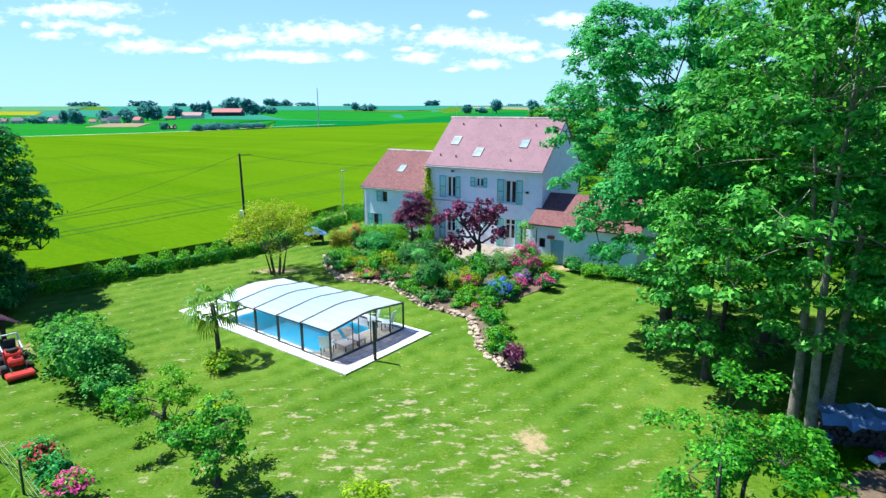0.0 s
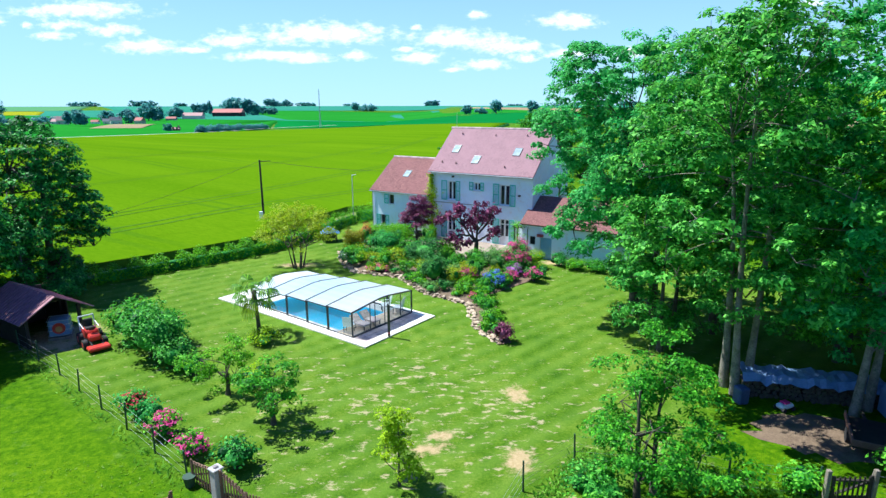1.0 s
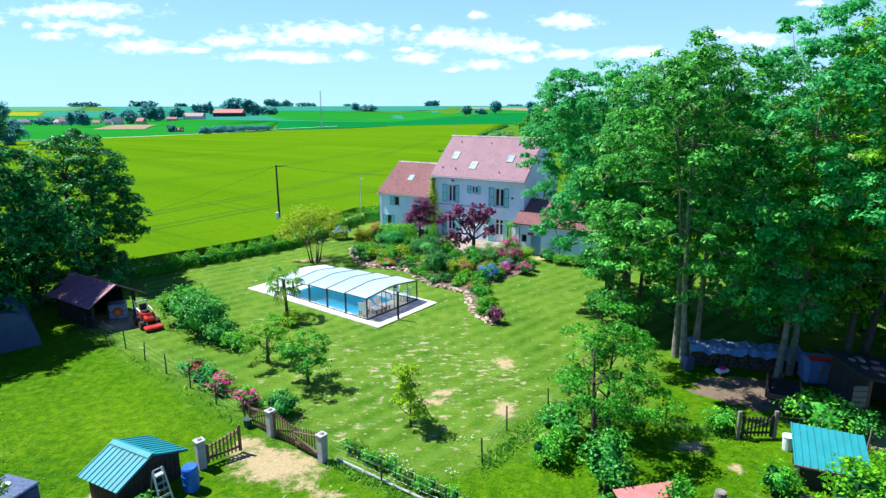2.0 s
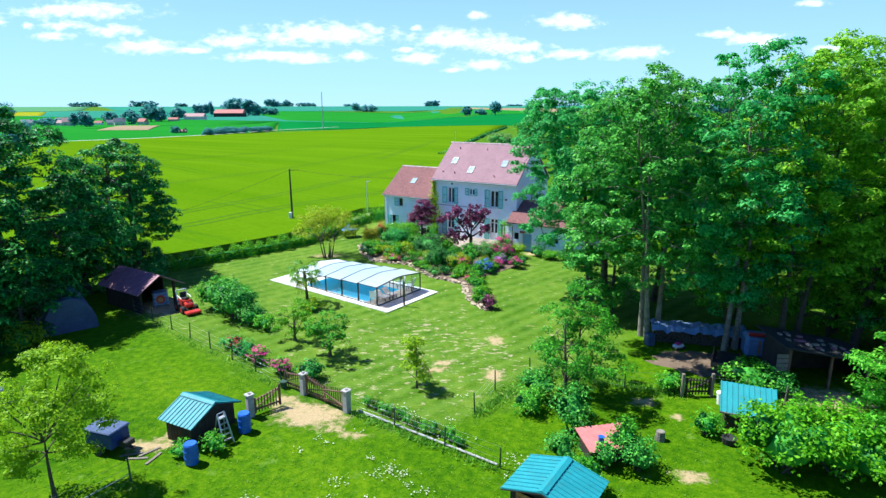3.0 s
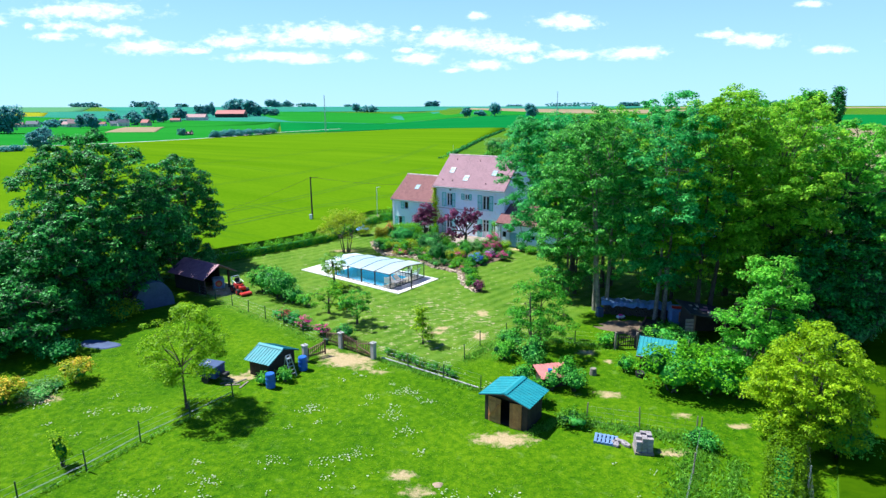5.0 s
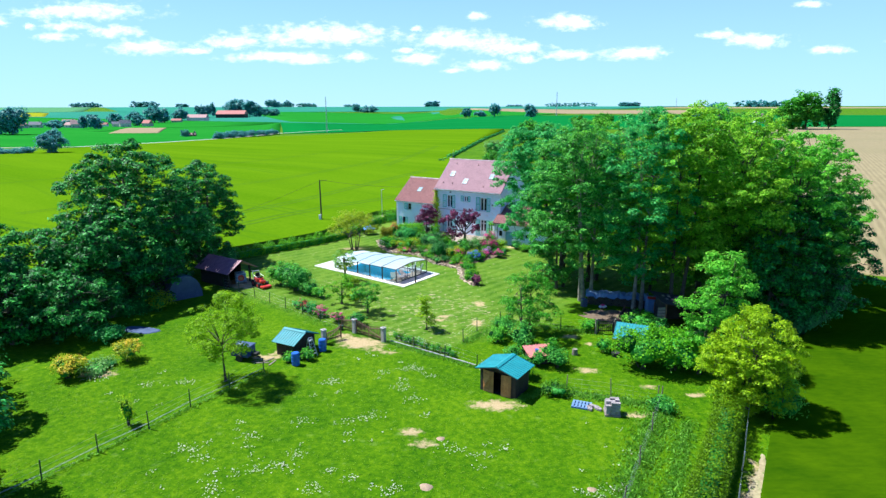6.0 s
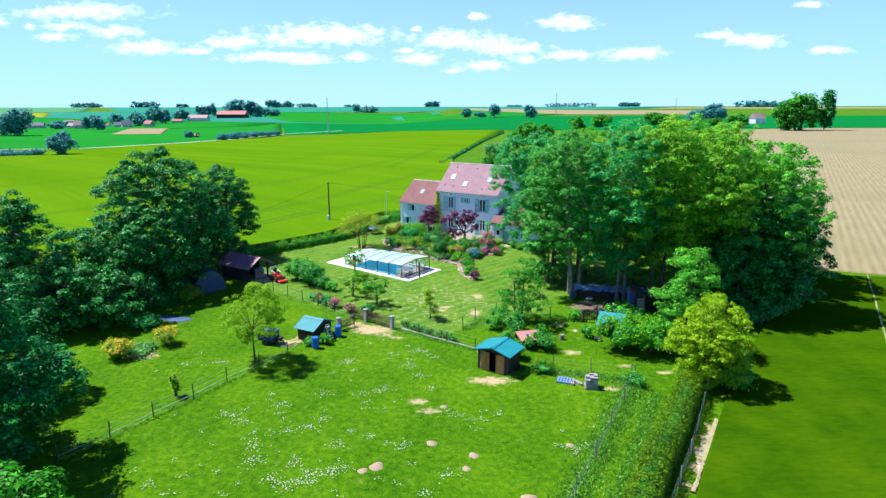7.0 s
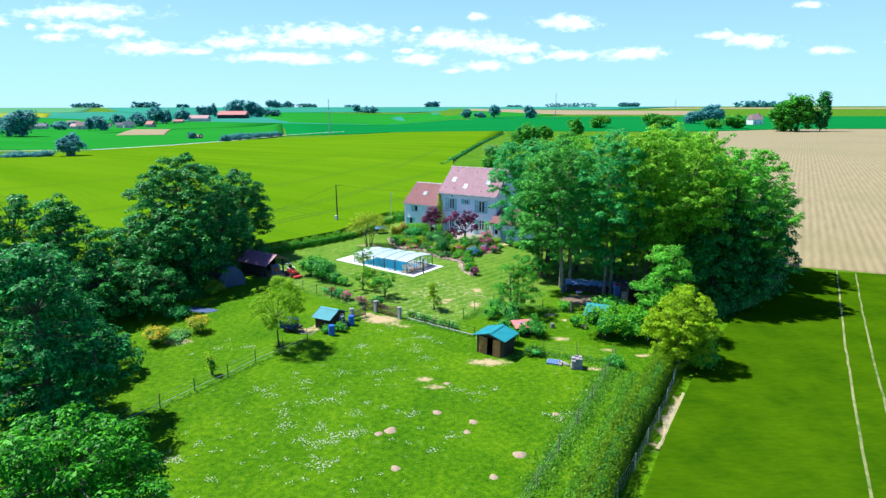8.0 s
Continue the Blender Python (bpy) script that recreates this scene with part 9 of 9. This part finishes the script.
for cx, cy, w_, h_ in ((135, 12, 235, 34), (107, 42, 85, 16), (85, 61, 90, 16), (195, 51, 95, 22), (243, 78, 130, 28), (330, 86, 70, 14), (400, 68, 105, 28), (485, 97, 190, 20), (565, 55, 280, 42), (630, 97, 55, 18),
                       (742, 100, 85, 24), (805, 65, 150, 36), (843, 24, 42, 18), (860, 112, 95, 22), (905, 80, 140, 30), (1005, 35, 112, 28), (1010, 94, 90, 18), (1125, 90, 130, 26), (1345, 68, 110, 28), (1280, 58, 60, 16),
                       (1475, 87, 75, 16), (735, 48, 26, 11), (930, 102, 55, 16), (40, 42, 26, 13), (715, 86, 50, 11), (800, 123, 50, 9), (540, 104, 80, 14), (1440, 5, 60, 12), (-60, 30, 120, 24), (1650, 60, 120, 26)):
    u, v_ = (cx - 784) / FOCAL, (441 - cy) / FOCAL
    d_ = Vector((u, math.cos(TL) - v_ * math.sin(TL), math.sin(TL) + v_ * math.cos(TL)))
    d_ *= 4780 / d_.y
    ww, hh = w_ / FOCAL * 6900, h_ / FOCAL * 6200
    V = [(-ww / 2 + ww * i / 8, 30 * math.sin(i), -hh / 2 + hh * j / 2) for j in range(3) for i in range(9)]
    Fc = [(j * 9 + i, j * 9 + i + 1, j * 9 + i + 10, j * 9 + i + 9) for j in range(2) for i in range(8)]
    o = tagged(new("backdrop_cloud", mesh_of("backdrop_cloud", V, Fc, ["cloud"], flat=False)), "small white fair-weather cloud in the far sky", "cloud", kind="structure")
    o.location = (d_.x, 4800, d_.z + 15)

# ---------------- meadow: grass tufts, daisies, molehills ----------------
rng = np.random.default_rng(7)
k = 80000
P = np.stack([rng.uniform(-27, 16, k), rng.uniform(-27, 12, k), np.zeros(k)], axis=-1)
keep = ~inside(LAWN, P[:, 0], P[:, 1])
wave = np.sin(P[:, 0] * 0.9 + 2 * np.sin(P[:, 1] * 0.5)) + np.sin(P[:, 1] * 1.1 + P[:, 0] * 0.4)
keep &= rng.random(k) < 0.35 + 0.25 * (wave > 0.3)
for bx, by, rx_, ry_ in BARE:
    keep &= np.hypot((P[:, 0] - bx) / rx_, (P[:, 1] - by) / ry_) > 0.9
for hx, hy in ((4.0, 0.8), (-11.4, 6.0), (13.1, 6.7)):
    keep &= np.hypot(P[:, 0] - hx, P[:, 1] - hy) > 2.1
P = P[keep]
S = 0.06 + 0.08 * rng.random(len(P))
P[:, 2] = S * 0.28
N = rng.normal(0, 1, (len(P), 3))
N[:, 2] = 2.0 + 0.8 * rng.random(len(P))
tagged(new("meadow_grass", leaves_of("meadow_grass", P, N, S, "leaf_grass", rng, 0.16)), "rough tufted meadow grass", "grass", kind="stuff")

# rank growth along fences, hedge foot and hut walls
LINES = [((12.7, -2.4), (4.0, -18.0), 0.9, 3200), ((13.7, -4.0), (5.6, -18.9), 0.45, 1800), ((-22, 21.5), (-9, 10.6), 0.3, 160), ((-4.8, 7.9), (1.8, 3.4), 0.3, 420),
         ((7.3, -0.4), (12.6, -2.1), 0.5, 900), ((1.2, 7.8), (4.9, 12.2), 0.4, 500), ((4.9, 12.3), (11.7, 9.7), 0.5, 700), ((-21.5, -11.4), (-12.8, 2.4), 0.2, 300), ((6.3, 0.2), (4.2, -1.4), 0.3, 400), ((18.5, -4.9), (11.3, -17.6), 0.45, 2600), ((18.8, -4.9), (12.7, -16.0), 0.30, 2200)]
Ps, Ss = [], []
for a0, a1, w_, k in LINES:
    k = int(k * 1.7)
    u = rng.random(k)[:, None]
    q = np.array(a0) * (1 - u) + np.array(a1) * u + rng.normal(0, w_, (k, 2)) * 0.6
    s_ = 0.12 + 0.20 * rng.random(k)
    Ps.append(np.concatenate([q, (s_ * 0.36)[:, None]], axis=1))
    Ss.append(s_)
P, S = np.concatenate(Ps), np.concatenate(Ss)
N = rng.normal(0, 1, (len(P), 3))
N[:, 2] *= 0.4
tagged(new("tall_grass", leaves_of("tall_grass", P, N, S, "leaf_rank", rng, 0.12)), "tall rank grass and weeds along the fences", "grass", kind="stuff")

# daisies in drifts
SPOTS = [(-9.7, -14.4, 2.0, 26), (-14.7, -16.0, 2.2, 16), (-8.0, -13.2, 1.2, 14), (6.4, -10.5, 0.9, 12), (-9.8, -7.4, 3.0, 26), (-6.0, -9.0, 2.4, 18), (-13.3, -6.5, 2.4, 14), (-17.0, -14.4, 1.6, 10), (-2, -2.5, 3.0, 18), (-6.5, 2.0, 3.0, 22),
         (0.5, 5.5, 2.2, 12), (-4, -13, 3.0, 14), (-20, 0.5, 2.4, 14), (-12, -11, 3.4, 26), (2.0, -8.0, 3.0, 12), (-7, -18, 3, 16), (-3.0, 4.0, 2.2, 16), (8, -6, 1.6, 8), (-24.6, 3.0, 1.6, 12)]
Ps = []
for sx, sy, r_, k in SPOTS:
    for _ in range(int(k * 0.68)):
        cx, cy = rng.normal(sx, r_ * 0.75), rng.normal(sy, r_ * 0.75)
        q = int(rng.integers(3, 12)) if rng.random() < 0.6 else int(rng.integers(18, 48))
        wd_ = 0.10 + 0.006 * q
        Ps.append(np.stack([rng.normal(cx, wd_, q), rng.normal(cy, wd_ * 0.8, q), 0.05 + 0.06 * rng.random(q)], axis=-1))
P = np.concatenate(Ps)
N = rng.normal(0, 0.25, (len(P), 3))
N[:, 2] = 1
tagged(new("daisies", leaves_of("daisies", P, N, 0.05 + 0.05 * rng.random(len(P)), "flower_daisy", rng, 0.5)), "drifts of small white daisies in the grass", "flowers", kind="stuff")

for i, (x, y, r_) in enumerate(((3.6, -14.7, 0.42), (-1.3, -9.8, 0.33), (1.05, -11.0, 0.3), (0.6, -12.2, 0.24), (-4.2, -12.0, 0.4), (-4.9, -12.4, 0.28), (-0.6, -5.6, 0.25), (6.6, -10.0, 0.24), (-3.6, -16.0, 0.3), (1.9, -16.8, 0.26))):
    bm = bmesh.new()
    rings = []
    for j, (f_, z_) in enumerate(((1.0, 0.0), (0.75, 0.07), (0.45, 0.13), (0.15, 0.16))):
        rings.append([bm.verts.new((r_ * f_ * math.cos(a_) * (1 + 0.18 * math.sin(3 * a_ + i)), r_ * f_ * math.sin(a_) * (1 + 0.15 * math.cos(2 * a_ + i)), z_ * r_ * 2.2 - 0.01)) for a_ in np.linspace(0, 2 * math.pi, 13)[:-1]])
    for r0, r1 in zip(rings, rings[1:]):
        for q in range(12):
            bm.faces.new((r0[q], r0[(q + 1) % 12], r1[(q + 1) % 12], r1[q]))
    bm.faces.new(rings[-1])
    bmesh.ops.recalc_face_normals(bm, faces=bm.faces)
    solo("molehill", bm, "soil_pale", "small molehill of pale crumbly earth", "molehill", "molehills", at=pose(x, y, 0))
